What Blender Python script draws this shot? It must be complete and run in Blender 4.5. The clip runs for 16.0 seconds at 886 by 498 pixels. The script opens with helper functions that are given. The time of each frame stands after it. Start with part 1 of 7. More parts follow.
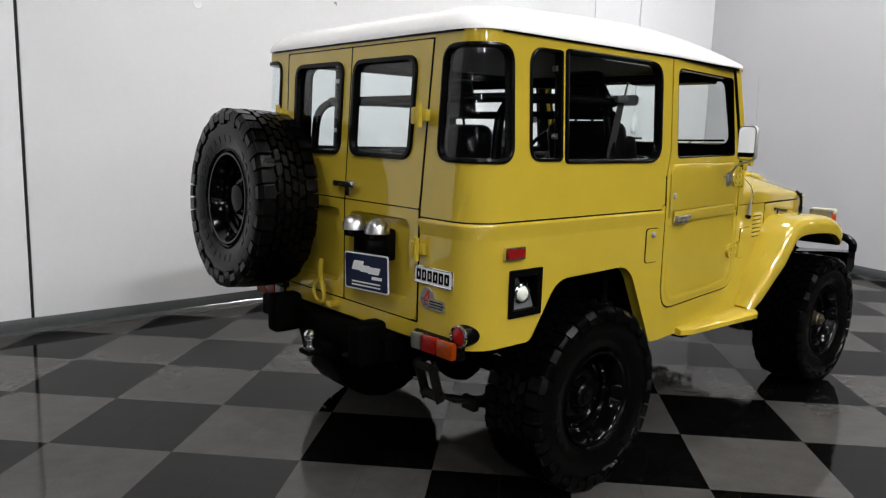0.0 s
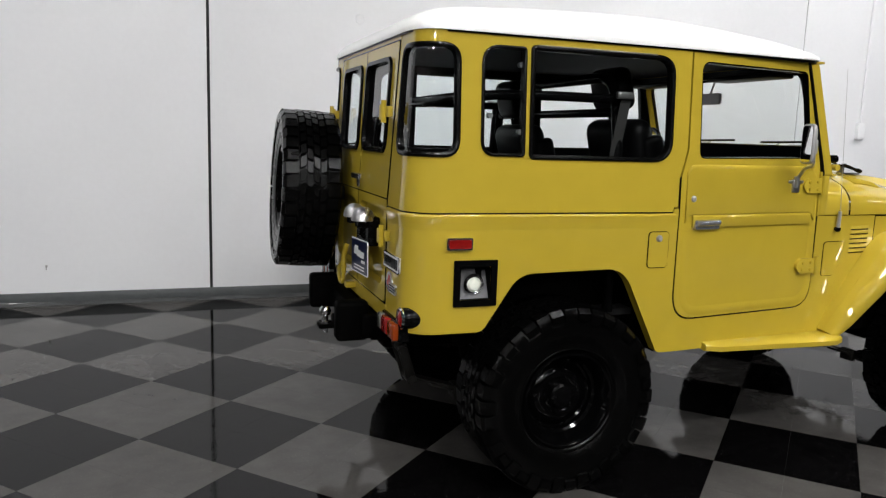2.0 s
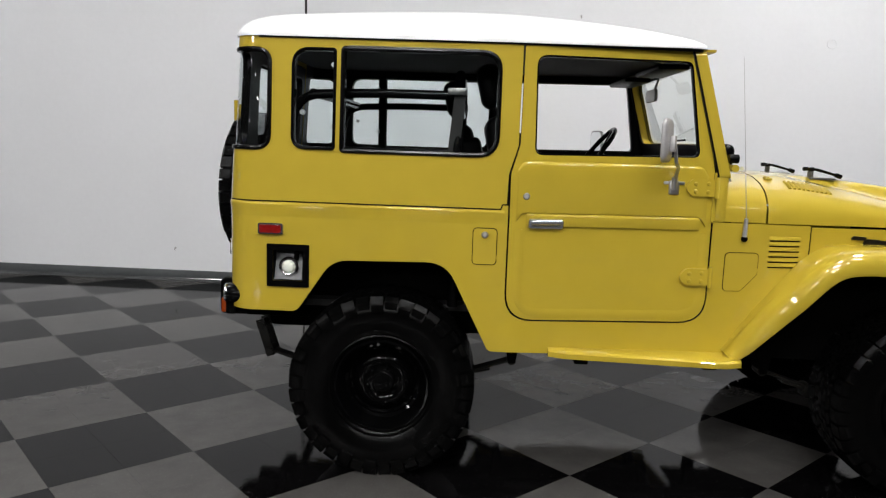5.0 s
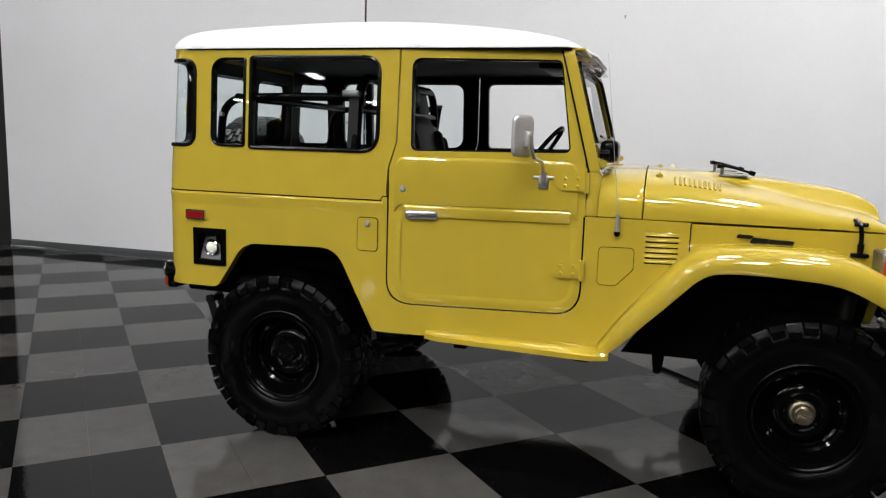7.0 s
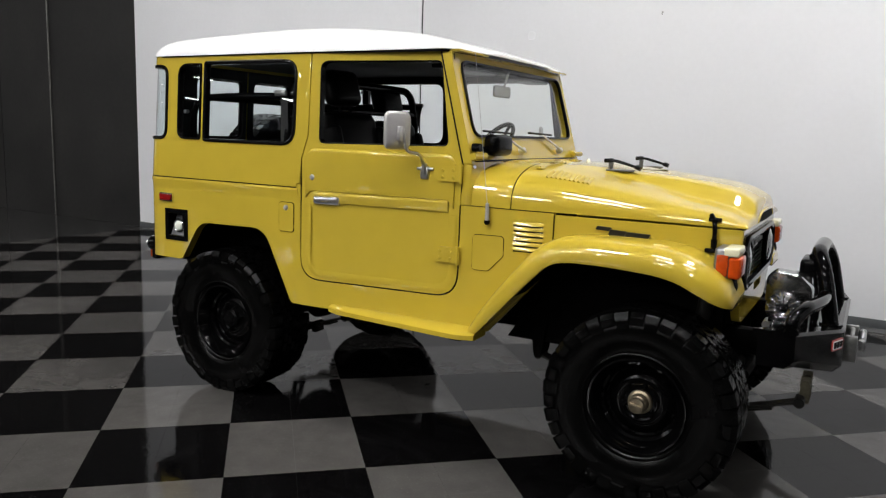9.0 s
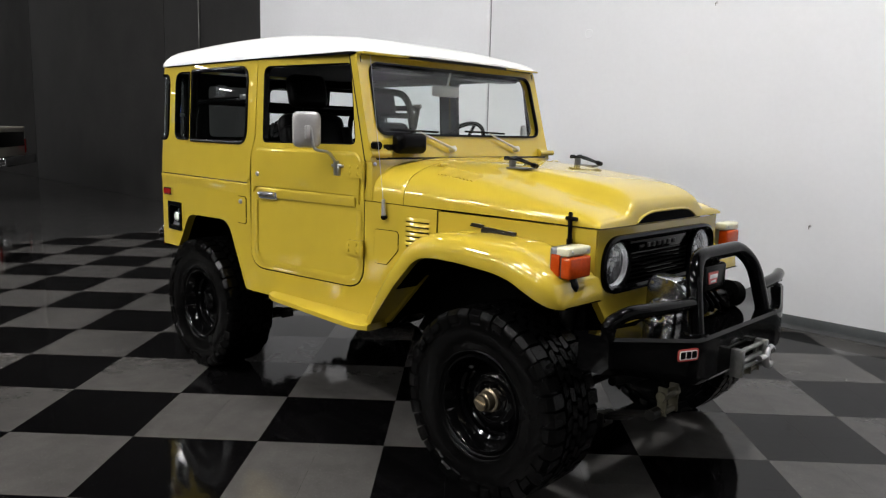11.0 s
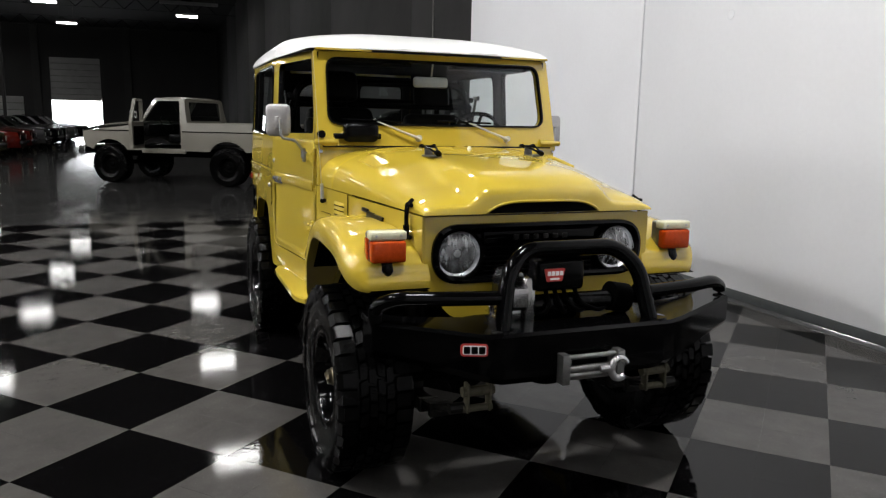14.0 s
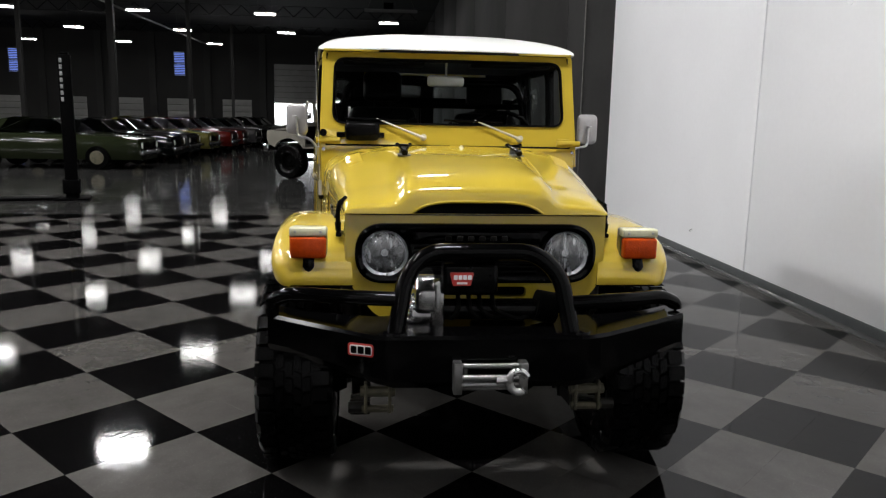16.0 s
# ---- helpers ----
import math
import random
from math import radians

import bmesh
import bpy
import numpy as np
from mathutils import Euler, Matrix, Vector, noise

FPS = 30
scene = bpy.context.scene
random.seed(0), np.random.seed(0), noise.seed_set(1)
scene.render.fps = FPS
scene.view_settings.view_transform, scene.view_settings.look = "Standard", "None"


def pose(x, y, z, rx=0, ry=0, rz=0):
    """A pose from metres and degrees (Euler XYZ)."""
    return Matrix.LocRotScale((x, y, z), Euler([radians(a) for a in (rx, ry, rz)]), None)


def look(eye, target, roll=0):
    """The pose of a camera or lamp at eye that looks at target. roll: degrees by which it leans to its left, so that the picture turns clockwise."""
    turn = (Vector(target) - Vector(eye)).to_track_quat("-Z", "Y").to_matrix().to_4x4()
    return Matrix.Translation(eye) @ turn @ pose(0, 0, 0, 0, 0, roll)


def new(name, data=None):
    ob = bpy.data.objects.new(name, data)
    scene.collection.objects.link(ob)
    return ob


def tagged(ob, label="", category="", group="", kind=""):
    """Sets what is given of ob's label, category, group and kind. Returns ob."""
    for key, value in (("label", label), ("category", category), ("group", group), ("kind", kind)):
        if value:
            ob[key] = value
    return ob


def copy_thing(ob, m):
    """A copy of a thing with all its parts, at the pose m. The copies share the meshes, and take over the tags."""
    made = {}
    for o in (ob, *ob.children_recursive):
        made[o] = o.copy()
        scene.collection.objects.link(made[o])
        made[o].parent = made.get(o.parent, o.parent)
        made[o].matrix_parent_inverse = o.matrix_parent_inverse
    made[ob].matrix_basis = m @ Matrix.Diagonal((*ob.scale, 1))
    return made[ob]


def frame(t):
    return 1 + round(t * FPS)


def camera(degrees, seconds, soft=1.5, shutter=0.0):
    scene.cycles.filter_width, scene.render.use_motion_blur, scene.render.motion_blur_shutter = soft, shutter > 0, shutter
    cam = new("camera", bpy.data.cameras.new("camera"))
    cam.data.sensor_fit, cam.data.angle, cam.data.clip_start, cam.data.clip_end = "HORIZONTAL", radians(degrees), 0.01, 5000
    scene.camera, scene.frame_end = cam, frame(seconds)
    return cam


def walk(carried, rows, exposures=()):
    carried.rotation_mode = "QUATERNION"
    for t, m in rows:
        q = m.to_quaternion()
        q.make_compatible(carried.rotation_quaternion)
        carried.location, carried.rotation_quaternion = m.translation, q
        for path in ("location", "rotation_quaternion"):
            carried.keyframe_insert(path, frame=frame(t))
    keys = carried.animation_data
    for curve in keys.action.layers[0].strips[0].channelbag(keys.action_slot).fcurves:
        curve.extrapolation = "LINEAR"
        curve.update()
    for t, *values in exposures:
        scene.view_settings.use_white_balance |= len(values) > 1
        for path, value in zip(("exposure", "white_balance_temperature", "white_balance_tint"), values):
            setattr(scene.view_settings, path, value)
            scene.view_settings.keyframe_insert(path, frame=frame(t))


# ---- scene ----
cam = camera(61.3, 16.0, soft=1.25)
PATH = [
    (0, (-2.566, -2.766, 1.502), (-1.27, -1.274, 1.195), 1.6),
    (0.5, (-2.351, -2.979, 1.505), (-1.254, -1.336, 1.199), 1.6),
    (1, (-2.109, -3.178, 1.499), (-1.148, -1.451, 1.191), 1.7),
    (1.5, (-1.842, -3.37, 1.49), (-1.038, -1.564, 1.188), 1.8),
    (2, (-1.563, -3.542, 1.483), (-0.909, -1.676, 1.179), 1.9),
    (2.5, (-1.28, -3.673, 1.477), (-0.795, -1.757, 1.173), 1.9),
    (3, (-0.993, -3.779, 1.476), (-0.655, -1.831, 1.173), 1.8),
    (3.5, (-0.66, -3.867, 1.479), (-0.445, -1.902, 1.175), 1.7),
    (4, (-0.35, -3.92, 1.48), (-0.229, -1.947, 1.177), 1.7),
    (4.5, (-0.03, -3.965, 1.479), (-0.021, -1.987, 1.179), 1.8),
    (4.7, (0.112, -3.979, 1.471), (0.083, -2.001, 1.176), 1.9),
    (6.8, (1.557, -4.054, 1.465), (1.036, -2.144, 1.176), 1.6),
    (7, (1.692, -4.053, 1.472), (1.124, -2.158, 1.18), 1.7),
    (7.5, (2.063, -4.032, 1.469), (1.409, -2.165, 1.178), 1.8),
    (8, (2.421, -3.991, 1.467), (1.679, -2.157, 1.181), 1.9),
    (8.2, (2.551, -3.972, 1.468), (1.767, -2.154, 1.181), 1.9),
    (10.3, (3.86, -3.358, 1.517), (2.576, -1.859, 1.2), 1.6),
    (10.5, (3.978, -3.272, 1.509), (2.67, -1.791, 1.199), 1.5),
    (11, (4.243, -3.05, 1.507), (2.842, -1.658, 1.193), 1.5),
    (11.5, (4.488, -2.82, 1.508), (3.005, -1.515, 1.195), 1.7),
    (12, (4.715, -2.578, 1.512), (3.155, -1.367, 1.199), 1.7),
    (12.5, (4.917, -2.322, 1.514), (3.292, -1.2, 1.2), 1.6),
    (13, (5.093, -2.055, 1.512), (3.392, -1.055, 1.186), 1.3),
    (13.5, (5.229, -1.772, 1.503), (3.435, -0.953, 1.17), 1.2),
    (14, (5.356, -1.478, 1.505), (3.507, -0.793, 1.167), 1.1),
    (14.5, (5.453, -1.195, 1.5), (3.562, -0.639, 1.162), 1.3),
    (15, (5.51, -0.916, 1.499), (3.579, -0.516, 1.163), 1.3),
    (15.5, (5.542, -0.656, 1.5), (3.586, -0.409, 1.164), 1.3),
    (16, (5.547, -0.395, 1.512), (3.584, -0.23, 1.168), 1.1),
]
walk(cam, [(t, look(eye, target, roll)) for t, eye, target, roll in PATH],
     exposures=[(0.0, 0.0), (1.5, 0.0), (2.5, -0.05), (4.5, -0.09), (8.0, -0.09), (10.5, -0.02), (11.5, 0.0), (14.5, 0.05), (16.0, 0.06)])

# ---- light: high-bay lamps of the hall, on a regular grid ----
world = bpy.data.worlds.new("hall_air")
world.use_nodes = True
world.node_tree.nodes["Background"].inputs[0].default_value = (0.6, 0.65, 0.7, 1)
world.node_tree.nodes["Background"].inputs[1].default_value = 0.001
scene.world = world
LAMP_H = 7.3
LAMP_POWER = 668
LAMP_X = [4.0, 13.0, 22.0, -4.9, -13.7, -22.0, -31.2, -40.4, -50.3, -60.5]
LAMP_Y = [0.0, -7.2, -14.4, -21.8, -29.4, -37.0]
# grid lamps round the display corner given an extra area light: place and fitted share of the power
NEAR = [(4.0, 0.0, 0.48), (-4.9, 0.0, 0.18), (-4.9, -7.2, 0.25), (-13.7, -7.2, 0.35), (-13.7, -14.4, 0.45), (4.0, -14.4, 0.14), (-4.9, -14.4, 0.30), (-13.7, -21.8, 0.55)]
# added fill lamps between and beyond the grid's rows, unseen, weighted to balance the light
ADDED_FILL = [(1.8, -3.6, 0.10), (4.0, -3.6, 0.05), (-0.45, -7.2, 0.64), (1.8, -7.2, 0.22), (-9.3, -18.0, 0.38), (-9.3, -21.8, 0.45), (-4.9, -18.0, 0.84), (-4.9, -21.8, 0.57),
         (-0.45, -18.0, 0.27), (-0.45, -21.8, 0.23), (4.0, -18.0, 0.49), (4.0, -21.8, 0.32)]


def area_lamp(name, m, sx, sy, power, color=(1.0, 0.99, 0.985)):
    d = bpy.data.lights.new(name, "AREA")
    d.shape, d.size, d.size_y, d.energy, d.color = "RECTANGLE", sx, sy, power, color
    ob = new(name, d)
    ob.matrix_world = m
    return ob


# ---- materials ----
def mat(name, color, rough=0.5, metal=0.0, coat=0.0, spec=0.5, grain=0.0, grain_scale=40.0, blotch=0.0, blotch_scale=2.0,
        bump=0.0, bump_scale=60.0, rough_var=0.0, per_piece=0.0, coords="Object", coat_rough=0.03):
    """A plain surface with variation at two scales, fine relief and an uneven gloss."""
    m = bpy.data.materials.new(name)
    m.use_nodes = True
    nt = m.node_tree
    b = nt.nodes["Principled BSDF"]
    b.inputs["Roughness"].default_value = rough
    b.inputs["Metallic"].default_value = metal
    b.inputs["Coat Weight"].default_value = coat
    b.inputs["Coat Roughness"].default_value = coat_rough
    b.inputs["Specular IOR Level"].default_value = spec
    b.inputs["Base Color"].default_value = (*color, 1)
    tc = nt.nodes.new("ShaderNodeTexCoord")
    out = None

    def noise_node(scale, detail=4.0):
        n = nt.nodes.new("ShaderNodeTexNoise")
        n.inputs["Scale"].default_value, n.inputs["Detail"].default_value = scale, detail
        nt.links.new(tc.outputs[coords], n.inputs["Vector"])
        return n

    def scaled(socket, amount):
        r = nt.nodes.new("ShaderNodeMapRange")
        r.inputs[1].default_value, r.inputs[2].default_value = 0.25, 0.75
        r.inputs[3].default_value, r.inputs[4].default_value = 1 - amount, 1 + amount
        nt.links.new(socket, r.inputs[0])
        return r.outputs[0]

    factors = []
    if grain:
        factors.append(scaled(noise_node(grain_scale).outputs["Fac"], grain))
    if blotch:
        factors.append(scaled(noise_node(blotch_scale, 5.0).outputs["Fac"], blotch))
    if per_piece:
        info = nt.nodes.new("ShaderNodeObjectInfo")
        r = nt.nodes.new("ShaderNodeMapRange")
        r.inputs[3].default_value, r.inputs[4].default_value = 1 - per_piece, 1 + per_piece
        nt.links.new(info.outputs["Random"], r.inputs[0])
        factors.append(r.outputs[0])
    if factors:
        for f in factors:
            if out is None:
                out = f
            else:
                mul = nt.nodes.new("ShaderNodeMath")
                mul.operation = "MULTIPLY"
                nt.links.new(out, mul.inputs[0]), nt.links.new(f, mul.inputs[1])
                out = mul.outputs[0]
        v = nt.nodes.new("ShaderNodeVectorMath")
        v.operation = "SCALE"
        v.inputs[0].default_value = color
        nt.links.new(out, v.inputs["Scale"])
        nt.links.new(v.outputs[0], b.inputs["Base Color"])
    if rough_var:
        r = nt.nodes.new("ShaderNodeMapRange")
        r.inputs[1].default_value, r.inputs[2].default_value = 0.3, 0.7
        r.inputs[3].default_value, r.inputs[4].default_value = max(0.01, rough - rough_var), min(1, rough + rough_var)
        nt.links.new(noise_node(3.1).outputs["Fac"], r.inputs[0])
        nt.links.new(r.outputs[0], b.inputs["Roughness"])
    if bump:
        bp = nt.nodes.new("ShaderNodeBump")
        bp.inputs["Strength"].default_value, bp.inputs["Distance"].default_value = 1.0, bump
        nt.links.new(noise_node(bump_scale, 3.0).outputs["Fac"], bp.inputs["Height"])
        nt.links.new(bp.outputs[0], b.inputs["Normal"])
    return m


def glass_mat(name, tint, rough=0.0, gloss=1.0):
    """A thin pane: what lies behind it shows through, tinted, under a mirror gloss by Fresnel."""
    m = bpy.data.materials.new(name)
    m.use_nodes = True
    nt = m.node_tree
    nt.nodes.remove(nt.nodes["Principled BSDF"])
    tr, gl, mx, lw, pw, fr = (nt.nodes.new(k) for k in ("ShaderNodeBsdfTransparent", "ShaderNodeBsdfGlossy", "ShaderNodeMixShader", "ShaderNodeLayerWeight", "ShaderNodeMath", "ShaderNodeMath"))
    tr.inputs[0].default_value = (*tint, 1)
    gl.inputs["Color"].default_value = (gloss, gloss, gloss, 1)
    gl.inputs["Roughness"].default_value = rough
    lw.inputs["Blend"].default_value = 0.5
    pw.operation, fr.operation = "POWER", "MULTIPLY_ADD"
    pw.inputs[1].default_value, fr.inputs[1].default_value, fr.inputs[2].default_value = 4.6, 0.80, 0.055
    nt.links.new(lw.outputs["Facing"], pw.inputs[0]), nt.links.new(pw.outputs[0], fr.inputs[0])
    nt.links.new(fr.outputs[0], mx.inputs[0]), nt.links.new(tr.outputs[0], mx.inputs[1]), nt.links.new(gl.outputs[0], mx.inputs[2])
    nt.links.new(mx.outputs[0], nt.nodes["Material Output"].inputs[0])
    return m


def glow_mat(name, color, strength):
    m = bpy.data.materials.new(name)
    m.use_nodes = True
    b = m.node_tree.nodes["Principled BSDF"]
    b.inputs["Base Color"].default_value = (*color, 1)
    b.inputs["Emission Color"].default_value = (*color, 1)
    b.inputs["Emission Strength"].default_value = strength
    return m


YELLOW = mat("mustard_yellow_paint", (0.438, 0.320, 0.026), 0.5, coat=1.0, spec=0.13, coat_rough=0.015, grain=0.03, grain_scale=9, blotch=0.04, blotch_scale=1.3, bump=0.00012, bump_scale=35)
[n for n in YELLOW.node_tree.nodes if n.type == "BSDF_PRINCIPLED"][0].inputs["Coat IOR"].default_value = 1.72
ROOFWHITE = mat("white_roof_paint", (0.86, 0.86, 0.85), 0.3, coat=0.5, grain=0.02, grain_scale=60, blotch=0.03, bump=0.0002, bump_scale=200)
BLACK = mat("black_gloss_paint", (0.0010, 0.0010, 0.0011), 0.06, coat=0.0, spec=0.11, grain=0.1, grain_scale=50, bump=0.00015, bump_scale=120, rough_var=0.05)
RIM = mat("gloss_black_rim", (0.0010, 0.0010, 0.0011), 0.09, spec=0.18, grain=0.1, grain_scale=40, rough_var=0.04)
LEAF = mat("dull_spring_steel", (0.006, 0.0055, 0.0045), 0.5, spec=0.2, grain=0.3, grain_scale=40, blotch=0.4, blotch_scale=8)
SATIN = mat("black_satin_steel", (0.0018, 0.0018, 0.0019), 0.18, spec=0.08, grain=0.2, grain_scale=60, blotch=0.2, rough_var=0.06)
CHASSIS = mat("chassis_black_dusty", (0.0016, 0.0016, 0.0015), 0.55, spec=0.012, grain=0.3, grain_scale=30, blotch=0.4, blotch_scale=4, bump=0.0008, bump_scale=60)
RUBBER = mat("tyre_rubber", (0.0011, 0.0011, 0.0011), 0.21, spec=0.11, grain=0.2, grain_scale=70, blotch=0.3, blotch_scale=9, bump=0.0008, bump_scale=150, rough_var=0.1)
SEAL = mat("black_window_rubber", (0.002, 0.002, 0.002), 0.2, spec=0.12, grain=0.2, grain_scale=60, bump=0.0003, bump_scale=120)
VINYL = mat("black_seat_vinyl", (0.0026, 0.0026, 0.0028), 0.40, spec=0.07, grain=0.2, grain_scale=90, blotch=0.15, bump=0.0006, bump_scale=220)
CARPET = mat("dark_interior_mat", (0.012, 0.012, 0.012), 0.9, grain=0.4, grain_scale=120, bump=0.002, bump_scale=200)
BELT = mat("grey_seat_belt_webbing", (0.011, 0.0105, 0.010), 0.7, grain=0.15, grain_scale=140, bump=0.0004, bump_scale=260)
LINING = mat("grey_headlining", (0.006, 0.006, 0.0055), 0.85, grain=0.2, grain_scale=80, bump=0.0005, bump_scale=150)
CHROME = mat("chrome", (0.72, 0.72, 0.73), 0.14, metal=1.0, grain=0.05, grain_scale=40, rough_var=0.04)
ALU = mat("brushed_aluminium", (0.50, 0.50, 0.50), 0.32, metal=1.0, grain=0.12, grain_scale=60, blotch=0.15, blotch_scale=8, rough_var=0.08)
WINCH = mat("polished_winch_metal", (0.36, 0.36, 0.355), 0.20, metal=1.0, grain=0.15, grain_scale=60, blotch=0.25, blotch_scale=14, rough_var=0.1)
HANDLE = mat("satin_chrome", (0.55, 0.55, 0.55), 0.20, metal=0.85, grain=0.08, grain_scale=40, blotch=0.1, blotch_scale=9, rough_var=0.06)
DUSTSTEEL = mat("dusty_olive_steel", (0.075, 0.068, 0.045), 0.5, spec=0.25, grain=0.3, grain_scale=45, blotch=0.4, blotch_scale=9)
BRASS = mat("dull_brass_hub", (0.24, 0.20, 0.14), 0.26, metal=0.9, grain=0.15, grain_scale=60, blotch=0.25, blotch_scale=14, rough_var=0.1)
STEEL = mat("dull_steel", (0.15, 0.147, 0.138), 0.45, metal=0.9, grain=0.2, grain_scale=50, blotch=0.3, blotch_scale=6)
MIRRORBACK = mat("satin_stainless", (0.40, 0.39, 0.39), 0.40, metal=0.6, grain=0.05, grain_scale=50, blotch=0.08, blotch_scale=6)
MIRRORGLASS = mat("mirror_glass", (0.88, 0.9, 0.9), 0.02, metal=1.0)
REFLECTOR = mat("lamp_reflector", (0.82, 0.83, 0.85), 0.24, metal=0.6, bump=0.007, bump_scale=30)
AMBER = mat("amber_lens", (0.40, 0.046, 0.004), 0.16, spec=0.15, coat=0.12, grain=0.15, grain_scale=70, bump=0.0012, bump_scale=140)
ORANGE = mat("orange_lens", (0.24, 0.034, 0.003), 0.16, spec=0.3, coat=0.2, grain=0.15, grain_scale=70, bump=0.0012, bump_scale=140)
SMOKE = mat("dull_clear_lens", (0.10, 0.105, 0.09), 0.2, coat=0.2, grain=0.08, grain_scale=80, bump=0.001, bump_scale=160)
RED = mat("red_lens", (0.20, 0.006, 0.005), 0.18, spec=0.3, coat=0.2, grain=0.15, grain_scale=70, bump=0.001, bump_scale=140)
CLEAR = mat("clear_ribbed_lens", (0.72, 0.75, 0.66), 0.2, coat=0.5, grain=0.08, grain_scale=80, bump=0.001, bump_scale=160)
CREAM = mat("cream_lamp_housing", (0.62, 0.60, 0.42), 0.3, coat=0.3, grain=0.06, grain_scale=40)
LAMPPLATE = mat("grey_lamp_plate", (0.10, 0.10, 0.105), 0.45, metal=0.3, grain=0.15, grain_scale=60, blotch=0.15, blotch_scale=12)
SCRIPT = mat("dark_script_metal", (0.022, 0.021, 0.020), 0.35, metal=0.8, grain=0.2)
WIPER = mat("silver_wiper_paint", (0.55, 0.53, 0.48), 0.35, metal=0.5, grain=0.08)
NAVY = mat("navy_plate_paint", (0.006, 0.010, 0.038), 0.30, spec=0.15, grain=0.06)
PRINTWHITE = mat("white_print", (0.75, 0.75, 0.75), 0.4, grain=0.04)
BADGERED = mat("red_enamel", (0.45, 0.03, 0.025), 0.3, coat=0.4, grain=0.06)
GLASS = glass_mat("window_glass", (0.93, 0.975, 0.98))
WSHIELD = glass_mat("windshield_glass", (0.86, 0.90, 0.88))
LENSGLASS = glass_mat("headlamp_glass", (0.95, 0.96, 0.97))
# the fluted lens scatters part of the light
_nt = LENSGLASS.node_tree
_mx = [n for n in _nt.nodes if n.type == "MIX_SHADER"][0]
_tr = [n for n in _nt.nodes if n.type == "BSDF_TRANSPARENT"][0]
_df, _m2 = _nt.nodes.new("ShaderNodeBsdfDiffuse"), _nt.nodes.new("ShaderNodeMixShader")
_df.inputs[0].default_value, _m2.inputs[0].default_value = (0.75, 0.77, 0.80, 1), 0.10
_tc, _mp, _nz, _rg = (_nt.nodes.new(k) for k in ("ShaderNodeTexCoord", "ShaderNodeMapping", "ShaderNodeTexNoise", "ShaderNodeMapRange"))
_mp.inputs["Scale"].default_value = (22, 48, 18)
_nz.inputs["Scale"].default_value = 1.0
for _i, _v in enumerate((0.38, 0.70, 0.08, 0.38)):
    _rg.inputs[_i + 1].default_value = _v
_nt.links.new(_tc.outputs["Object"], _mp.inputs[0]), _nt.links.new(_mp.outputs[0], _nz.inputs["Vector"])
_nt.links.new(_nz.outputs["Fac"], _rg.inputs[0]), _nt.links.new(_rg.outputs[0], _m2.inputs[0])
_nt.links.new(_tr.outputs[0], _m2.inputs[1]), _nt.links.new(_df.outputs[0], _m2.inputs[2]), _nt.links.new(_m2.outputs[0], _mx.inputs[1])
WALLWHITE = mat("white_wall_paint", (0.772, 0.778, 0.800), 0.62, grain=0.012, grain_scale=25, blotch=0.035, blotch_scale=0.7, bump=0.0012, bump_scale=14, coords="Object")
# shaded copy of the white wall paint, for the end wall turned from the lamps
WALLSHADED = mat("shaded_wall_paint", (0.50, 0.50, 0.515), 0.62, grain=0.012, grain_scale=25, blotch=0.035, blotch_scale=0.7, bump=0.0012, bump_scale=14)
BASEGREY = mat("dark_grey_vinyl_base", (0.060, 0.065, 0.067), 0.4, grain=0.1, grain_scale=20, blotch=0.12, bump=0.0004)
COVE = mat("waxed_vinyl_toe", (0.05, 0.052, 0.053), 0.14, grain=0.15, grain_scale=12, blotch=0.2, bump=0.003, bump_scale=9, rough_var=0.08)
GROOVE = mat("black_joint_sealant", (0.006, 0.006, 0.007), 0.7, grain=0.2, bump=0.0006)
# concrete, hall walls, pilasters, deck: colours lowered to stand in for weak hall light
CONCRETE = mat("dimmed_tilt_up_concrete", (0.0098, 0.0092, 0.0087), 0.75, grain=0.22, grain_scale=14, blotch=0.65, blotch_scale=1.1, bump=0.002, bump_scale=25)
HALLDIM = mat("dimmed_hall_wall_paint", (0.027, 0.0265, 0.026), 0.8, grain=0.1, grain_scale=10, blotch=0.25, blotch_scale=0.3)
PILASTER = mat("dimmed_pilaster_paint", (0.036, 0.0355, 0.035), 0.8, grain=0.1, grain_scale=8, blotch=0.2, blotch_scale=0.5)
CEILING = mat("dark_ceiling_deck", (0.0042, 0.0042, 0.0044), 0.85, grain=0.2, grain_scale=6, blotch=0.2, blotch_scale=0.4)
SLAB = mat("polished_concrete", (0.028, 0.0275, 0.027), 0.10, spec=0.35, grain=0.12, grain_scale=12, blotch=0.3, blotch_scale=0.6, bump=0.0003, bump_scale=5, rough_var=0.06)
GROUT = mat("dark_tile_joint", (0.03, 0.03, 0.03), 0.5, grain=0.2)
DOORPANEL = mat("pale_sectional_door", (0.34, 0.34, 0.33), 0.6, grain=0.05, blotch=0.12, blotch_scale=1.5)
DAYLIGHT = glow_mat("daylight_outside", (0.95, 0.98, 1.0), 6.0)
BLUELIGHT = glow_mat("blue_daylight_window", (0.22, 0.33, 0.95), 0.70)
LAMPGLOW = glow_mat("lamp_diffuser", (1.0, 0.99, 0.97), 30.0)
ROLLER = mat("worn_roller_steel", (0.22, 0.22, 0.215), 0.35, metal=0.9, grain=0.15, grain_scale=60, blotch=0.2, blotch_scale=8)
FIXTURE = mat("lamp_housing", (0.25, 0.25, 0.25), 0.5, grain=0.05)


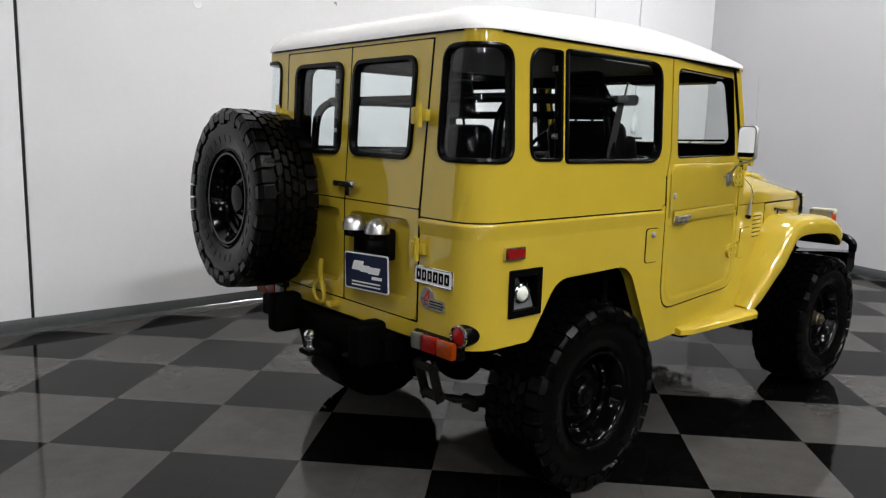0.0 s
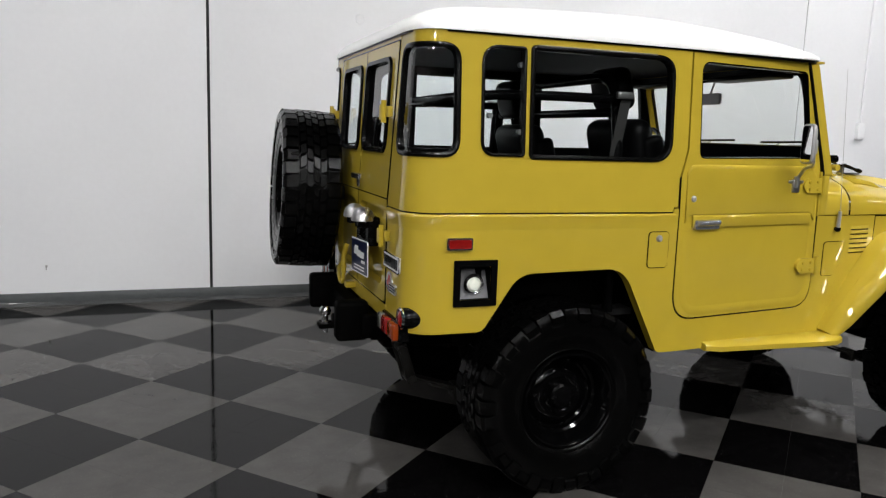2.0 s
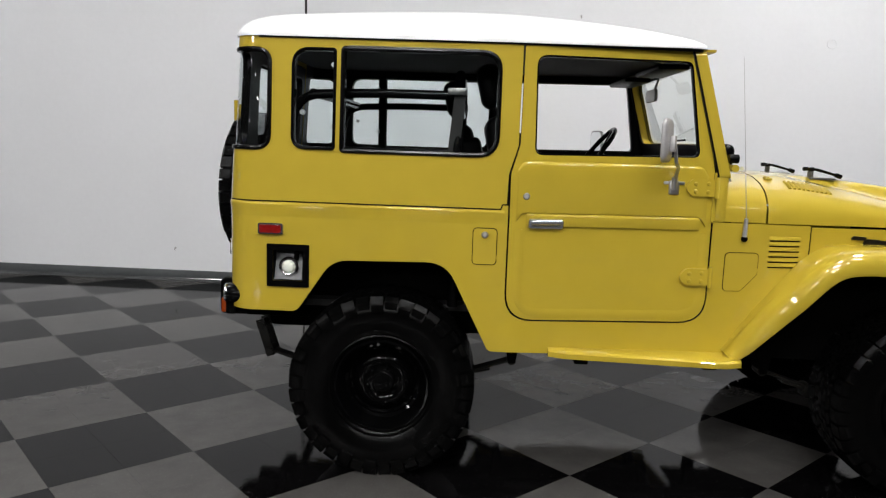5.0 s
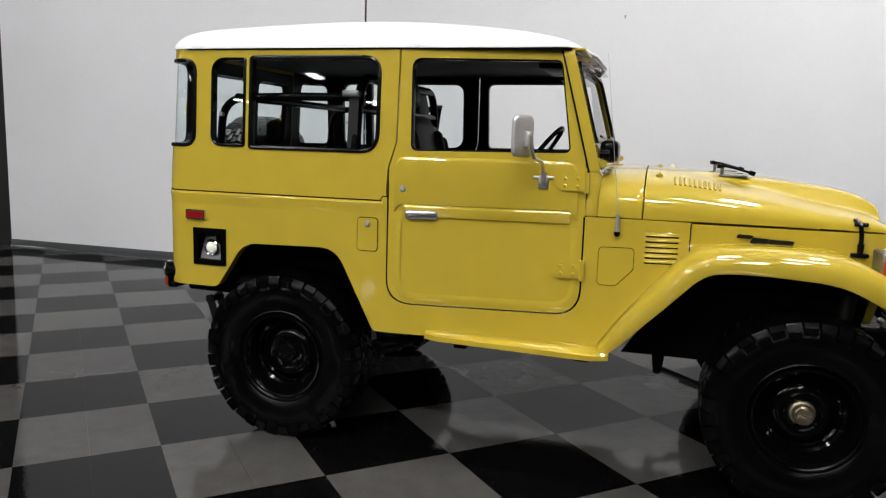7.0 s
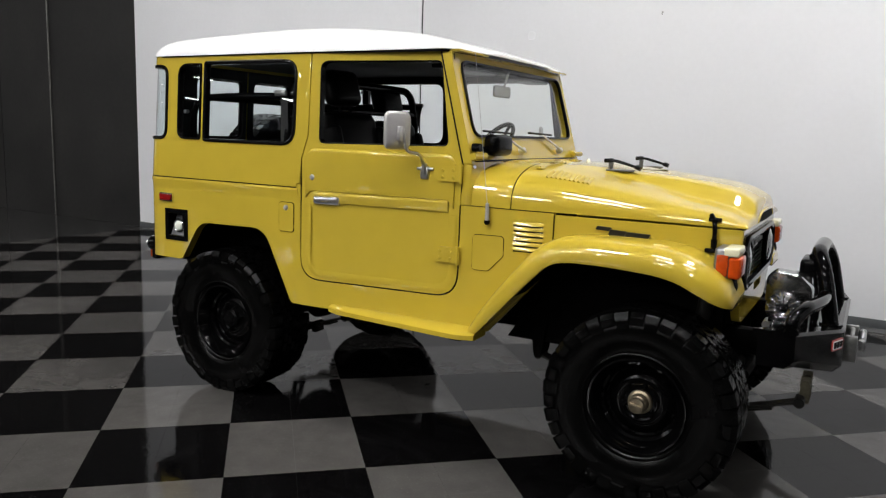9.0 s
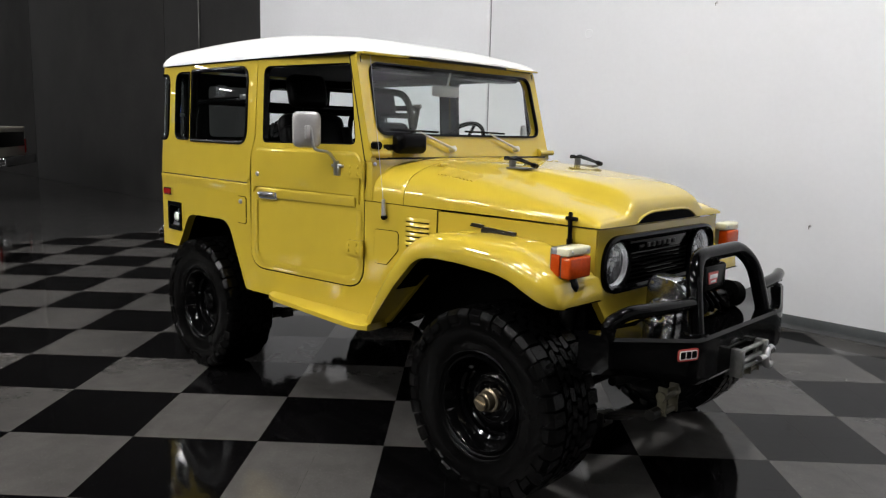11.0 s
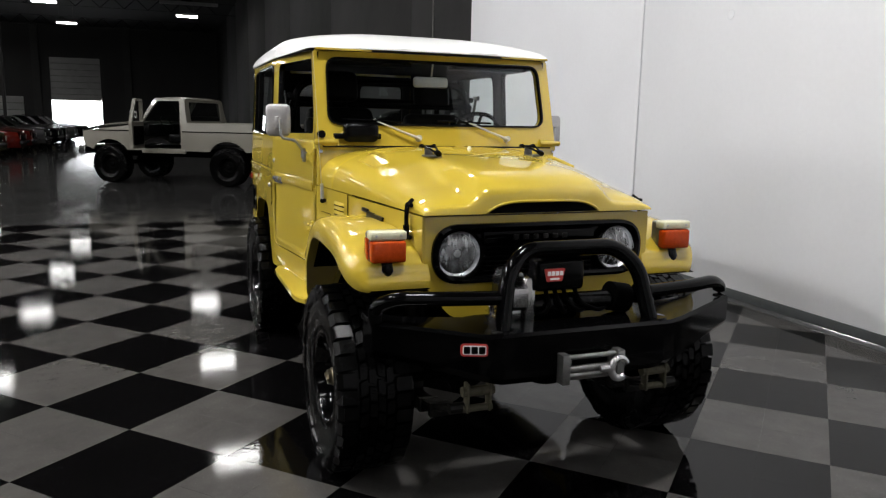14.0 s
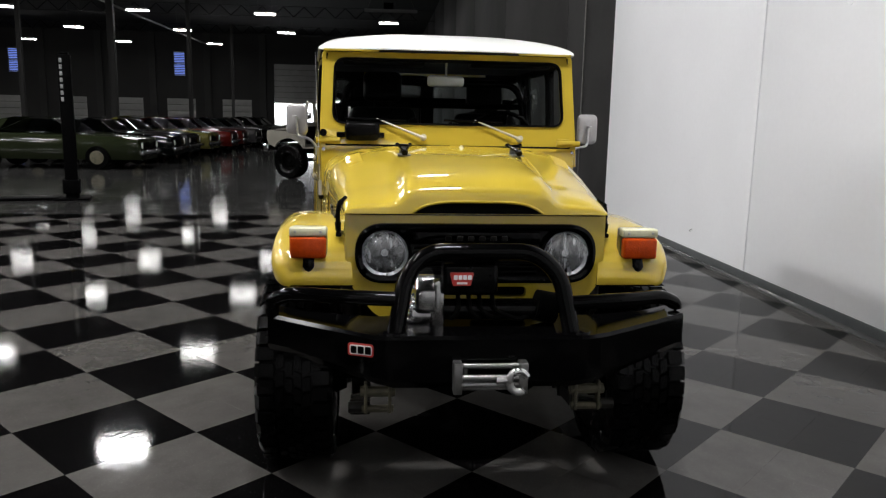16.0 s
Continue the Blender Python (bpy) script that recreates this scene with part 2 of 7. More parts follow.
def tile_mat(name, color, fleck, fleck_amount, rough, gloss):
    """Vinyl composition tile: mottled chips, a worn wax gloss with scuffs and faint waves."""
    m = bpy.data.materials.new(name)
    m.use_nodes = True
    nt = m.node_tree
    b = nt.nodes["Principled BSDF"]
    geo = nt.nodes.new("ShaderNodeNewGeometry")

    def tex(kind, scale, **kw):
        n = nt.nodes.new(kind)
        n.inputs["Scale"].default_value = scale
        for k, v in kw.items():
            n.inputs[k].default_value = v
        nt.links.new(geo.outputs["Position"], n.inputs["Vector"])
        return n

    def ramp(socket, a, z, lo, hi):
        r = nt.nodes.new("ShaderNodeMapRange")
        for i, v in enumerate((a, z, lo, hi)):
            r.inputs[i + 1].default_value = v
        nt.links.new(socket, r.inputs[0])
        return r.outputs[0]

    chips = tex("ShaderNodeTexNoise", 95.0, Detail=3.0, Roughness=0.7)
    mott = tex("ShaderNodeTexNoise", 9.0, Detail=6.0, Roughness=0.65)
    wear = tex("ShaderNodeTexNoise", 2.3, Detail=5.0, Roughness=0.6)
    info = nt.nodes.new("ShaderNodeObjectInfo")
    mix = nt.nodes.new("ShaderNodeMix")
    mix.data_type = "RGBA"
    mix.inputs["A"].default_value, mix.inputs["B"].default_value = (*color, 1), (*fleck, 1)
    # sparse bright chips over the finer ones
    speck = tex("ShaderNodeTexNoise", 120.0, Detail=1.0)
    top = nt.nodes.new("ShaderNodeMath")
    top.operation = "MAXIMUM"
    nt.links.new(ramp(chips.outputs["Fac"], 0.56, 0.72, 0.0, fleck_amount), top.inputs[0])
    nt.links.new(ramp(speck.outputs["Fac"], 0.71, 0.78, 0.0, 1.6), top.inputs[1])
    mix.clamp_factor = False
    nt.links.new(top.outputs[0], mix.inputs["Factor"])
    f = None
    for s in (ramp(mott.outputs["Fac"], 0.3, 0.7, 0.88, 1.12), ramp(wear.outputs["Fac"], 0.3, 0.7, 0.88, 1.11), ramp(info.outputs["Random"], 0, 1, 0.93, 1.07)):
        if f is None:
            f = s
        else:
            mul = nt.nodes.new("ShaderNodeMath")
            mul.operation = "MULTIPLY"
            nt.links.new(f, mul.inputs[0]), nt.links.new(s, mul.inputs[1])
            f = mul.outputs[0]
    v = nt.nodes.new("ShaderNodeVectorMath")
    v.operation = "SCALE"
    nt.links.new(mix.outputs["Result"], v.inputs[0]), nt.links.new(f, v.inputs["Scale"])
    nt.links.new(v.outputs[0], b.inputs["Base Color"])
    scuff = tex("ShaderNodeTexNoise", 5.5, Detail=8.0, Roughness=0.75)
    nt.links.new(ramp(scuff.outputs["Fac"], 0.35, 0.75, rough * 0.7, rough * 1.7), b.inputs["Coat Roughness"])
    b.inputs["Roughness"].default_value = 0.8
    wave = tex("ShaderNodeTexNoise", 3.0, Detail=2.0)
    bp = nt.nodes.new("ShaderNodeBump")
    bp.inputs["Strength"].default_value, bp.inputs["Distance"].default_value = 1.0, 0.0006
    fine = tex("ShaderNodeTexNoise", 30.0, Detail=4.0, Roughness=0.6)
    add = nt.nodes.new("ShaderNodeMath")
    add.operation = "MULTIPLY_ADD"
    add.inputs[1].default_value = 0.42
    nt.links.new(fine.outputs["Fac"], add.inputs[0]), nt.links.new(ramp(wave.outputs["Fac"], 0, 1, 0, 0.5), add.inputs[2])
    nt.links.new(add.outputs[0], bp.inputs["Height"])
    nt.links.new(bp.outputs[0], b.inputs["Normal"])
    b.inputs["Specular IOR Level"].default_value = 0.0
    b.inputs["Coat Weight"].default_value, b.inputs["Coat IOR"].default_value = gloss, 1.5
    nt.links.new(bp.outputs[0], b.inputs["Coat Normal"])
    return m


TILE_LIGHT = tile_mat("grey_floor_tile", (0.052, 0.0495, 0.0469), (0.085, 0.081, 0.077), 0.50, 0.045, 0.60)
TILE_DARK = tile_mat("black_floor_tile", (0.0013, 0.0012, 0.0013), (0.045, 0.044, 0.045), 0.32, 0.042, 0.48)

# ---- mesh helpers ----
def finish(name, bm, material, smooth=32):
    me = bpy.data.meshes.new(name)
    bmesh.ops.recalc_face_normals(bm, faces=bm.faces)
    bm.to_mesh(me)
    bm.free()
    for m in material if isinstance(material, (list, tuple)) else [material]:
        me.materials.append(m)
    if smooth:
        me.shade_smooth()
        me.set_sharp_from_angle(angle=radians(smooth))
    return me


def part(name, bm, material, parent, label="", smooth=32):
    """One mesh object under a thing or under a part."""
    ob = new(name, finish(name, bm, material, smooth))
    ob.parent = parent
    return tagged(ob, label)


def thing(name, label, category, m=None, group="", kind=""):
    ob = new(name)
    ob.empty_display_size = 0.1
    if m is not None:
        ob.matrix_world = m
    return tagged(ob, label, category, group, kind)


def solid(name, bm, material, label="", category="", kind="", group="", m=None, smooth=32):
    ob = new(name, finish(name, bm, material, smooth))
    if m is not None:
        ob.matrix_world = m
    return tagged(ob, label, category, group, kind)


def bevel(bm, geom_faces, r, seg=2):
    edges = {e for f in geom_faces for e in f.edges}
    bmesh.ops.bevel(bm, geom=list(edges), offset=r, segments=seg, affect="EDGES", profile=0.5)


def box(bm, x0, x1, y0, y1, z0, z1, r=0.0, seg=2, m=None):
    """A box with rounded edges, added to bm."""
    b = bmesh.new()
    v = [b.verts.new((x, y, z)) for x in (x0, x1) for y in (y0, y1) for z in (z0, z1)]
    for q in ((0, 1, 3, 2), (4, 6, 7, 5), (0, 4, 5, 1), (2, 3, 7, 6), (0, 2, 6, 4), (1, 5, 7, 3)):
        b.faces.new([v[i] for i in q])
    if r:
        bevel(b, list(b.faces), r, seg)
    merge(bm, b, m)
    return bm


def merge(bm, b, m=None, index=0):
    """Adds the mesh b, moved by m, to bm and frees it."""
    b.verts.index_update()
    vs = [bm.verts.new(m @ v.co if m is not None else v.co) for v in b.verts]
    for f in b.faces:
        g = bm.faces.new([vs[v.index] for v in f.verts])
        g.material_index = index if index else f.material_index
    b.free()
    return bm


def basis(axis):
    a = Vector(axis).normalized()
    u = a.orthogonal().normalized()
    return a, u, a.cross(u)


def lathe(bm, profile, origin, axis, n=32, index=0, cap=False):
    """Turns a profile of (radius, height) round an axis."""
    a, u, w = basis(axis)
    o = Vector(origin)
    rings = []
    for r, h in profile:
        if r < 1e-6:
            rings.append([bm.verts.new(o + a * h)])
        else:
            rings.append([bm.verts.new(o + a * h + (u * math.cos(6.283185307 * k / n) + w * math.sin(6.283185307 * k / n)) * r) for k in range(n)])
    for p, q in zip(rings, rings[1:]):
        for k in range(n):
            l = (k + 1) % n
            if len(p) == 1 and len(q) == 1:
                continue
            if len(p) == 1:
                f = bm.faces.new((p[0], q[k], q[l]))
            elif len(q) == 1:
                f = bm.faces.new((p[k], q[0], p[l]))
            else:
                f = bm.faces.new((p[k], q[k], q[l], p[l]))
            f.material_index = index
    if cap:
        for ring in (rings[0], rings[-1]):
            if len(ring) > 2:
                bm.faces.new(ring).material_index = index
    return bm


def rod(bm, a, b, r, r2=None, n=14, index=0):
    a, b = Vector(a), Vector(b)
    return lathe(bm, [(0, 0), (r, 0), (r2 or r, (b - a).length), (0, (b - a).length)], a, b - a, n, index)


def smoothed(pts, r, seg=6, closed=False):
    """A polyline with its corners rounded to about r."""
    pts = [Vector(p) for p in pts]
    out, n = [], len(pts)
    for i, p in enumerate(pts):
        if not closed and i in (0, n - 1):
            out.append(p)
            continue
        a, c = pts[i - 1] - p, pts[(i + 1) % n] - p
        d = min(r, a.length * 0.49, c.length * 0.49)
        s, e = p + a.normalized() * d, p + c.normalized() * d
        for k in range(seg + 1):
            t = k / seg
            out.append(s * (1 - t) ** 2 + p * 2 * t * (1 - t) + e * t * t)
    return out


def sweep(bm, pts, profile, up=(0, 0, 1), closed=False, cap=True, index=0):
    """Carries a profile of (across, up) along a line."""
    pts = [Vector(p) for p in pts]
    n, rings = len(pts), []
    up = Vector(up)
    for i, p in enumerate(pts):
        a = pts[(i - 1) % n] if (closed or i) else p
        b = pts[(i + 1) % n] if (closed or i < n - 1) else p
        d = (b - a).normalized()
        side = d.cross(up)
        if side.length < 1e-4:
            side = d.orthogonal()
        side.normalize()
        top = side.cross(d)
        rings.append([bm.verts.new(p + side * s + top * t) for s, t in profile])
    k = len(profile)
    for i in range(n if closed else n - 1):
        p, q = rings[i], rings[(i + 1) % n]
        for j in range(k):
            bm.faces.new((p[j], p[(j + 1) % k], q[(j + 1) % k], q[j])).material_index = index
    if cap and not closed:
        bm.faces.new(rings[0]).material_index = index
        bm.faces.new(list(reversed(rings[-1]))).material_index = index
    return bm


def circle(r, n=12, flat=1.0):
    return [(r * math.cos(6.283185307 * k / n), flat * r * math.sin(6.283185307 * k / n)) for k in range(n)]


def tube(bm, pts, r, round_r=0.08, n=12, closed=False, up=(0, 0, 1), seg=6, index=0):
    return sweep(bm, smoothed(pts, round_r, seg, closed), circle(r, n), up, closed, True, index)


def rrect(x0, z0, x1, z1, r, seg=6):
    """A rounded rectangle as points; r: one radius or four, from the lower left, going round."""
    rs = [r] * 4 if not isinstance(r, (list, tuple)) else r
    return rpoly([(x0, z0), (x1, z0), (x1, z1), (x0, z1)], rs, seg)


def rpoly(pts, r, seg=6):
    rs = [r] * len(pts) if not isinstance(r, (list, tuple)) else r
    out, n = [], len(pts)
    P = [Vector((p[0], p[1])) for p in pts]
    for i, p in enumerate(P):
        if rs[i] < 1e-5:
            out.append((p.x, p.y))
            continue
        a, c = P[i - 1] - p, P[(i + 1) % n] - p
        half = max(0.05, a.angle(c) / 2)
        d = min(rs[i] / math.tan(half), a.length * 0.49, c.length * 0.49)
        s, e = p + a.normalized() * d, p + c.normalized() * d
        for k in range(seg + 1):
            t = k / seg
            q = s * (1 - t) ** 2 + p * 2 * t * (1 - t) + e * t * t
            out.append((q.x, q.y))
    return out


def sheet(bm, outline, holes, to3d, thick, cuts=(), cuts_z=(), index=0, back=None):
    """A panel with holes, drawn flat in (s, z), cut along lines of s and z, given a thickness and bent into place."""
    b = bmesh.new()
    edges = []
    for loop in [outline] + list(holes):
        vs = [b.verts.new((p[0], 0, p[1])) for p in loop]
        edges += [b.edges.new((vs[i], vs[(i + 1) % len(vs)])) for i in range(len(vs))]
    bmesh.ops.triangle_fill(b, use_beauty=True, use_dissolve=False, edges=edges)
    for c in cuts:
        bmesh.ops.bisect_plane(b, geom=list(b.verts) + list(b.edges) + list(b.faces), plane_co=(c, 0, 0), plane_no=(1, 0, 0))
    for c in cuts_z:
        bmesh.ops.bisect_plane(b, geom=list(b.verts) + list(b.edges) + list(b.faces), plane_co=(0, 0, c), plane_no=(0, 0, 1))
    b.verts.index_update()
    top = [bm.verts.new(to3d(v.co.x, v.co.z, 0.0)) for v in b.verts]
    low = [bm.verts.new(to3d(v.co.x, v.co.z, thick)) for v in b.verts] if thick else None
    for f in b.faces:
        bm.faces.new([top[v.index] for v in f.verts]).material_index = index
        if thick:
            bm.faces.new([low[v.index] for v in reversed(f.verts)]).material_index = index if back is None else back
    if thick:
        for e in b.edges:
            if len(e.link_faces) == 1:
                i, j = e.verts[0].index, e.verts[1].index
                hole = back is not None and min(math.hypot(e.verts[0].co.x - p[0], e.verts[0].co.z - p[1]) for p in outline) > 0.012 and any(
                    min(math.hypot(e.verts[0].co.x - p[0], e.verts[0].co.z - p[1]) for p in h) < 0.08 for h in holes)
                bm.faces.new((top[i], top[j], low[j], low[i])).material_index = back if hole else index
    b.free()
    return bm


def loft(bm, rings, closed=True, caps=True, index=0):
    """Skins rings of points."""
    R = [[bm.verts.new(p) for p in r] for r in rings]
    n = len(R[0])
    for p, q in zip(R, R[1:]):
        for j in range(n if closed else n - 1):
            bm.faces.new((p[j], p[(j + 1) % n], q[(j + 1) % n], q[j])).material_index = index
    if caps and closed:
        bm.faces.new(R[0]).material_index = index
        bm.faces.new(list(reversed(R[-1]))).material_index = index
    return bm


def lerp_table(table, x):
    if x <= table[0][0]:
        return table[0][1]
    for (a, p), (b, q) in zip(table, table[1:]):
        if x <= b:
            return p + (q - p) * (x - a) / (b - a)
    return table[-1][1]


def smooth_table(table, x):
    """Like lerp_table, eased through its points."""
    if x <= table[0][0]:
        return table[0][1]
    if x >= table[-1][0]:
        return table[-1][1]
    for i in range(len(table) - 1):
        a, p = table[i]
        b, q = table[i + 1]
        if x <= b:
            h = b - a
            m0 = (q - table[i - 1][1]) / (b - table[i - 1][0]) if i else (q - p) / h
            m1 = (table[i + 2][1] - p) / (table[i + 2][0] - a) if i < len(table) - 2 else (q - p) / h
            t = (x - a) / h
            return (2 * t ** 3 - 3 * t * t + 1) * p + (t ** 3 - 2 * t * t + t) * h * m0 + (3 * t * t - 2 * t ** 3) * q + (t ** 3 - t * t) * h * m1

# ---- the hall ----
WY = 3.13          # face of the white wall
END_X = -6.0       # where white wall and tiles end
FAR_X, LEFT_Y, ROOF_Z = -68.0, -75.0, 9.0


def slab_ob(name, x0, x1, y0, y1, z0, z1, material, label, m=None, r=0.0):
    return solid(name, box(bmesh.new(), x0, x1, y0, y1, z0, z1, r), material, label, kind="structure", m=m)


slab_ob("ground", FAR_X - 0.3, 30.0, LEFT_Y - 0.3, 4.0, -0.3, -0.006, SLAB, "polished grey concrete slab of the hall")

# white wall in two panels with an open joint between them
bm = bmesh.new()
box(bm, END_X, -1.358, WY, WY + 0.3, 0, ROOF_Z, 0.004)
box(bm, -1.334, 4.872, WY, WY + 0.3, 0, ROOF_Z, 0.004)
box(bm, 4.882, 7.75, WY, WY + 0.3, 0, ROOF_Z, 0.004)
wall_north = solid("wall_north", bm, WALLWHITE, "white painted tilt-up concrete wall panels", kind="structure")
bm = bmesh.new()
box(bm, -1.358, -1.334, WY + 0.02, WY + 0.3, 0, ROOF_Z)
box(bm, 4.872, 4.882, WY + 0.008, WY + 0.3, 0, ROOF_Z)
part("joint_sealant", bm, GROOVE, wall_north, "black sealant in the panel joints")

# slanting white end wall beside the path
A2, B2 = Vector((7.57, WY, 0)), Vector((6.62, 0.30, 0))
ang = math.degrees(math.atan2(B2.y - A2.y, B2.x - A2.x))
m2 = pose(A2.x, A2.y, 0, 0, 0, ang)
slab_ob("wall_east", 0.0, 4.6, 0.0, 0.3, 0, 4.2, WALLSHADED, "white end wall, its shade put into the paint", m2)
slab_ob("baseboard_east", 0.0, 4.6, -0.012, -0.001, 0.004, 0.112, BASEGREY, "dark grey vinyl baseboard", m2, 0.004)
base_n = slab_ob("baseboard", END_X, 7.56, WY - 0.012, WY - 0.001, 0.004, 0.102, BASEGREY, "dark grey vinyl baseboard along the white wall", r=0.004)
toe = loft(bmesh.new(), [[Vector((x, WY - y, z)) for y, z in ((0.0125, 0.0), (0.052, 0.0005), (0.040, 0.004), (0.024, 0.011), (0.0125, 0.026))] for x in (END_X, 7.50)], True, True)
part("cove_toe", toe, COVE, base_n, "glossy waxed toe of the baseboard")

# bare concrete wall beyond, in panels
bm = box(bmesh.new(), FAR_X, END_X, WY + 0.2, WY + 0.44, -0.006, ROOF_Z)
wall_c = solid("wall_concrete", bm, GROOVE, "bare concrete wall panels of the hall, colour dimmed for weak light", kind="structure")
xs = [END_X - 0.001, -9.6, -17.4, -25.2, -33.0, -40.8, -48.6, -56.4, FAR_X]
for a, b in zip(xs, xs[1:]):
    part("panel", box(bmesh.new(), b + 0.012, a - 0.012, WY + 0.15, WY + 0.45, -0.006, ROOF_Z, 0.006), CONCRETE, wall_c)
slab_ob("wall_west_low", FAR_X - 0.3, FAR_X, -6.5, WY + 0.45, 0, ROOF_Z, HALLDIM, "grey end wall of the hall, colour dimmed for weak light")

# far wall with one roll door raised a little and two windows
bm = bmesh.new()
far_holes = [rrect(-10.6, 0.0005, -6.6, 6.3, 0.0), rrect(-19.80, 5.0, -18.76, 7.2, 0.0), rrect(-34.63, 5.0, -33.59, 7.2, 0.0)]
sheet(bm, [(LEFT_Y, 0), (-6.499, 0), (-6.499, ROOF_Z), (LEFT_Y, ROOF_Z)], far_holes, lambda s, z, d: Vector((FAR_X - d, s, z)), 0.3)
solid("wall_west", bm, HALLDIM, "grey far wall with door and window openings, colour dimmed for weak light", kind="structure", smooth=0)
door_far = thing("door_1", "pale sectional dock door raised a little above the floor", "door", pose(FAR_X - 0.15, -8.6, 0), kind="structure")
for k in range(7):
    bm = box(bmesh.new(), -0.03, 0.03, -1.98, 1.98, 2.65 + k * 0.52, 3.15 + k * 0.52, 0.015)
    part("door_panel", bm, DOORPANEL, door_far)
solid("daylight_backdrop", box(bmesh.new(), FAR_X - 1.2, FAR_X - 1.15, -11.6, -5.6, -0.2, 2.9), DAYLIGHT, "bright daylight outside the dock door", kind="structure")
for k, y in enumerate((-19.28, -34.11)):
    w = thing("window_%d" % (k + 1), "high window with blinds, blue with daylight", "window", pose(FAR_X - 0.14, y, 6.1), kind="structure")
    part("window_pane", box(bmesh.new(), -0.01, 0.0, -0.515, 0.515, -1.08, 1.08), BLUELIGHT, w)
    bm = bmesh.new()
    for s in (-1, 1):
        box(bm, 0.0, 0.06, s * 0.49 - 0.02, s * 0.49 + 0.02, -1.09, 1.09, 0.005)
    for z in (-1.08, 0.0, 1.08):
        box(bm, 0.0, 0.06, -0.47, 0.47, z - 0.03, z + 0.03, 0.005)
    part("window_frame", bm, FIXTURE, w)
    for j in range(14):
        part("slat", box(bmesh.new(), 0.07, 0.075, -0.50, 0.50, -1.03 + j * 0.155, -0.955 + j * 0.155), HALLDIM, w)
# pilasters between the bays of the far wall
for y in (-4.4, -11.6, -16.7, -21.7, -26.5, -31.6, -37.2, -42.4, -47.6):
    slab_ob("wall_pilaster", FAR_X, FAR_X + 0.25, y - 0.3, y + 0.3, -0.006, ROOF_Z, PILASTER, "grey pilaster of the far wall")
# closed lower doors along the far wall
for k, (y0, y1) in enumerate(((-15.4, -12.7), (-20.5, -17.9), (-25.2, -22.7), (-30.2, -27.8), (-36.0, -33.4))):
    d = thing("door_%d" % (k + 2), "closed pale sectional dock door", "door", pose(FAR_X + 0.02, (y0 + y1) / 2, 0), kind="structure")
    for j in range(5):
        part("door_panel", box(bmesh.new(), 0.0, 0.05, (y0 - y1) / 2, (y1 - y0) / 2, 0.02 + j * 0.58, 0.57 + j * 0.58, 0.012), DOORPANEL, d)

slab_ob("wall_south", FAR_X, 30.0, LEFT_Y - 0.3, LEFT_Y, -0.006, ROOF_Z, HALLDIM, "grey side wall of the hall, colour dimmed for weak light")
slab_ob("wall_back", 30.0, 30.3, LEFT_Y, WY + 0.45, -0.006, ROOF_Z, HALLDIM, "grey wall closing the hall, colour dimmed for weak light")
slab_ob("wall_return", 7.751, 30.0, WY, WY + 0.3, -0.006, ROOF_Z, HALLDIM, "grey wall closing the hall, colour dimmed for weak light")
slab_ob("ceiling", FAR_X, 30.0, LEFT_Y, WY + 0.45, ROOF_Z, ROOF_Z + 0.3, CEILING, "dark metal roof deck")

# roof beams and a pipe under the deck
for k, x in enumerate((-12.0, -24.0, -36.0, -48.0, -60.0)):
    bm = box(bmesh.new(), x - 0.1, x + 0.1, LEFT_Y, WY + 0.1, 8.1, 8.12)
    box(bm, x - 0.1, x + 0.1, LEFT_Y, WY + 0.1, 8.78, 8.8)
    y = LEFT_Y
    while y < WY - 1.4:
        rod(bm, (x, y, 8.12), (x, y + 0.7, 8.78), 0.03, n=6)
        rod(bm, (x, y + 0.7, 8.78), (x, y + 1.4, 8.12), 0.03, n=6)
        y += 1.4
    solid("roof_beam", bm, CEILING, "dark open-web roof joist", "beam", kind="structure", group="roof joists")
bm = rod(bmesh.new(), (-66, -15.9, 7.6), (-20, -15.9, 7.6), 0.07, n=10)
solid("ceiling_pipe", bm, STEEL, "grey sprinkler pipe under the roof", "pipe", kind="structure")
for x, y, r in ((-37.96, -15.13, 0.17), (-41.04, -11.75, 0.11), (-53.35, -11.62, 0.10), (-36.33, -19.24, 0.11)):
    bm = box(bmesh.new(), x - r, x + r, y - r, y + r, -0.006, 8.1, 0.01)
    box(bm, x - 0.22, x + 0.22, y - 0.22, y + 0.22, -0.006, 0.03, 0.005)
    solid("column", bm, HALLDIM, "dark grey square steel roof column", "column", kind="structure", group="roof columns")

# high-bay lamps
proto = thing("high_bay_lamp", "rectangular high-bay lamp hanging from the roof", "lamp", pose(LAMP_X[0], LAMP_Y[1], LAMP_H), group="high-bay lamps")
bm = box(bmesh.new(), -0.27, 0.27, -0.62, 0.62, 0.03, 0.10, 0.015)
box(bm, -0.12, 0.12, -0.5, 0.5, 0.10, 0.17, 0.02)
part("housing", bm, FIXTURE, proto)
part("diffuser", box(bmesh.new(), -0.24, 0.24, -0.58, 0.58, -0.035, 0.032, 0.02), LAMPGLOW, proto, "glowing white diffuser")
bm = bmesh.new()
for s in (-0.4, 0.4):
    rod(bm, (0, s, 0.17), (0, s, ROOF_Z - LAMP_H + 0.05), 0.006, n=6)
part("hanger", bm, STEEL, proto)
for x in LAMP_X:
    for y in LAMP_Y:
        if (y == 0.0 and x < -41.0) or (x, y) == (-60.5, -7.2) or (x > -13.0 and y < -15.0):
            continue
        if (x, y) != (LAMP_X[0], LAMP_Y[1]):
            copy_thing(proto, pose(x - (2.6 if (x, y) == (-40.4, 0.0) else 0.0), y, LAMP_H))
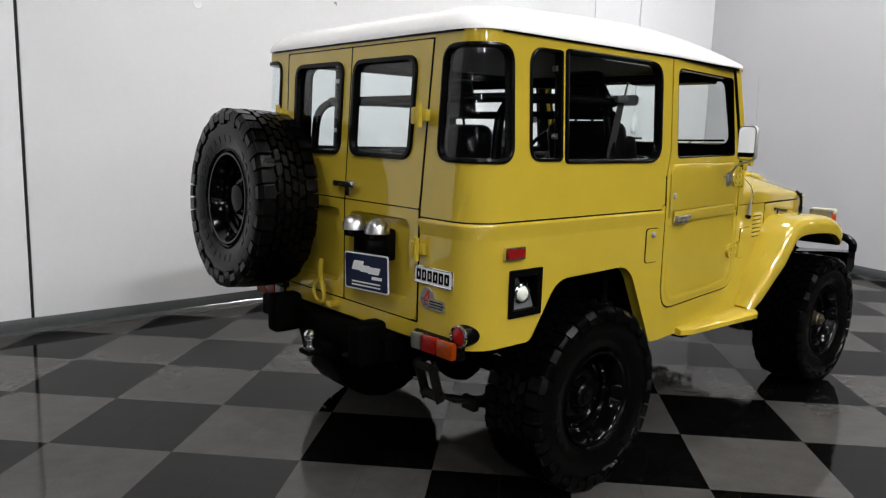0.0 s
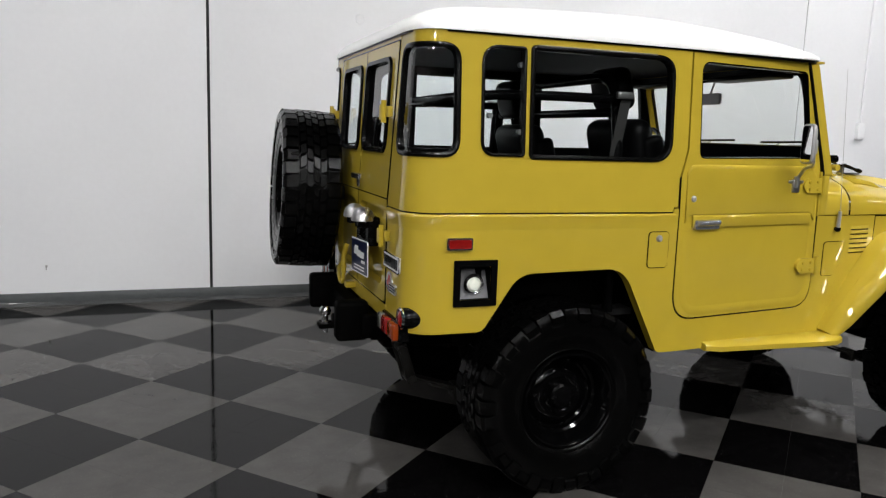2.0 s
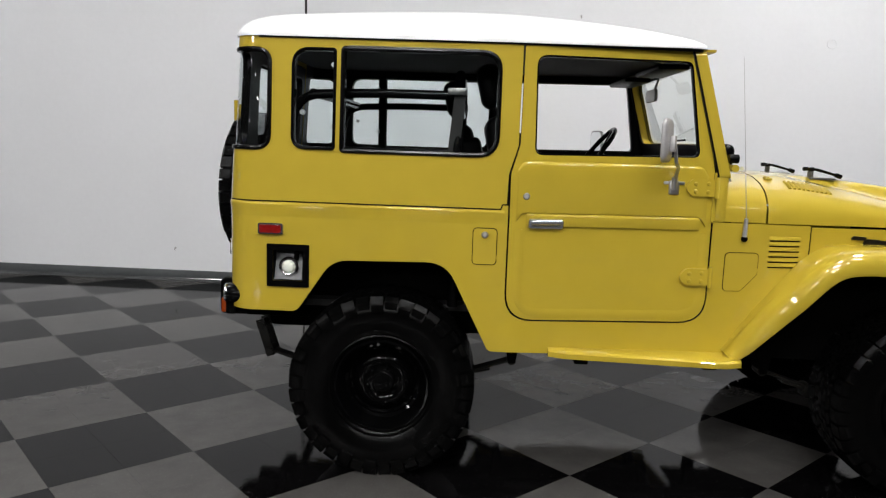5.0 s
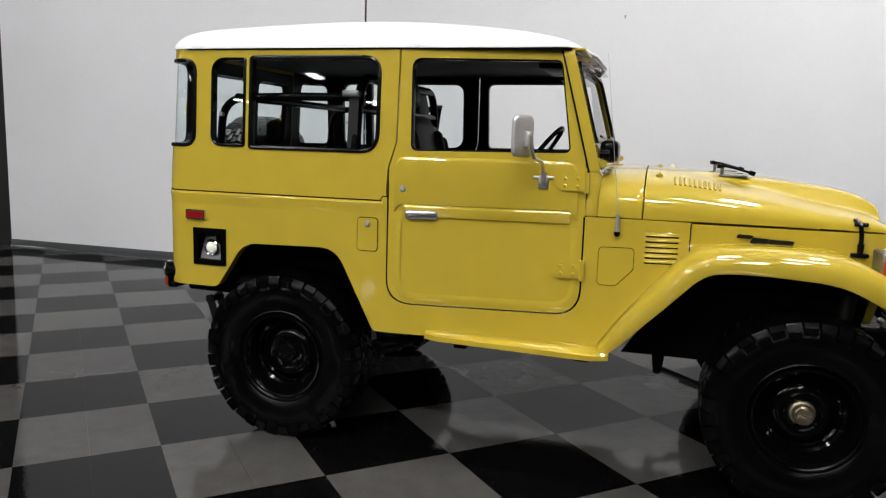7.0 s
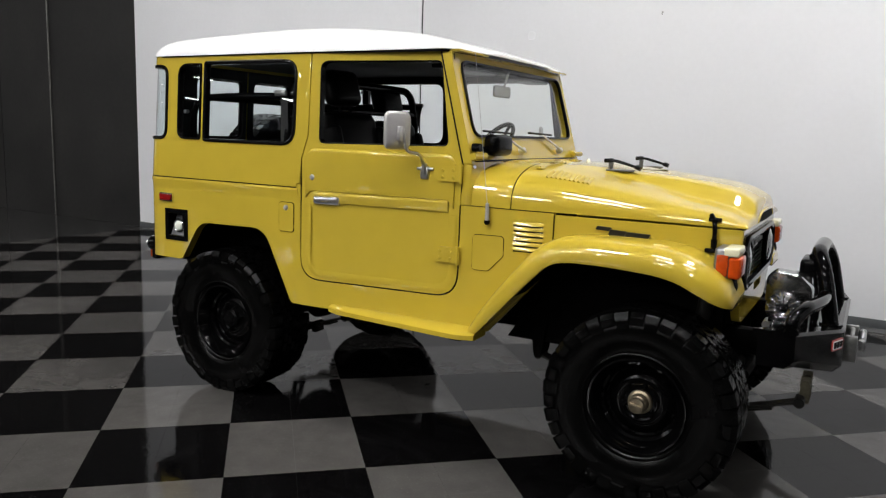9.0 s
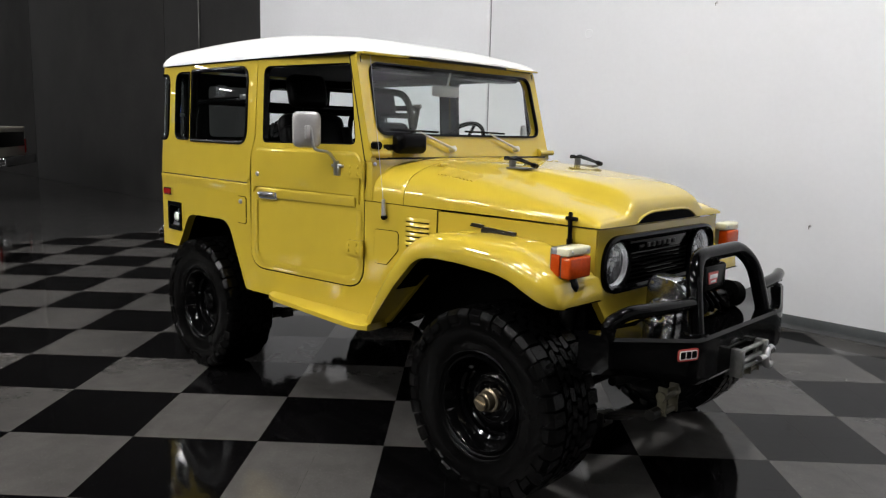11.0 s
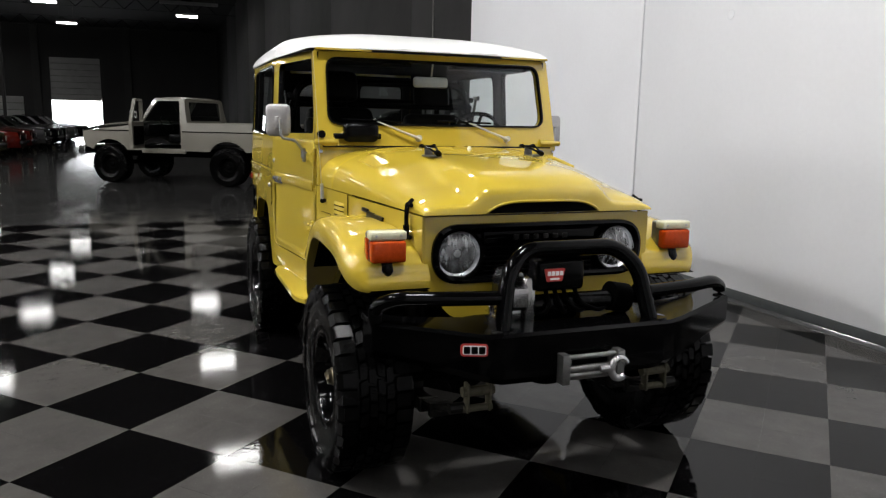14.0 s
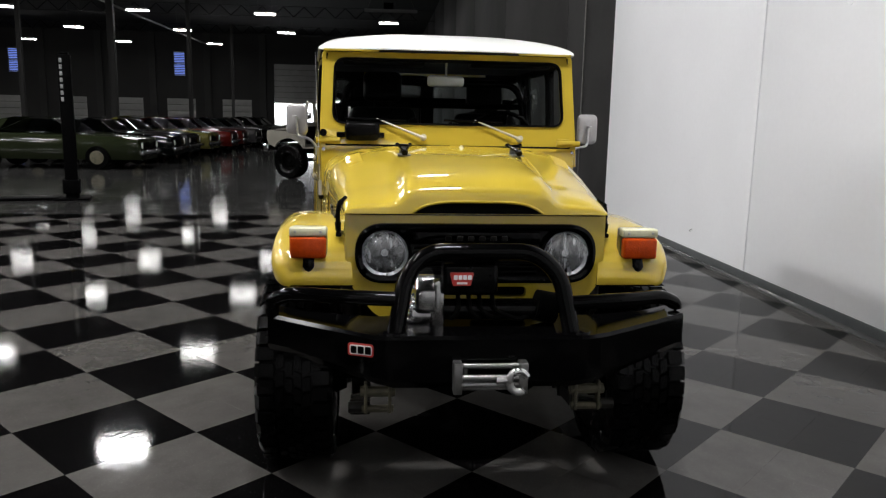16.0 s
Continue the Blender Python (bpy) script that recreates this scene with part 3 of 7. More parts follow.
# added fill lights, each under a copy of the high-bay fixture
for x, y, share in ADDED_FILL:
    copy_thing(proto, pose(x, y, LAMP_H, 0, 0, 90))
    area_lamp("added_fill_light", pose(x, y, LAMP_H - 0.045), 1.16, 0.48, LAMP_POWER * share)
for x, y, share in NEAR:
    area_lamp("high_bay_light", pose(x, y, LAMP_H - 0.045), 0.48, 1.16, LAMP_POWER * share)

# radiant tube heater high under the deck
heater = thing("radiant_heater", "long grey radiant tube heater under the roof", "heater", pose(-43.2, 0.15, 8.0))
hood_ring = [(-0.22, 0.0), (-0.12, 0.16), (0.12, 0.16), (0.22, 0.0), (0.20, 0.0), (0.10, 0.145), (-0.10, 0.145), (-0.20, 0.0)]
part("reflector_hood", loft(bmesh.new(), [[Vector((x, y, z)) for x, z in hood_ring] for y in (-1.65, 1.65)], True, True), FIXTURE, heater)
part("burner_box", box(bmesh.new(), -0.16, 0.16, -0.45, 0.15, 0.16, 0.55, 0.02), CHASSIS, heater)
bm = bmesh.new()
for y in (-1.5, 1.5):
    rod(bm, (0, y, 0.15), (0, y * 0.75, ROOF_Z - 8.0 + 0.02), 0.012, n=6)
part("hanger", bm, STEEL, heater)

# small things on the white wall
for x, z in ((3.465, 2.433), (-0.066, 2.455)):
    pl = thing("wall_plug", "round filled lifting recess, painted white", "wall plug", pose(x, WY, z), group="wall plugs")
    part("plug", lathe(bmesh.new(), [(0.0, 0.0015), (0.036, 0.0015), (0.040, 0.004), (0.044, 0.0)], (0, 0, 0), (0, -1, 0), 28), WALLWHITE, pl)
pipe = thing("wall_conduit", "thin white conduit with a junction box on the white wall", "conduit", pose(5.78, WY, 0))
part("tube", rod(bmesh.new(), (0, -0.02, 1.70), (0, -0.02, 8.9), 0.012, n=10), WALLWHITE, pipe)
part("junction_box", box(bmesh.new(), -0.05, 0.05, -0.05, -0.001, 1.58, 1.76, 0.006), WALLWHITE, pipe)
pipe2 = thing("wall_conduit", "thin grey conduit down the bare concrete wall", "conduit", pose(-8.2, WY + 0.15, 0))
part("tube", rod(bmesh.new(), (0, -0.02, 0.0), (0, -0.02, 8.9), 0.013, n=10), STEEL, pipe2)
for x, z in ((2.12, 0.835), (-2.62, 0.32), (1.2, 2.62)):
    hk = thing("wall_hook", "small steel hook screwed into the white wall", "hook", pose(x, WY, z), group="wall hooks")
    bm = lathe(bmesh.new(), [(0, 0.006), (0.010, 0.006), (0.011, 0.0)], (0, 0, 0), (0, -1, 0), 12)
    part("plate", bm, ALU, hk)
    part("hook", tube(bmesh.new(), [(0, -0.01, 0), (0, -0.02, 0), (0, -0.025, -0.015), (0, -0.018, -0.024)], 0.003, 0.008, 8), STEEL, hk)

# ---- the off-roader ----
car = thing("off_road_vehicle", "mustard yellow vintage off-roader with white hardtop on big mud tyres", "car", pose(0, -0.035, 0, 0, 0, 0.6))
WIDE = [(-0.9, 0.812), (0.46, 0.812), (1.31, 0.708), (1.56, 0.672), (2.60, 0.53)]
XR, RC = -0.77, 0.13                     # rear face, radius of the rear corners
XC = XR + RC
S0 = XC - RC * math.pi / 2               # along the outline: where the rear face begins
ARC = [XC - RC * math.pi / 2 * k / 9 for k in range(10)]
KINKS = ARC + [0.46, 1.31, 1.56]


def half_width(x):
    return lerp_table(WIDE, x)


def lean(z):
    return max(0.0, z - 1.2) * 0.055


def skin(sy, extra=0.0):
    """Bends flat panels round the body: s runs along x on the side, round the corner and over the rear face."""
    def to3d(s, z, d):
        off = d + lean(z) - extra
        if s >= XC:
            return Vector((s, sy * (half_width(s) - off), z))
        if s >= S0:
            a = (XC - s) / RC
            return Vector((XC - math.sin(a) * (RC - off), sy * (0.812 - RC + math.cos(a) * (RC - off)), z))
        return Vector((XR + off, sy * (0.812 - RC - (S0 - s)), z))
    return to3d


def ridge(bm, sy, ss, zs, prof, extra=0.0):
    """A pressed step that follows the skin: prof runs (up, out)."""
    f = skin(sy, extra)
    return loft(bm, [[f(s, z + u, -v) for u, v in prof] for s, z in zip(ss, zs)], True, True)


def rear_s(y):
    return S0 - (0.812 - RC - y)


def dense(pts, step=0.03, closed=True):
    out, n = [], len(pts)
    for i in range(n if closed else n - 1):
        a, b = pts[i], pts[(i + 1) % n]
        k = max(1, int(math.hypot(b[0] - a[0], b[1] - a[1]) / step))
        out += [(a[0] + (b[0] - a[0]) * j / k, a[1] + (b[1] - a[1]) * j / k) for j in range(k)]
    if not closed:
        out.append(pts[-1])
    return out


def seal_loop(bm, sy, loop, w=0.014, t=0.009, extra=0.0):
    """A rubber section carried along a window's edge."""
    f = skin(sy, extra)
    pts = dense(loop, 0.025)
    n = len(pts)
    cx, cz = sum(p[0] for p in pts) / n, sum(p[1] for p in pts) / n
    rings = []
    for i, (s, z) in enumerate(pts):
        a, b = pts[i - 1], pts[(i + 1) % n]
        d = Vector((b[0] - a[0], b[1] - a[1])).normalized()
        o = Vector((d.y, -d.x))
        if o.dot(Vector((s - cx, z - cz))) < 0:
            o = -o
        prof = [(-w * 0.85, 0.029), (-w * 0.9, 0.004), (-w * 0.7, -t * 0.7), (0.0, -t), (w * 0.7, -t * 0.75), (w, 0.002)]
        rings.append([f(s + o.x * u, z + o.y * u, v) for u, v in prof])
    R = [[bm.verts.new(p) for p in r] for r in rings]
    for i in range(n):
        p, q = R[i], R[(i + 1) % n]
        for j in range(len(p) - 1):
            bm.faces.new((p[j], p[j + 1], q[j + 1], q[j]))
    return bm


TUB = rpoly([(-1.03, 0.705), (-0.452, 0.705), (-0.30, 0.935), (0.19, 0.945), (0.385, 0.562), (1.475, 0.548), (1.50, 0.560), (1.79, 0.90),
             (1.785, 1.143), (1.338, 1.150), (1.338, 0.70), (0.446, 0.70), (0.446, 1.198), (0.424, 1.198), (0.416, 1.178), (-1.03, 1.178)],
            [0, 0.05, 0.13, 0.14, 0.03, 0, 0, 0, 0, 0, 0.125, 0.125, 0, 0, 0, 0], 7)
bm = bmesh.new()
for sy in (-1, 1):
    sheet(bm, TUB, [rrect(-0.556, 0.838, -0.424, 0.972, 0.004, 2)], skin(sy), 0.022, KINKS, ())
    # folded edge of the wheel arch and the sill
    arch = [p for p in TUB if p[1] < 0.96 and -0.47 < p[0] < 0.41]
    f = skin(sy)
    for (a, b) in zip(arch, arch[1:]):
        q = [f(*a, 0.001), f(*b, 0.001), f(*b, 0.05), f(*a, 0.05)]
        bm.faces.new([bm.verts.new(v) for v in q])
    # seam bead under the belt line
    for a, b in ((-1.03, 0.43),):
        ss = [a + (b - a) * k / 60 for k in range(61)]
        ridge(bm, sy, ss, [1.166] * 61, [(0.0118, -0.004), (0.0112, 0.0), (0.0095, 0.0026), (0.006, 0.0048), (0.001, 0.0058), (-0.005, 0.0052), (-0.022, 0.0022), (-0.050, 0.0004), (-0.052, -0.004)])
part("body", bm, YELLOW, car, "mustard yellow steel tub with flared arches")

HT = rpoly([(-1.03, 1.184), (0.412, 1.184), (0.420, 1.204), (0.439, 1.204), (0.442, 1.33), (0.478, 1.45), (0.482, 1.876), (-1.03, 1.876)],
           [0, 0, 0, 0, 0.05, 0.05, 0, 0])
W_SLIDE = rrect(-0.478, 1.410, -0.302, 1.822, [0.055, 0.012, 0.012, 0.07])
W_MAIN = rrect(-0.268, 1.404, 0.388, 1.828, [0.012, 0.085, 0.075, 0.012])
W_CORNER = rrect(-0.930, 1.405, -0.578, 1.815, [0.06, 0.06, 0.06, 0.06])
for sy in (-1, 1):
    top = sheet(bmesh.new(), HT, [W_SLIDE, W_MAIN, W_CORNER], skin(sy), 0.028, KINKS + [-0.6, -0.5, -0.2, 0.1], (), back=1)
    hardtop = part("hardtop_side", top, [YELLOW, VINYL], car, "yellow hardtop side with rounded rear corner")
    for loop, nm in ((W_SLIDE, "sliding_window"), (W_MAIN, "side_window"), (W_CORNER, "corner_window")):
        pane = bmesh.new()
        sheet(pane, loop, [], skin(sy), 0, ARC + [-0.6] if nm == "corner_window" else ())
        for v in pane.verts:
            v.co += Vector((0, -sy * 0.008, 0)) if nm != "corner_window" else Vector((0.006, -sy * 0.006, 0))
        gl = part(nm, pane, GLASS, hardtop, "curved corner glass in a black seal" if nm == "corner_window" else "tinted side glass in a black seal")
        gl.visible_shadow = False
        part("window_seal", seal_loop(bmesh.new(), sy, loop, 0.0115 if nm != "sliding_window" else 0.008), SEAL, gl)
    part("belt_gap", sweep(bmesh.new(), [skin(sy)(-1.03 + 1.445 * k / 60, 1.181, 0.0015) for k in range(61)], circle(0.0035, 6)), SEAL, hardtop)
    # bright strip on the wide window's upper edge, sliding latches
    f = skin(sy)
    part("trim_strip", sweep(bmesh.new(), [f(s, 1.836, -0.006) for s in (-0.25, 0.0, 0.2, 0.30)], circle(0.004, 6)), STEEL, hardtop)
    bm = bmesh.new()
    for s, z in ((-0.31, 1.76), (-0.31, 1.50), (-0.44, 1.56)):
        rod(bm, f(s, z, 0.012), f(s, z, 0.034), 0.011, n=10)
    part("window_latch", bm, ALU, hardtop)

# roof cap: a pressed dome with a rain lip
def roof_outline(k=6):
    pts = rpoly([(-0.748, -0.790), (0.46, -0.790), (1.255, -0.722), (1.318, -0.30), (1.318, 0.30), (1.255, 0.722), (0.46, 0.790), (-0.748, 0.790)],
                [0.15, 0.5, 0.07, 0.5, 0.5, 0.07, 0.5, 0.15], 10)
    return dense(pts, 0.06)


CROWN = [(-0.80, 1.986), (-0.5, 2.016), (0.0, 2.043), (0.4, 2.046), (0.75, 2.022), (1.0, 1.990), (1.2, 1.944), (1.33, 1.904)]
EDGE = [(0.0, 0.0), (0.003, 0.10), (0.016, 0.28), (0.04, 0.47), (0.075, 0.61), (0.12, 0.70), (0.19, 0.79), (0.29, 0.87), (0.42, 0.94), (0.56, 0.98), (0.70, 1.0)]
LIPZ = [(-0.8, 1.880), (0.5, 1.881), (1.0, 1.884), (1.30, 1.888)]
ro = roof_outline()
rings = []
for inset, h in EDGE:
    ring = []
    for x, y in ro:
        q = Vector((0.25 + (x - 0.25) * (1 - inset / 1.05), y * (1 - inset / 0.80)))
        lz = lerp_table(LIPZ, x)
        ring.append(Vector((q.x, q.y, lz + (smooth_table(CROWN, q.x) - lz) * h)))
    rings.append(ring)
bm = bmesh.new()
under = [Vector((p.x * 0.985, p.y * 0.975, p.z + 0.006)) for p in rings[0]]
lip = [Vector((p.x, p.y, p.z - 0.010)) for p in rings[0]]
loft(bm, [under, [Vector((p.x * 0.99, p.y * 0.985, p.z - 0.010)) for p in rings[0]], lip] + rings, True, False)
R = [v for v in bm.verts][-len(ro):]
bm.faces.new(R)
roof = part("roof", bm, ROOFWHITE, car, "white domed roof cap with rain lip", 50)
# headlining and rails under the cap
bm = bmesh.new()
lin = [Vector((0.25 + (x - 0.25) * 0.95, y * 0.94, 1.868)) for x, y in ro]
bm.faces.new([bm.verts.new(p) for p in lin])
bm.faces.new([bm.verts.new(p + Vector((0, 0, 0.02))) for p in reversed(lin)])
part("headlining", bm, LINING, roof)
bm = bmesh.new()
gut = [Vector((0.25 + (x - 0.25) * 0.987, y * 0.978, 1.8685)) for x, y in ro]
sweep(bm, gut, [(-0.006, -0.005), (0.006, -0.005), (0.006, 0.006), (-0.006, 0.006)], closed=True)
part("gutter_seal", bm, SEAL, roof)
for y in (-0.20, 0.06, 0.42):
    part("visor_clip", box(bmesh.new(), 1.262, 1.275, y - 0.012, y + 0.012, 1.864, 1.878, 0.003), SATIN, roof)
bm = bmesh.new()
box(bm, 1.19, 1.296, -0.69, 0.69, 1.8655, 1.877, 0.003)
part("visor_flange", bm, YELLOW, roof)

# doors
DOOR = rpoly([(0.454, 0.708), (1.330, 0.708), (1.330, 1.36), (1.318, 1.43), (1.248, 1.865), (0.490, 1.865), (0.486, 1.455), (0.452, 1.332)],
             [0.118, 0.118, 0.0, 0.06, 0.02, 0.01, 0.05, 0.05], 7)
DOOR_WIN = rpoly([(0.548, 1.413), (1.262, 1.424), (1.203, 1.826), (0.540, 1.828)], [0.035, 0.03, 0.035, 0.05], 6)
for sy in (-1, 1):
    f = skin(sy, 0.002)
    bm = bmesh.new()
    sheet(bm, DOOR, [DOOR_WIN], f, 0.034, KINKS, (), back=1)
    inner = dense(rpoly([(0.496, 1.10), (0.496, 0.738), (1.300, 0.738), (1.300, 1.10)], [0, 0.10, 0.10, 0], 7), 0.04, False)
    sweep(bm, [f(s, z, -0.001) for s, z in inner], [(-0.020, 0), (-0.010, 0.0016), (0.0, 0.0026), (0.010, 0.0016), (0.020, 0), (0, -0.004)], up=(0, sy, 0))
    # pressed band at handle height and the rounded shoulder under the window
    ss = [0.525 + 0.75 * k / 30 for k in range(31)]
    ridge(bm, sy, ss, [1.158] * 31, [(0.012, -0.003), (0.010, 0.0008), (0.007, 0.0034), (0.003, 0.0056), (-0.002, 0.0064), (-0.010, 0.0060), (-0.040, 0.0040), (-0.043, 0.0028), (-0.045, -0.003)], 0.002)
    ss = [0.482 + 0.82 * k / 40 for k in range(41)]
    zs = [1.374 - 0.05 * max(0.0, (0.515 - s) / 0.04) ** 2 - 0.04 * max(0.0, (s - 1.262) / 0.04) ** 2 for s in ss]
    ridge(bm, sy, ss, zs, [(0.016, -0.003), (0.013, 0.0008), (0.009, 0.0036), (0.004, 0.0060), (-0.002, 0.0070), (-0.012, 0.0066), (-0.195, 0.0062), (-0.202, 0.0045), (-0.206, -0.003)], 0.002)
    door = part("door", bm, [YELLOW, VINYL], car, "yellow front door with its window wound down")
    part("window_channel", seal_loop(bmesh.new(), sy, DOOR_WIN, 0.008, 0.002), SEAL, door)
    gap = sweep(bmesh.new(), [skin(sy)(a, b, 0.004) for a, b in dense(rpoly([(0.450, 1.33), (0.450, 0.704), (1.334, 0.704), (1.334, 1.36), (1.322, 1.43), (1.254, 1.857)], [0.02, 0.12, 0.12, 0.02, 0.05, 0.0], 7), 0.04, False)], circle(0.0045, 6))
    part("door_gap", gap, SEAL, door)
    # pull handle in a dished plate
    bm = bmesh.new()
    g = skin(sy, 0.012)
    hp = [g(s, z, 0.0) for s, z in rrect(0.536, 1.106, 0.682, 1.146, 0.012, 3)]
    hq = [g(s, z, 0.012) for s, z in rrect(0.532, 1.102, 0.686, 1.150, 0.012, 3)]
    loft(bm, [hq, hp], True, False)
    bm.faces.new([bm.verts.new(p) for p in hp])
    rod(bm, g(0.545, 1.132, 0.0), g(0.675, 1.135, 0.0), 0.014, n=12)
    part("door_handle", bm, HANDLE, door, "chrome pull handle")
    bm = bmesh.new()
    lathe(bm, [(0.0, 0.012), (0.010, 0.012), (0.015, 0.006), (0.016, 0.0)], f(0.520, 1.240, 0), (0, sy, 0), 16)
    part("lock_cylinder", bm, MIRRORBACK, door)
    for zc, nm in ((1.298, "upper"), (0.910, "lower")):
        bm = bmesh.new()
        leaf = rpoly([(1.196, zc), (1.23, zc + 0.037), (1.332, zc + 0.036), (1.332, zc - 0.036), (1.23, zc - 0.037)], [0.03, 0.028, 0.004, 0.004, 0.028], 5)
        sheet(bm, leaf, [], skin(sy, 0.018), 0.018, (1.31,))
        rod(bm, skin(sy, 0.020)(1.338, zc - 0.045, 0), skin(sy, 0.020)(1.338, zc + 0.045, 0), 0.010, n=10)
        for s, dz in ((1.245, 0.016), (1.245, -0.016), (1.30, 0.018), (1.30, -0.018)):
            lathe(bm, [(0, 0.006), (0.007, 0.005), (0.0095, 0)], skin(sy, 0.018)(s, zc + dz, 0), (0, sy, 0), 8)
        part("hinge", bm, YELLOW, door)
    # outside mirror on a bent arm
    bm = bmesh.new()
    base = skin(sy, 0.006)(1.150, 1.300, 0)
    box(bm, base.x - 0.022, base.x + 0.022, base.y - 0.014, base.y + 0.014, base.z - 0.035, base.z + 0.026, 0.006)
    rod(bm, base + Vector((0, sy * 0.012, -0.012)), base + Vector((0, sy * 0.012, 0.04)), 0.013, n=10)
    box(bm, base.x - 0.045, base.x + 0.045, base.y - 0.010, base.y + 0.006, base.z + 0.008, base.z + 0.022, 0.004)
    mz = 1.492 if sy < 0 else 1.462
    tube(bm, [base + Vector((0, sy * 0.012, 0.03)), (1.150, sy * 0.785, mz - 0.107), (1.122, sy * 0.855, mz - 0.098), (1.104, sy * 0.862, mz + 0.008)], 0.0075, 0.025, 10)
    part("mirror_arm", bm, ALU, door, "chrome mirror arm")
    bm = bmesh.new()
    shell = rrect(-0.070, -0.089, 0.070, 0.089, 0.035, 6)
    mm = Matrix.Translation((1.076, sy * 0.865, mz)) @ Matrix.Rotation(radians(-26 if sy < 0 else 20), 4, "Z")
    def rr(scale, dx):
        return [mm @ Vector((dx, y * scale, z * scale)) for y, z in shell]
    loft(bm, [rr(0.975, -0.012), rr(1.0, -0.009), rr(1.0, -0.003), rr(0.96, 0.004), rr(0.85, 0.009), rr(0.5, 0.012)], True, True)
    box(bm, 0.008, 0.034, -0.013, 0.013, -0.045, 0.02, 0.006, m=mm)
    mir = part("mirror", bm, MIRRORBACK, door, "satin stainless mirror shell", 40)
    bm = bmesh.new()
    bm.faces.new([bm.verts.new(p) for p in rr(0.9, -0.0132)])
    part("mirror_glass", bm, MIRRORGLASS, mir)

# windshield frame, hinged on the cowl
def shield(s, z, d):
    return Vector((1.388 - (z - 1.37) * 0.275 - d, s, z))


fr_out = rpoly([(-0.712, 1.340), (0.712, 1.340), (0.700, 1.874), (-0.700, 1.874)], [0.02, 0.02, 0.03, 0.03])
fr_in = rpoly([(-0.642, 1.478), (0.642, 1.478), (0.632, 1.829), (-0.632, 1.829)], 0.065)
bm = sheet(bmesh.new(), fr_out, [fr_in], shield, 0.046)
wframe = part("windshield_frame", bm, YELLOW, car, "yellow folding windshield frame")
part("frame_lining", sheet(bmesh.new(), fr_out, [fr_in], lambda s, z, d: shield(s, z, 0.047 + d), 0.008), VINYL, wframe, "black inner lining")
ring = [shield(s, z, -0.004) for s, z in dense(fr_in, 0.04)]
part("windshield_seal", sweep(bmesh.new(), ring, [(-0.008, -0.012), (0.006, -0.012), (0.004, 0.007), (-0.005, 0.007)], up=(1, 0, 0.27), closed=True), SEAL, wframe)
bm = sheet(bmesh.new(), fr_in, [], lambda s, z, d: shield(s, z, 0.012), 0)
ws = part("windshield", bm, WSHIELD, wframe, "clear flat windshield glass")
ws.visible_shadow = False
for y0, y1 in ((-0.145, -0.402), (0.392, 0.138)):
    wp = bmesh.new()
    a, b = shield(y0, 1.405, -0.03), shield(y1, 1.505, -0.022)
    lathe(wp, [(0, 0.03), (0.016, 0.03), (0.018, 0.0)], a - Vector((0.03, 0, 0)), (1, 0, 0.2), 12)
    rod(wp, a, a + (b - a) * 0.35, 0.009, 0.006, 8)
    rod(wp, a + (b - a) * 0.35, b, 0.006, 0.0035, 8)
    w = part("wiper", wp, WIPER, wframe, "silver wiper arm")
    bl = rod(bmesh.new(), b + Vector((0.002, 0.16, -0.010)), b + Vector((0.002, -0.17, -0.002)), 0.006, n=6)
    part("wiper_blade", bl, SATIN, w)
bm = box(bmesh.new(), 1.372, 1.455, -0.575, -0.385, 1.385, 1.488, 0.030, 4)
box(bm, 1.36, 1.40, -0.62, -0.36, 1.40, 1.43, 0.006)
part("wiper_motor_cover", bm, SATIN, wframe, "black wiper motor cover")
for sy in (-1, 1):
    bm = bmesh.new()
    rod(bm, (1.405, sy * 0.60, 1.385), (1.405, sy * 0.728, 1.385), 0.016, n=12)
    box(bm, 1.375, 1.398, sy * 0.640 - 0.035, sy * 0.640 + 0.035, 1.362, 1.41, 0.006)
    part("frame_hinge", bm, YELLOW, wframe)
    bm = rod(bmesh.new(), (1.385, sy * 0.69, 1.425), (1.425, sy * 0.69, 1.425), 0.020, n=12)
    if sy < 0:
        part("frame_knob", bm, SATIN, wframe)
    part("frame_screw", lathe(bmesh.new(), [(0, 0.008), (0.008, 0.006), (0.010, 0)], (1.395, sy * 0.69, 1.335), (1, 0, 0.3), 10), ALU, wframe)

# cowl and bonnet
ZT = [(1.33, 1.362), (1.585, 1.366), (1.885, 1.354), (2.08, 1.340), (2.30, 1.318), (2.42, 1.302), (2.51, 1.280), (2.56, 1.254), (2.60, 1.222)]
ZE = [(1.33, 1.155), (1.58, 1.150), (2.0, 1.146), (2.59, 1.136)]


def bonnet_ring(x, n=72, inset=0.0, squash=1.0):
    w, ze, zt = half_width(x) - inset, lerp_table(ZE, x), smooth_table(ZT, x)
    k = lerp_table([(1.33, 3.4), (1.6, 3.0), (2.2, 2.7), (2.6, 2.5)], x)
    grow = min(1.0, max(0.0, (x - 1.75) / 0.6))
    out = []
    for j in range(n + 1):
        a = math.pi * j / n
        c, s = math.cos(a), math.sin(a)
        y = w * math.copysign(abs(c) ** (2 / k), c)
        side_drop = 0.070 * grow * (1 / (1 + math.exp(-(abs(y) - 0.305) * 75)))
        z = ze + ((zt - ze) * abs(s) ** (2 / k) - side_drop * abs(s)) * squash
        out.append(Vector((x, y, max(ze, z))))
    return out


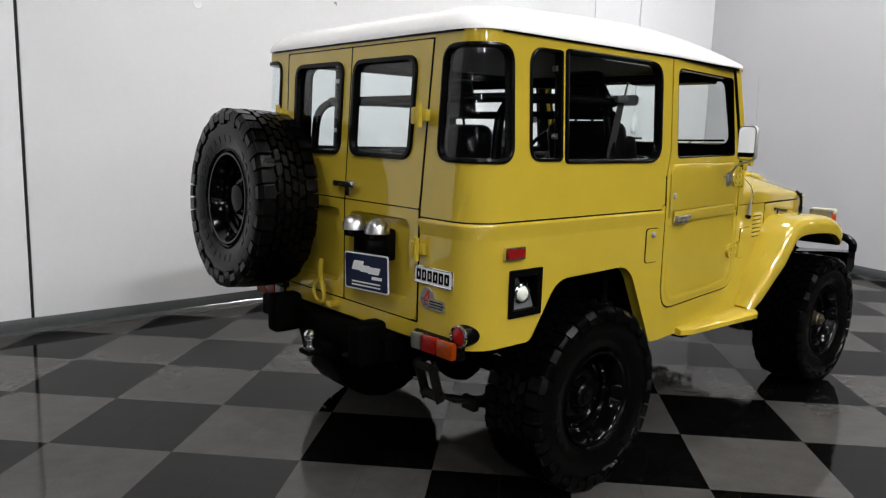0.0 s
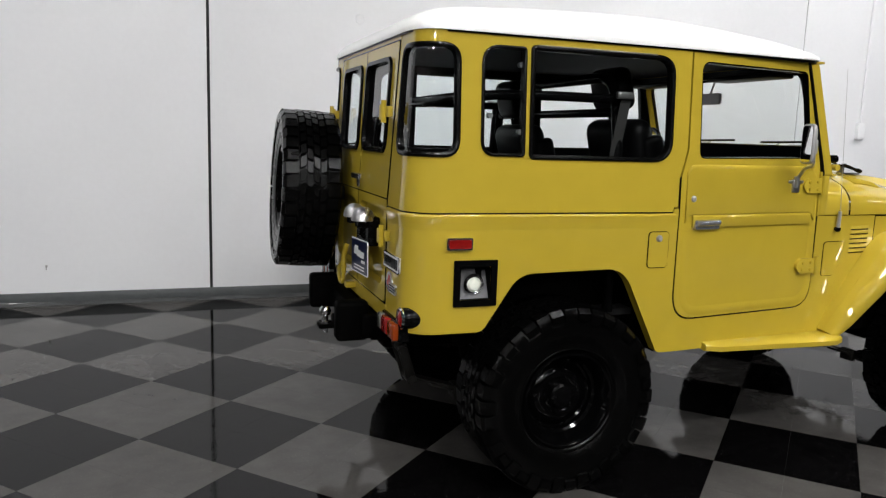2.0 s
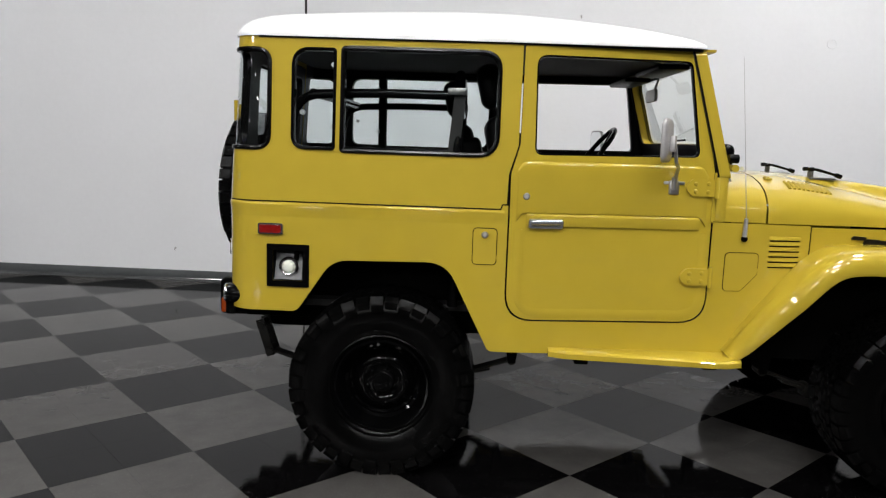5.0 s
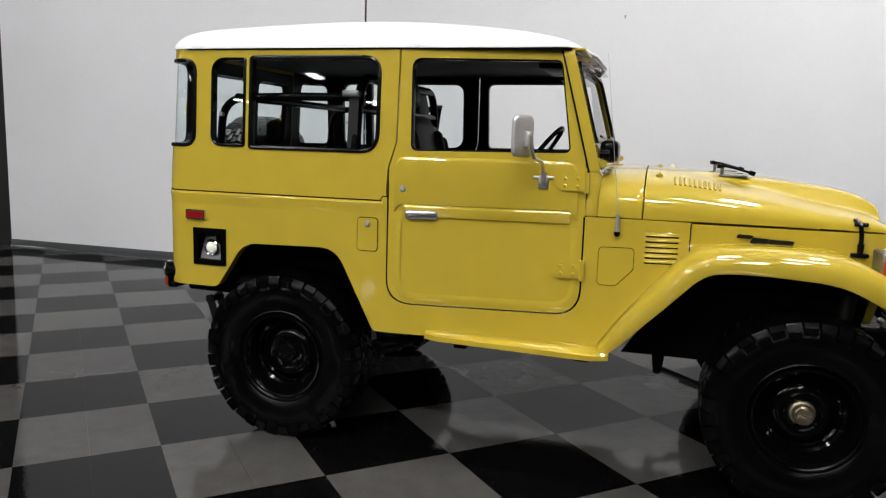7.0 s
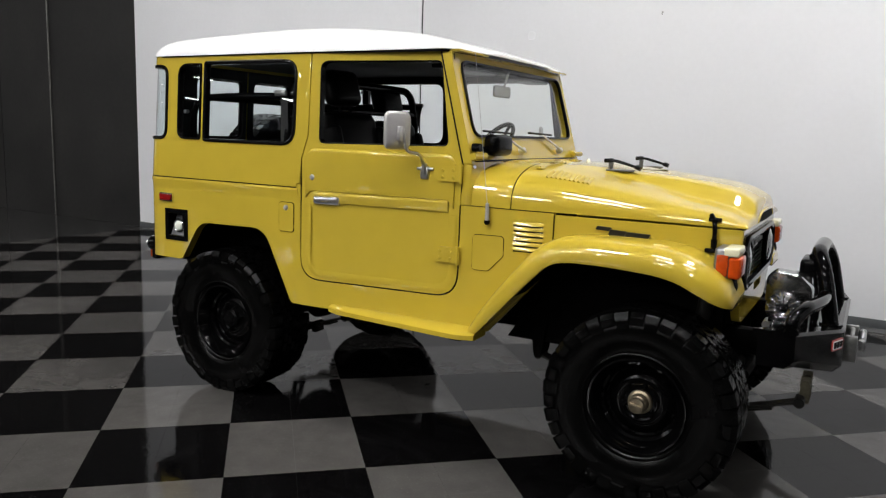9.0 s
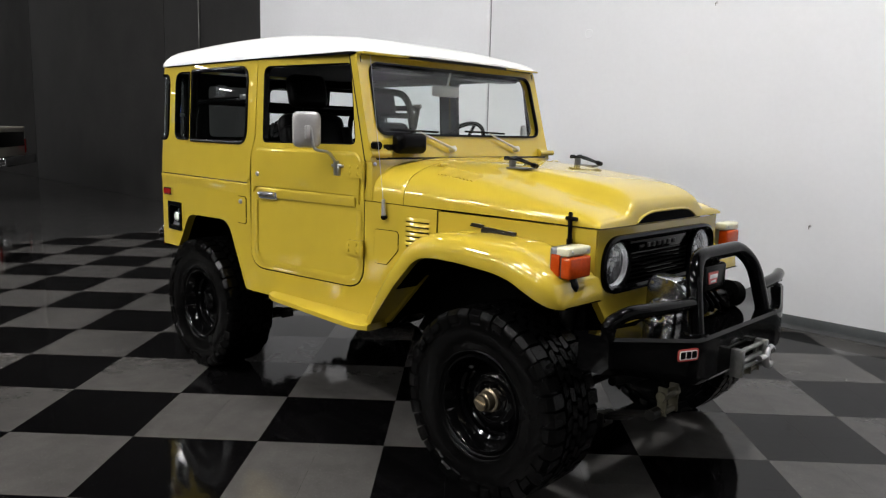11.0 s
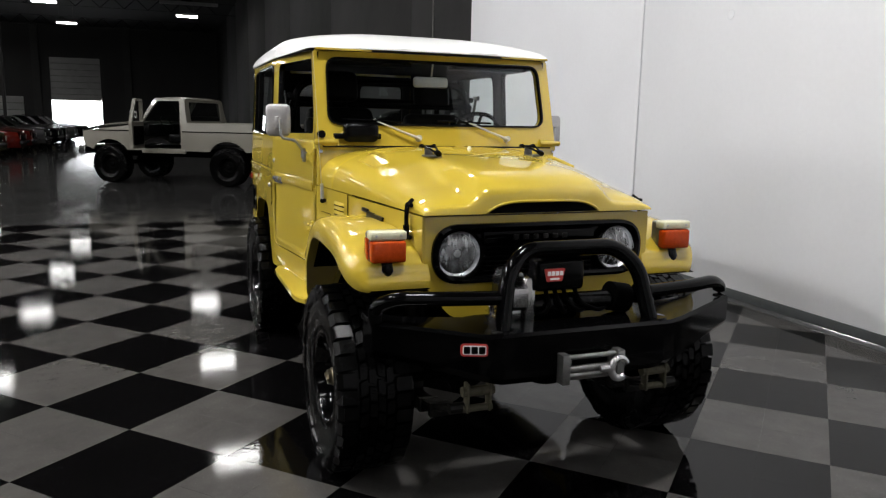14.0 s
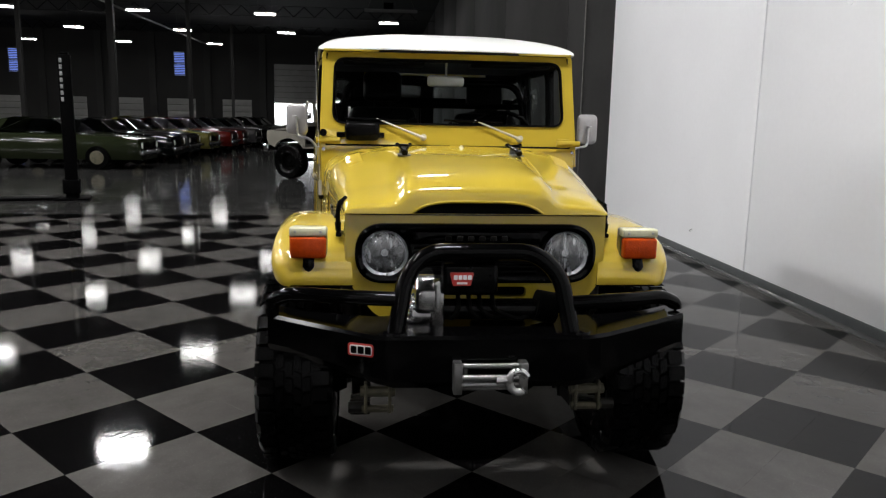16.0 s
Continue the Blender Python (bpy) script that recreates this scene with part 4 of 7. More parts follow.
bm = bmesh.new()
xs = [1.336, 1.36, 1.40, 1.44, 1.48, 1.52, 1.55, 1.570, 1.578]
loft(bm, [bonnet_ring(x, inset=0.0 if x < 1.575 else 0.004) for x in xs], False, False)
sheet(bm, [(-0.71, 1.15), (0.71, 1.15), (0.71, 1.364), (-0.71, 1.364)], [], lambda s, z, d: Vector((1.336 - d, s, z)), 0.01)
for sy in (-1, 1):
    box(bm, 1.338, 1.392, min(sy * 0.50, sy * 0.706), max(sy * 0.50, sy * 0.706), 1.15, 1.361, 0.012)
cowl = part("cowl", bm, YELLOW, car, "yellow cowl below the windshield", 40)
bm = box(bmesh.new(), 1.372, 1.392, -0.68, 0.68, 1.352, 1.366, 0.004)
part("cowl_seal", bm, SEAL, cowl)
bm = bmesh.new()
xs = [1.584 + 0.951 * k / 34 for k in range(35)] + [2.548, 2.558, 2.566]
rings = [bonnet_ring(x) for x in xs]
last = rings[-1]
for dx, sq in ((0.010, 0.95), (0.019, 0.86), (0.026, 0.72), (0.030, 0.55), (0.032, 0.0)):
    rings.append([Vector((last[0].x + dx * (1 - 0.10 * (p.y / 0.54) ** 2), p.y * (1 - dx * 0.06), lerp_table(ZE, 2.59) + (p.z - lerp_table(ZE, 2.59)) * sq)) for p in last])
loft(bm, rings, False, False)
bonnet = part("bonnet", bm, YELLOW, car, "yellow bonnet with a raised centre and front scoop", 45)
# scoop mouth: a flattened dark arch with a rolled lip
arc_pts = [(-0.262 + 0.524 * k / 28) for k in range(29)]
def arch_z(y):
    u = min(1.0, abs(y) / 0.262)
    return 1.139 + 0.044 * (1 - u ** 4.6)
bm = bmesh.new()
top_l = [bm.verts.new((2.601 - 0.004 * (y / 0.26) ** 2, y, arch_z(y))) for y in arc_pts]
bot_l = [bm.verts.new((2.602 - 0.004 * (y / 0.26) ** 2, y, 1.1385)) for y in arc_pts]
for k in range(28):
    bm.faces.new((top_l[k], top_l[k + 1], bot_l[k + 1], bot_l[k]))
part("scoop_mouth", bm, CHASSIS, bonnet, "black scoop opening")
lip = sweep(bmesh.new(), [(2.600 - 0.004 * (y / 0.26) ** 2, y, arch_z(y) + 0.003) for y in arc_pts], circle(0.006, 8))
part("scoop_lip", lip, YELLOW, bonnet)


def bonnet_z(x, y):
    r = bonnet_ring(x, 160)
    return min(r, key=lambda p: abs(p.y - y)).z if abs(y) < half_width(x) else 1.15


for sy in (-1, 1):
    bm = bmesh.new()
    for k in range(10):
        x = 1.71 + k * 0.021
        hw = half_width(x)
        pts = [Vector((x, sy * hw * q, bonnet_z(x, hw * q) - 0.0005)) for q in (0.75, 0.78, 0.81, 0.84, 0.865)]
        sweep(bm, pts, [(-0.0080, -0.001), (-0.0052, 0.0055), (0.0, 0.0095), (0.005, 0.0055), (0.0076, -0.001)])
    part("louvre", bm, YELLOW, bonnet)
# windshield rests: two black clamps on the bonnet
for y in (-0.275, 0.262):
    z0 = bonnet_z(1.96, y)
    st = bmesh.new()
    for s in (-1, 1):
        tube(st, [(1.905, y + s * 0.030, z0 + 0.046), (1.94, y + s * 0.026, z0 + 0.045), (2.00, y + s * 0.014, z0 + 0.030), (2.05, y + s * 0.004, z0 + 0.017)], 0.0055, 0.03, 8)
        rod(st, (2.04, y + s * 0.006, z0 + 0.020), (2.064, y + s * 0.003, z0 + 0.012), 0.011, n=10)
        rod(st, (1.896, y + s * 0.032, z0 + 0.044), (1.918, y + s * 0.030, z0 + 0.046), 0.010, n=10)
    rod(st, (1.925, y - 0.032, z0 + 0.044), (1.925, y + 0.032, z0 + 0.044), 0.006, n=8)
    rest = part("windshield_rest", st, SATIN, bonnet, "black rubber windshield rest clamp")
    st = box(bmesh.new(), 1.905, 2.03, y - 0.030, y + 0.030, z0 - 0.004, z0 + 0.005, 0.002)
    box(st, 1.912, 1.926, y - 0.020, y + 0.020, z0, z0 + 0.040, 0.003)
    part("rest_bracket", st, STEEL, rest, "dull steel bracket")
for y in (-0.46, 0.0, 0.44):
    z0 = bonnet_z(1.64, y)
    bm = bmesh.new()
    box(bm, 1.625, 1.655, y - 0.035, y + 0.035, z0 - 0.003, z0 + 0.005, 0.002)
    rod(bm, (1.64, y - 0.024, z0 + 0.006), (1.64, y + 0.024, z0 + 0.006), 0.0055, n=8)
    part("bonnet_hinge", bm, YELLOW, bonnet)
part("washer_nozzle", lathe(bmesh.new(), [(0, 0.016), (0.007, 0.014), (0.012, 0.0)], (1.70, 0.03, bonnet_z(1.70, 0.03) - 0.001), (0, 0, 1), 10), CREAM, bonnet)
# rubber strap latches at the bonnet's front corners
for sy in (-1, 1):
    y = half_width(2.47) + 0.012
    bm = bmesh.new()
    tube(bm, [(2.452, sy * (y - 0.022), 1.176), (2.464, sy * (y - 0.002), 1.164), (2.470, sy * (y + 0.004), 1.12), (2.470, sy * (y + 0.002), 1.045)], 0.0095, 0.02, 10)
    rod(bm, (2.470, sy * (y + 0.004), 1.085), (2.470, sy * (y + 0.003), 1.050), 0.014, 0.012, 10)
    rod(bm, (2.440, sy * (y - 0.010), 1.166), (2.492, sy * (y - 0.010), 1.166), 0.009, n=10)
    box(bm, 2.435, 2.505, sy * y - 0.012, sy * y + 0.012, 1.028, 1.046, 0.005)
    rod(bm, (2.446, sy * (y - 0.030), 1.183), (2.467, sy * (y + 0.002), 1.158), 0.0105, n=10)
    part("bonnet_latch", bm, SATIN, bonnet, "black rubber bonnet catch")

# inner wings below the bonnet edge
for sy in (-1, 1):
    f = lambda s, z, d, sy=sy: Vector((s, sy * (half_width(s) - 0.003 - d), z))
    bm = sheet(bmesh.new(), [(1.789, 0.935), (1.87, 0.966), (2.30, 0.962), (2.39, 0.945), (2.46, 0.915), (2.575, 0.870), (2.575, 1.129), (1.789, 1.137)], [], f, 0.02, ())
    part("wing_side", bm, YELLOW, car)
# front panel with the lamp oval cut out
PAN = rpoly([(-0.522, 1.128), (-0.522, 0.86), (-0.40, 0.705), (0.40, 0.705), (0.522, 0.86), (0.522, 1.128)], [0.01, 0.06, 0.1, 0.1, 0.06, 0.01])
OVAL = rrect(-0.478, 0.866, 0.478, 1.082, 0.108, 10)
SLOT = rrect(-0.02, 0.792, 0.21, 0.836, 0.02, 5)
bm = sheet(bmesh.new(), PAN, [OVAL, SLOT], lambda s, z, d: Vector((2.578 - d, s, z)), 0.035)
part("front_panel", bm, YELLOW, car, "yellow front panel")
ring = [Vector((2.582, y, z)) for y, z in dense(OVAL, 0.03)]
bm = sweep(bmesh.new(), ring, [(-0.016, -0.012), (0.016, -0.012), (0.013, 0.010), (0.0, 0.016), (-0.013, 0.010)], up=(1, 0, 0), closed=True)
sheet(bm, rrect(-0.480, 0.864, 0.480, 1.084, 0.108, 10), [], lambda s, z, d: Vector((2.556 - d, s, z)), 0.01)
bez = part("lamp_bezel", bm, BLACK, car, "black oval headlamp and grille surround")
part("radiator_shade", box(bmesh.new(), 2.50, 2.53, -0.45, 0.45, 0.70, 1.08), CHASSIS, bez)
for k in range(9):
    z = 0.895 + k * 0.0195
    part("grille_bar", box(bmesh.new(), 2.560, 2.567, -0.255, 0.255, z - 0.004, z + 0.004, 0.002), CHASSIS, bez)
bm = bmesh.new()
box(bm, 2.566, 2.572, -0.262, 0.262, 1.010, 1.060, 0.003)
part("name_panel", bm, BLACK, bez)
bm = bmesh.new()
for k in range(6):
    y = -0.115 + k * 0.046
    box(bm, 2.572, 2.576, y - 0.013, y + 0.013, 1.024, 1.044, 0.003)
part("name_bars", bm, SCRIPT, bez, "small raised grey bars of the maker's name")
for y in (-0.22, 0.22):
    part("screw", lathe(bmesh.new(), [(0, 0.006), (0.006, 0.004), (0.007, 0)], (2.59, y * 1.0, 1.083), (1, 0, 0.3), 8), ALU, bez)
for sy in (-1, 1):
    o = Vector((2.562, sy * 0.372, 0.972))
    bm = lathe(bmesh.new(), [(0.106, 0.0), (0.108, 0.018), (0.103, 0.026), (0.096, 0.024), (0.094, 0.010)], o, (1, 0, 0), 40)
    hl = part("headlamp", bm, SATIN, car, "round sealed-beam headlamp")
    bm = lathe(bmesh.new(), [(0.094, 0.010), (0.08, -0.012), (0.055, -0.035), (0.025, -0.05), (0.0, -0.054)], o, (1, 0, 0), 40)
    part("reflector", bm, REFLECTOR, hl)
    part("bulb_shield", lathe(bmesh.new(), [(0.0, 0.0), (0.014, -0.004), (0.014, -0.03)], o, (1, 0, 0), 16), ALU, hl)
    bm = lathe(bmesh.new(), [(0.095, 0.016), (0.075, 0.026), (0.045, 0.034), (0.0, 0.037)], o, (1, 0, 0), 40)
    lens = part("lens", bm, LENSGLASS, hl, "clear pressed glass")
    lens.visible_shadow = False

# front wings: a rounded section carried over the wheel
WING = [(1.452, 0.548), (1.50, 0.590), (1.66, 0.762), (1.815, 0.925), (1.87, 0.958), (1.95, 0.968), (2.10, 0.968), (2.30, 0.956), (2.39, 0.937), (2.46, 0.903), (2.52, 0.871), (2.555, 0.856), (2.578, 0.850), (2.590, 0.848), (2.597, 0.847)]
WING = [tuple(p)[:2] for p in smoothed([(x, z, 0) for x, z in WING], 0.06, 3)]
for sy in (-1, 1):
    rings = []
    n = len(WING)
    for i, (x, z) in enumerate(WING):
        a, b = WING[max(0, i - 1)], WING[min(n - 1, i + 1)]
        d = Vector((b[0] - a[0], b[1] - a[1])).normalized()
        up = Vector((-d.y, d.x))
        thick = lerp_table([(1.45, 0.045), (1.55, 0.075), (1.80, 0.092), (2.0, 0.098), (2.35, 0.105), (2.46, 0.105)], x)
        if x > 2.47:
            thick = 0.105 * math.sqrt(max(0.04, 1 - ((x - 2.47) / 0.130) ** 2))
        outer = lerp_table([(1.45, 0.775), (1.52, 0.80), (1.7, 0.835), (2.35, 0.838), (2.42, 0.838)], x)
        if x > 2.42:
            outer = 0.838 - 0.10 * (1 - math.sqrt(max(0.0, 1 - ((x - 2.42) / 0.180) ** 2)))
        inner = half_width(x) - 0.03
        if x < 1.80:
            inner = half_width(x) - 0.01
        prof = [(0.0, inner), (0.0, outer - 0.012), (-0.006, outer - 0.004), (0.004, outer), (thick * 0.45, outer - 0.002), (thick * 0.75, outer - 0.016),
                (thick * 0.93, outer - 0.045), (thick, outer - 0.09), (thick * 1.02, (outer + inner) / 2), (thick, inner)]
        rings.append([Vector((x + up.x * u, sy * y, z + up.y * u)) for u, y in prof])
    bm = loft(bmesh.new(), rings, True, True)
    part("front_wing", bm, YELLOW, car, "yellow flared front wing", 50)
    # liner
    bm = bmesh.new()
    sheet(bm, [(1.52, 0.50), (2.52, 0.50), (2.52, 0.93), (2.30, 0.96), (1.90, 0.965), (1.80, 0.92)], [], lambda s, z, d: Vector((s, sy * (0.50 - d), z)), 0.02)
    rng = [[Vector((x, sy * 0.50, z - 0.006)), Vector((x, sy * 0.79, z - 0.006))] for x, z in WING if x > 1.66]
    loft(bm, rng, False, False)
    part("wheel_liner", bm, CHASSIS, car, "black wheel well")
    # indicator on the wing: cream top, amber lens
    bm = box(bmesh.new(), 2.506, 2.566, sy * 0.675 - 0.072, sy * 0.675 + 0.072, 0.952, 1.076, 0.012, 3)
    ind = part("indicator_lamp", bm, ROLLER, car, "cream and amber indicator lamp in a steel case")
    part("clear_lens", box(bmesh.new(), 2.540, 2.600, sy * 0.675 - 0.074, sy * 0.675 + 0.074, 1.044, 1.079, 0.008, 3), CREAM, ind, "cream upper lens")
    bm = box(bmesh.new(), 2.516, 2.560, min(sy * 0.70, sy * 0.752), max(sy * 0.70, sy * 0.752), 0.964, 1.050, 0.006, 2)
    part("side_lens", bm, AMBER, ind, "amber side lens")
    bm = box(bmesh.new(), 2.558, 2.608, sy * 0.675 - 0.071, sy * 0.675 + 0.071, 0.956, 1.042, 0.012, 3)
    part("amber_lens", bm, AMBER, ind)
    bm = lathe(bmesh.new(), [(0.030, 0.0), (0.034, 0.02), (0.026, 0.05), (0.02, 0.065)], (2.562, sy * 0.675, 0.898), (0, 0, 1), 16, cap=True)
    part("lamp_foot", bm, SEAL, ind)
    for dy in (-0.05, 0.05):
        part("lamp_screw", lathe(bmesh.new(), [(0, 0.004), (0.005, 0.003), (0.006, 0)], (2.600, sy * 0.675 + dy, 1.062), (1, 0, 0), 8), ALU, ind)
    # bars of the model script on the side
    f = lambda s, z, d: Vector((s, sy * (half_width(s) - d), z))
    bm = bmesh.new()
    for s0, s1, z0, z1 in ((1.972, 2.035, 1.088, 1.104), (2.03, 2.10, 1.068, 1.092), (2.10, 2.20, 1.062, 1.086), (2.02, 2.205, 1.060, 1.068)):
        sheet(bm, rpoly([(s0, z0), (s1, z0 - 0.004), (s1 + 0.012, z1 - 0.004), (s0 + 0.012, z1)], 0.005, 3), [], lambda s, z, d: f(s, z, d - 0.008), 0.010)
    part("name_script", bm, SCRIPT, car, "dark metal script plate on the wing")

# side louvres, hatch and fuel flap
for sy in (-1, 1):
    f = skin(sy)
    for k in range(6):
        z = 0.958 + k * 0.0235
        bm = bmesh.new()
        rgs = []
        for j in range(9):
            s = 1.598 + 0.145 * j / 8
            h = 0.0085 * math.sin(math.pi * min(1, max(0.0, (j + 0.3) / 8.6))) ** 0.5
            rgs.append([f(s, z, 0.0), f(s, z + 0.003, -h), f(s, z + 0.010, -h * 0.8), f(s, z + 0.018, 0.0)])
        loft(bm, rgs, False, False)
        part("side_louvre", bm, YELLOW, car)
        bm = sheet(bmesh.new(), rrect(1.602, z - 0.0045, 1.739, z + 0.002, 0.001, 2), [], lambda s, zz, d: f(s, zz, -0.0015), 0)
        part("louvre_slot", bm, SEAL, car)
    hatch = rpoly([(1.405, 0.850), (1.485, 0.850), (1.555, 0.925), (1.555, 1.018), (1.405, 1.018)], 0.02, 5)
    bm = sheet(bmesh.new(), hatch, [], lambda s, z, d: f(s, z, d - 0.004), 0.004)
    part("hatch_cover", bm, YELLOW, car)
    bm = sweep(bmesh.new(), [f(s, z, -0.001) for s, z in dense(hatch, 0.02)], circle(0.0028, 5), closed=True)
    part("hatch_gap", bm, SEAL, car)
    # gap of the wing joint
    bm = sweep(bmesh.new(), [f(s, z, -0.0005) for s, z in ((1.786, 1.140), (1.786, 1.05), (1.786, 0.955))], circle(0.0024, 6))
    part("wing_joint", bm, SEAL, car)
f = skin(-1)
flap = rrect(0.303, 0.945, 0.402, 1.098, 0.018, 5)
fl = part("fuel_flap", sheet(bmesh.new(), flap, [], lambda s, z, d: f(s, z, d - 0.005), 0.005), YELLOW, car, "yellow fuel filler flap")
part("flap_gap", sweep(bmesh.new(), [f(s, z, -0.001) for s, z in dense(flap, 0.02)], circle(0.0036, 5), closed=True), SEAL, fl)
part("flap_lock", lathe(bmesh.new(), [(0, 0.014), (0.009, 0.013), (0.014, 0.006), (0.015, 0)], f(0.352, 1.071, -0.004), (0, -1, 0), 16), MIRRORBACK, fl)
# aerial
o = f(1.478, 1.083, 0)
bm = lathe(bmesh.new(), [(0.0, 0.030), (0.008, 0.029), (0.013, 0.024), (0.0145, 0.016), (0.012, 0.008), (0.009, 0.005), (0.009, 0.0)], o, (0, -1, 0), 16)
ant = part("aerial_base", bm, SATIN, car)
bm = rod(bmesh.new(), o + Vector((0, -0.018, 0.006)), o + Vector((0.0, -0.021, 0.088)), 0.0105, 0.0080, 12)
rod(bm, o + Vector((0, -0.022, 0.085)), o + Vector((-0.080, -0.045, 0.765)), 0.0015, 0.0007, 6)
part("aerial_mast", bm, MIRRORBACK, ant, "thin chrome aerial")

# side markers, reversing lamps, bullet lamps
for sy in (-1, 1):
    f = skin(sy)
    bm = sheet(bmesh.new(), rrect(-0.618, 1.040, -0.510, 1.088, 0.008, 4), [], lambda s, z, d: f(s, z, d - 0.014), 0.014)
    mk = part("side_marker", bm, CHROME, car, "red side marker lamp in a chrome frame")
    part("marker_lens", sheet(bmesh.new(), rrect(-0.610, 1.047, -0.518, 1.081, 0.008, 4), [], lambda s, z, d: f(s, z, d - 0.021), 0.012), RED, mk)
    bm = sheet(bmesh.new(), rrect(-0.582, 0.812, -0.398, 0.998, 0.004, 2), [rrect(-0.556, 0.838, -0.424, 0.972, 0.004, 2)], lambda s, z, d: f(s, z, d - 0.007), 0.007)
    bl = part("lamp_panel", bm, SATIN, car, "square black panel with a round reversing lamp")
    box_ = [rrect(-0.553, 0.841, -0.427, 0.969, 0.003, 2)]
    rec = loft(bmesh.new(), [[f(s, z, d) for s, z in box_[0]] for d in (-0.006, 0.03, 0.066)], True, False)
    part("lamp_recess", rec, CHASSIS, bl, "black recess wall")
    part("lamp_plate", sheet(bmesh.new(), rrect(-0.556, 0.838, -0.424, 0.972, 0.002, 2), [], lambda s, z, d: f(s, z, d + 0.010 + (z - 0.838) * 0.40), 0.003), LAMPPLATE, bl, "slanted grey plate")
    o = f(-0.490, 0.898, 0.028)
    part("lamp_rim", lathe(bmesh.new(), [(0.041, 0.0), (0.043, 0.014), (0.036, 0.022), (0.030, 0.020)], o, (0, sy, 0), 24), CHROME, bl)
    bm = lathe(bmesh.new(), [(0.032, 0.014), (0.022, 0.026), (0.0, 0.032)], o, (0, sy, 0), 24)
    part("lamp_lens", bm, CLEAR, bl)
    # bullet lamp low on the corner
    o = Vector((-0.72, sy * 0.752, 0.762))
    bm = lathe(bmesh.new(), [(0.0, -0.155), (0.014, -0.145), (0.030, -0.10), (0.040, -0.05), (0.043, 0.0), (0.043, 0.05), (0.040, 0.056)], o, (-1, 0, 0), 24)
    bu = part("bullet_lamp", bm, SATIN, car, "black bullet-shaped tail lamp with red lens")
    part("lamp_ring", lathe(bmesh.new(), [(0.043, 0.050), (0.045, 0.056), (0.040, 0.062), (0.034, 0.058)], o, (-1, 0, 0), 24), CHROME, bu)
    part("lamp_lens", lathe(bmesh.new(), [(0.035, 0.056), (0.022, 0.064), (0.0, 0.067)], o, (-1, 0, 0), 24), RED, bu)
    # tail lamp cluster
    y = sy * 0.63
    bm = box(bmesh.new(), -0.785, -0.735, y - 0.128, y + 0.128, 0.664, 0.744, 0.010)
    tl = part("tail_lamp", bm, SATIN, car, "rectangular tail lamp in red, amber and clear")
    for a, b, m, nm in ((-0.122, -0.03, ORANGE, "amber_lens"), (-0.028, 0.062, RED, "red_lens"), (0.064, 0.122, SMOKE, "clear_lens")):
        ya, yb = sorted((y - sy * a, y - sy * b))
        part(nm, box(bmesh.new(), -0.806, -0.775, ya, yb, 0.671, 0.737, 0.008), m, tl)

# side steps
for sy in (-1, 1):
    bm = bmesh.new()
    rgs = []
    for k in range(13):
        x = 0.645 + 0.835 * k / 12
        w = half_width(x) - 0.012
        o = 0.842 if k else 0.825
        o = lerp_table([(0.645, 0.822), (0.68, 0.846), (1.40, 0.842), (1.48, 0.80)], x)
        zt = 0.584 - 0.020 * k / 12
        rgs.append([Vector((x, sy * w, zt + 0.004)), Vector((x, sy * (o - 0.012), zt)), Vector((x, sy * o, zt - 0.008)), Vector((x, sy * o, zt - 0.030)), Vector((x, sy * (o - 0.01), zt - 0.034)), Vector((x, sy * w, zt - 0.03))])
    loft(bm, rgs, True, True)
    part("side_step", bm, YELLOW, car, "narrow yellow side step")
    for x in (0.80, 1.36):
        bm = box(bmesh.new(), x - 0.03, x + 0.03, sy * 0.66 - 0.1, sy * 0.66 + 0.1, 0.505, 0.540, 0.004)
        part("step_bracket", bm, CHASSIS, car)

# rear doors, hinged at the corners
def rear_face(s, z, d, e=0.0):
    return Vector((XR - 0.003 + lean(z) + d - e, s, z))


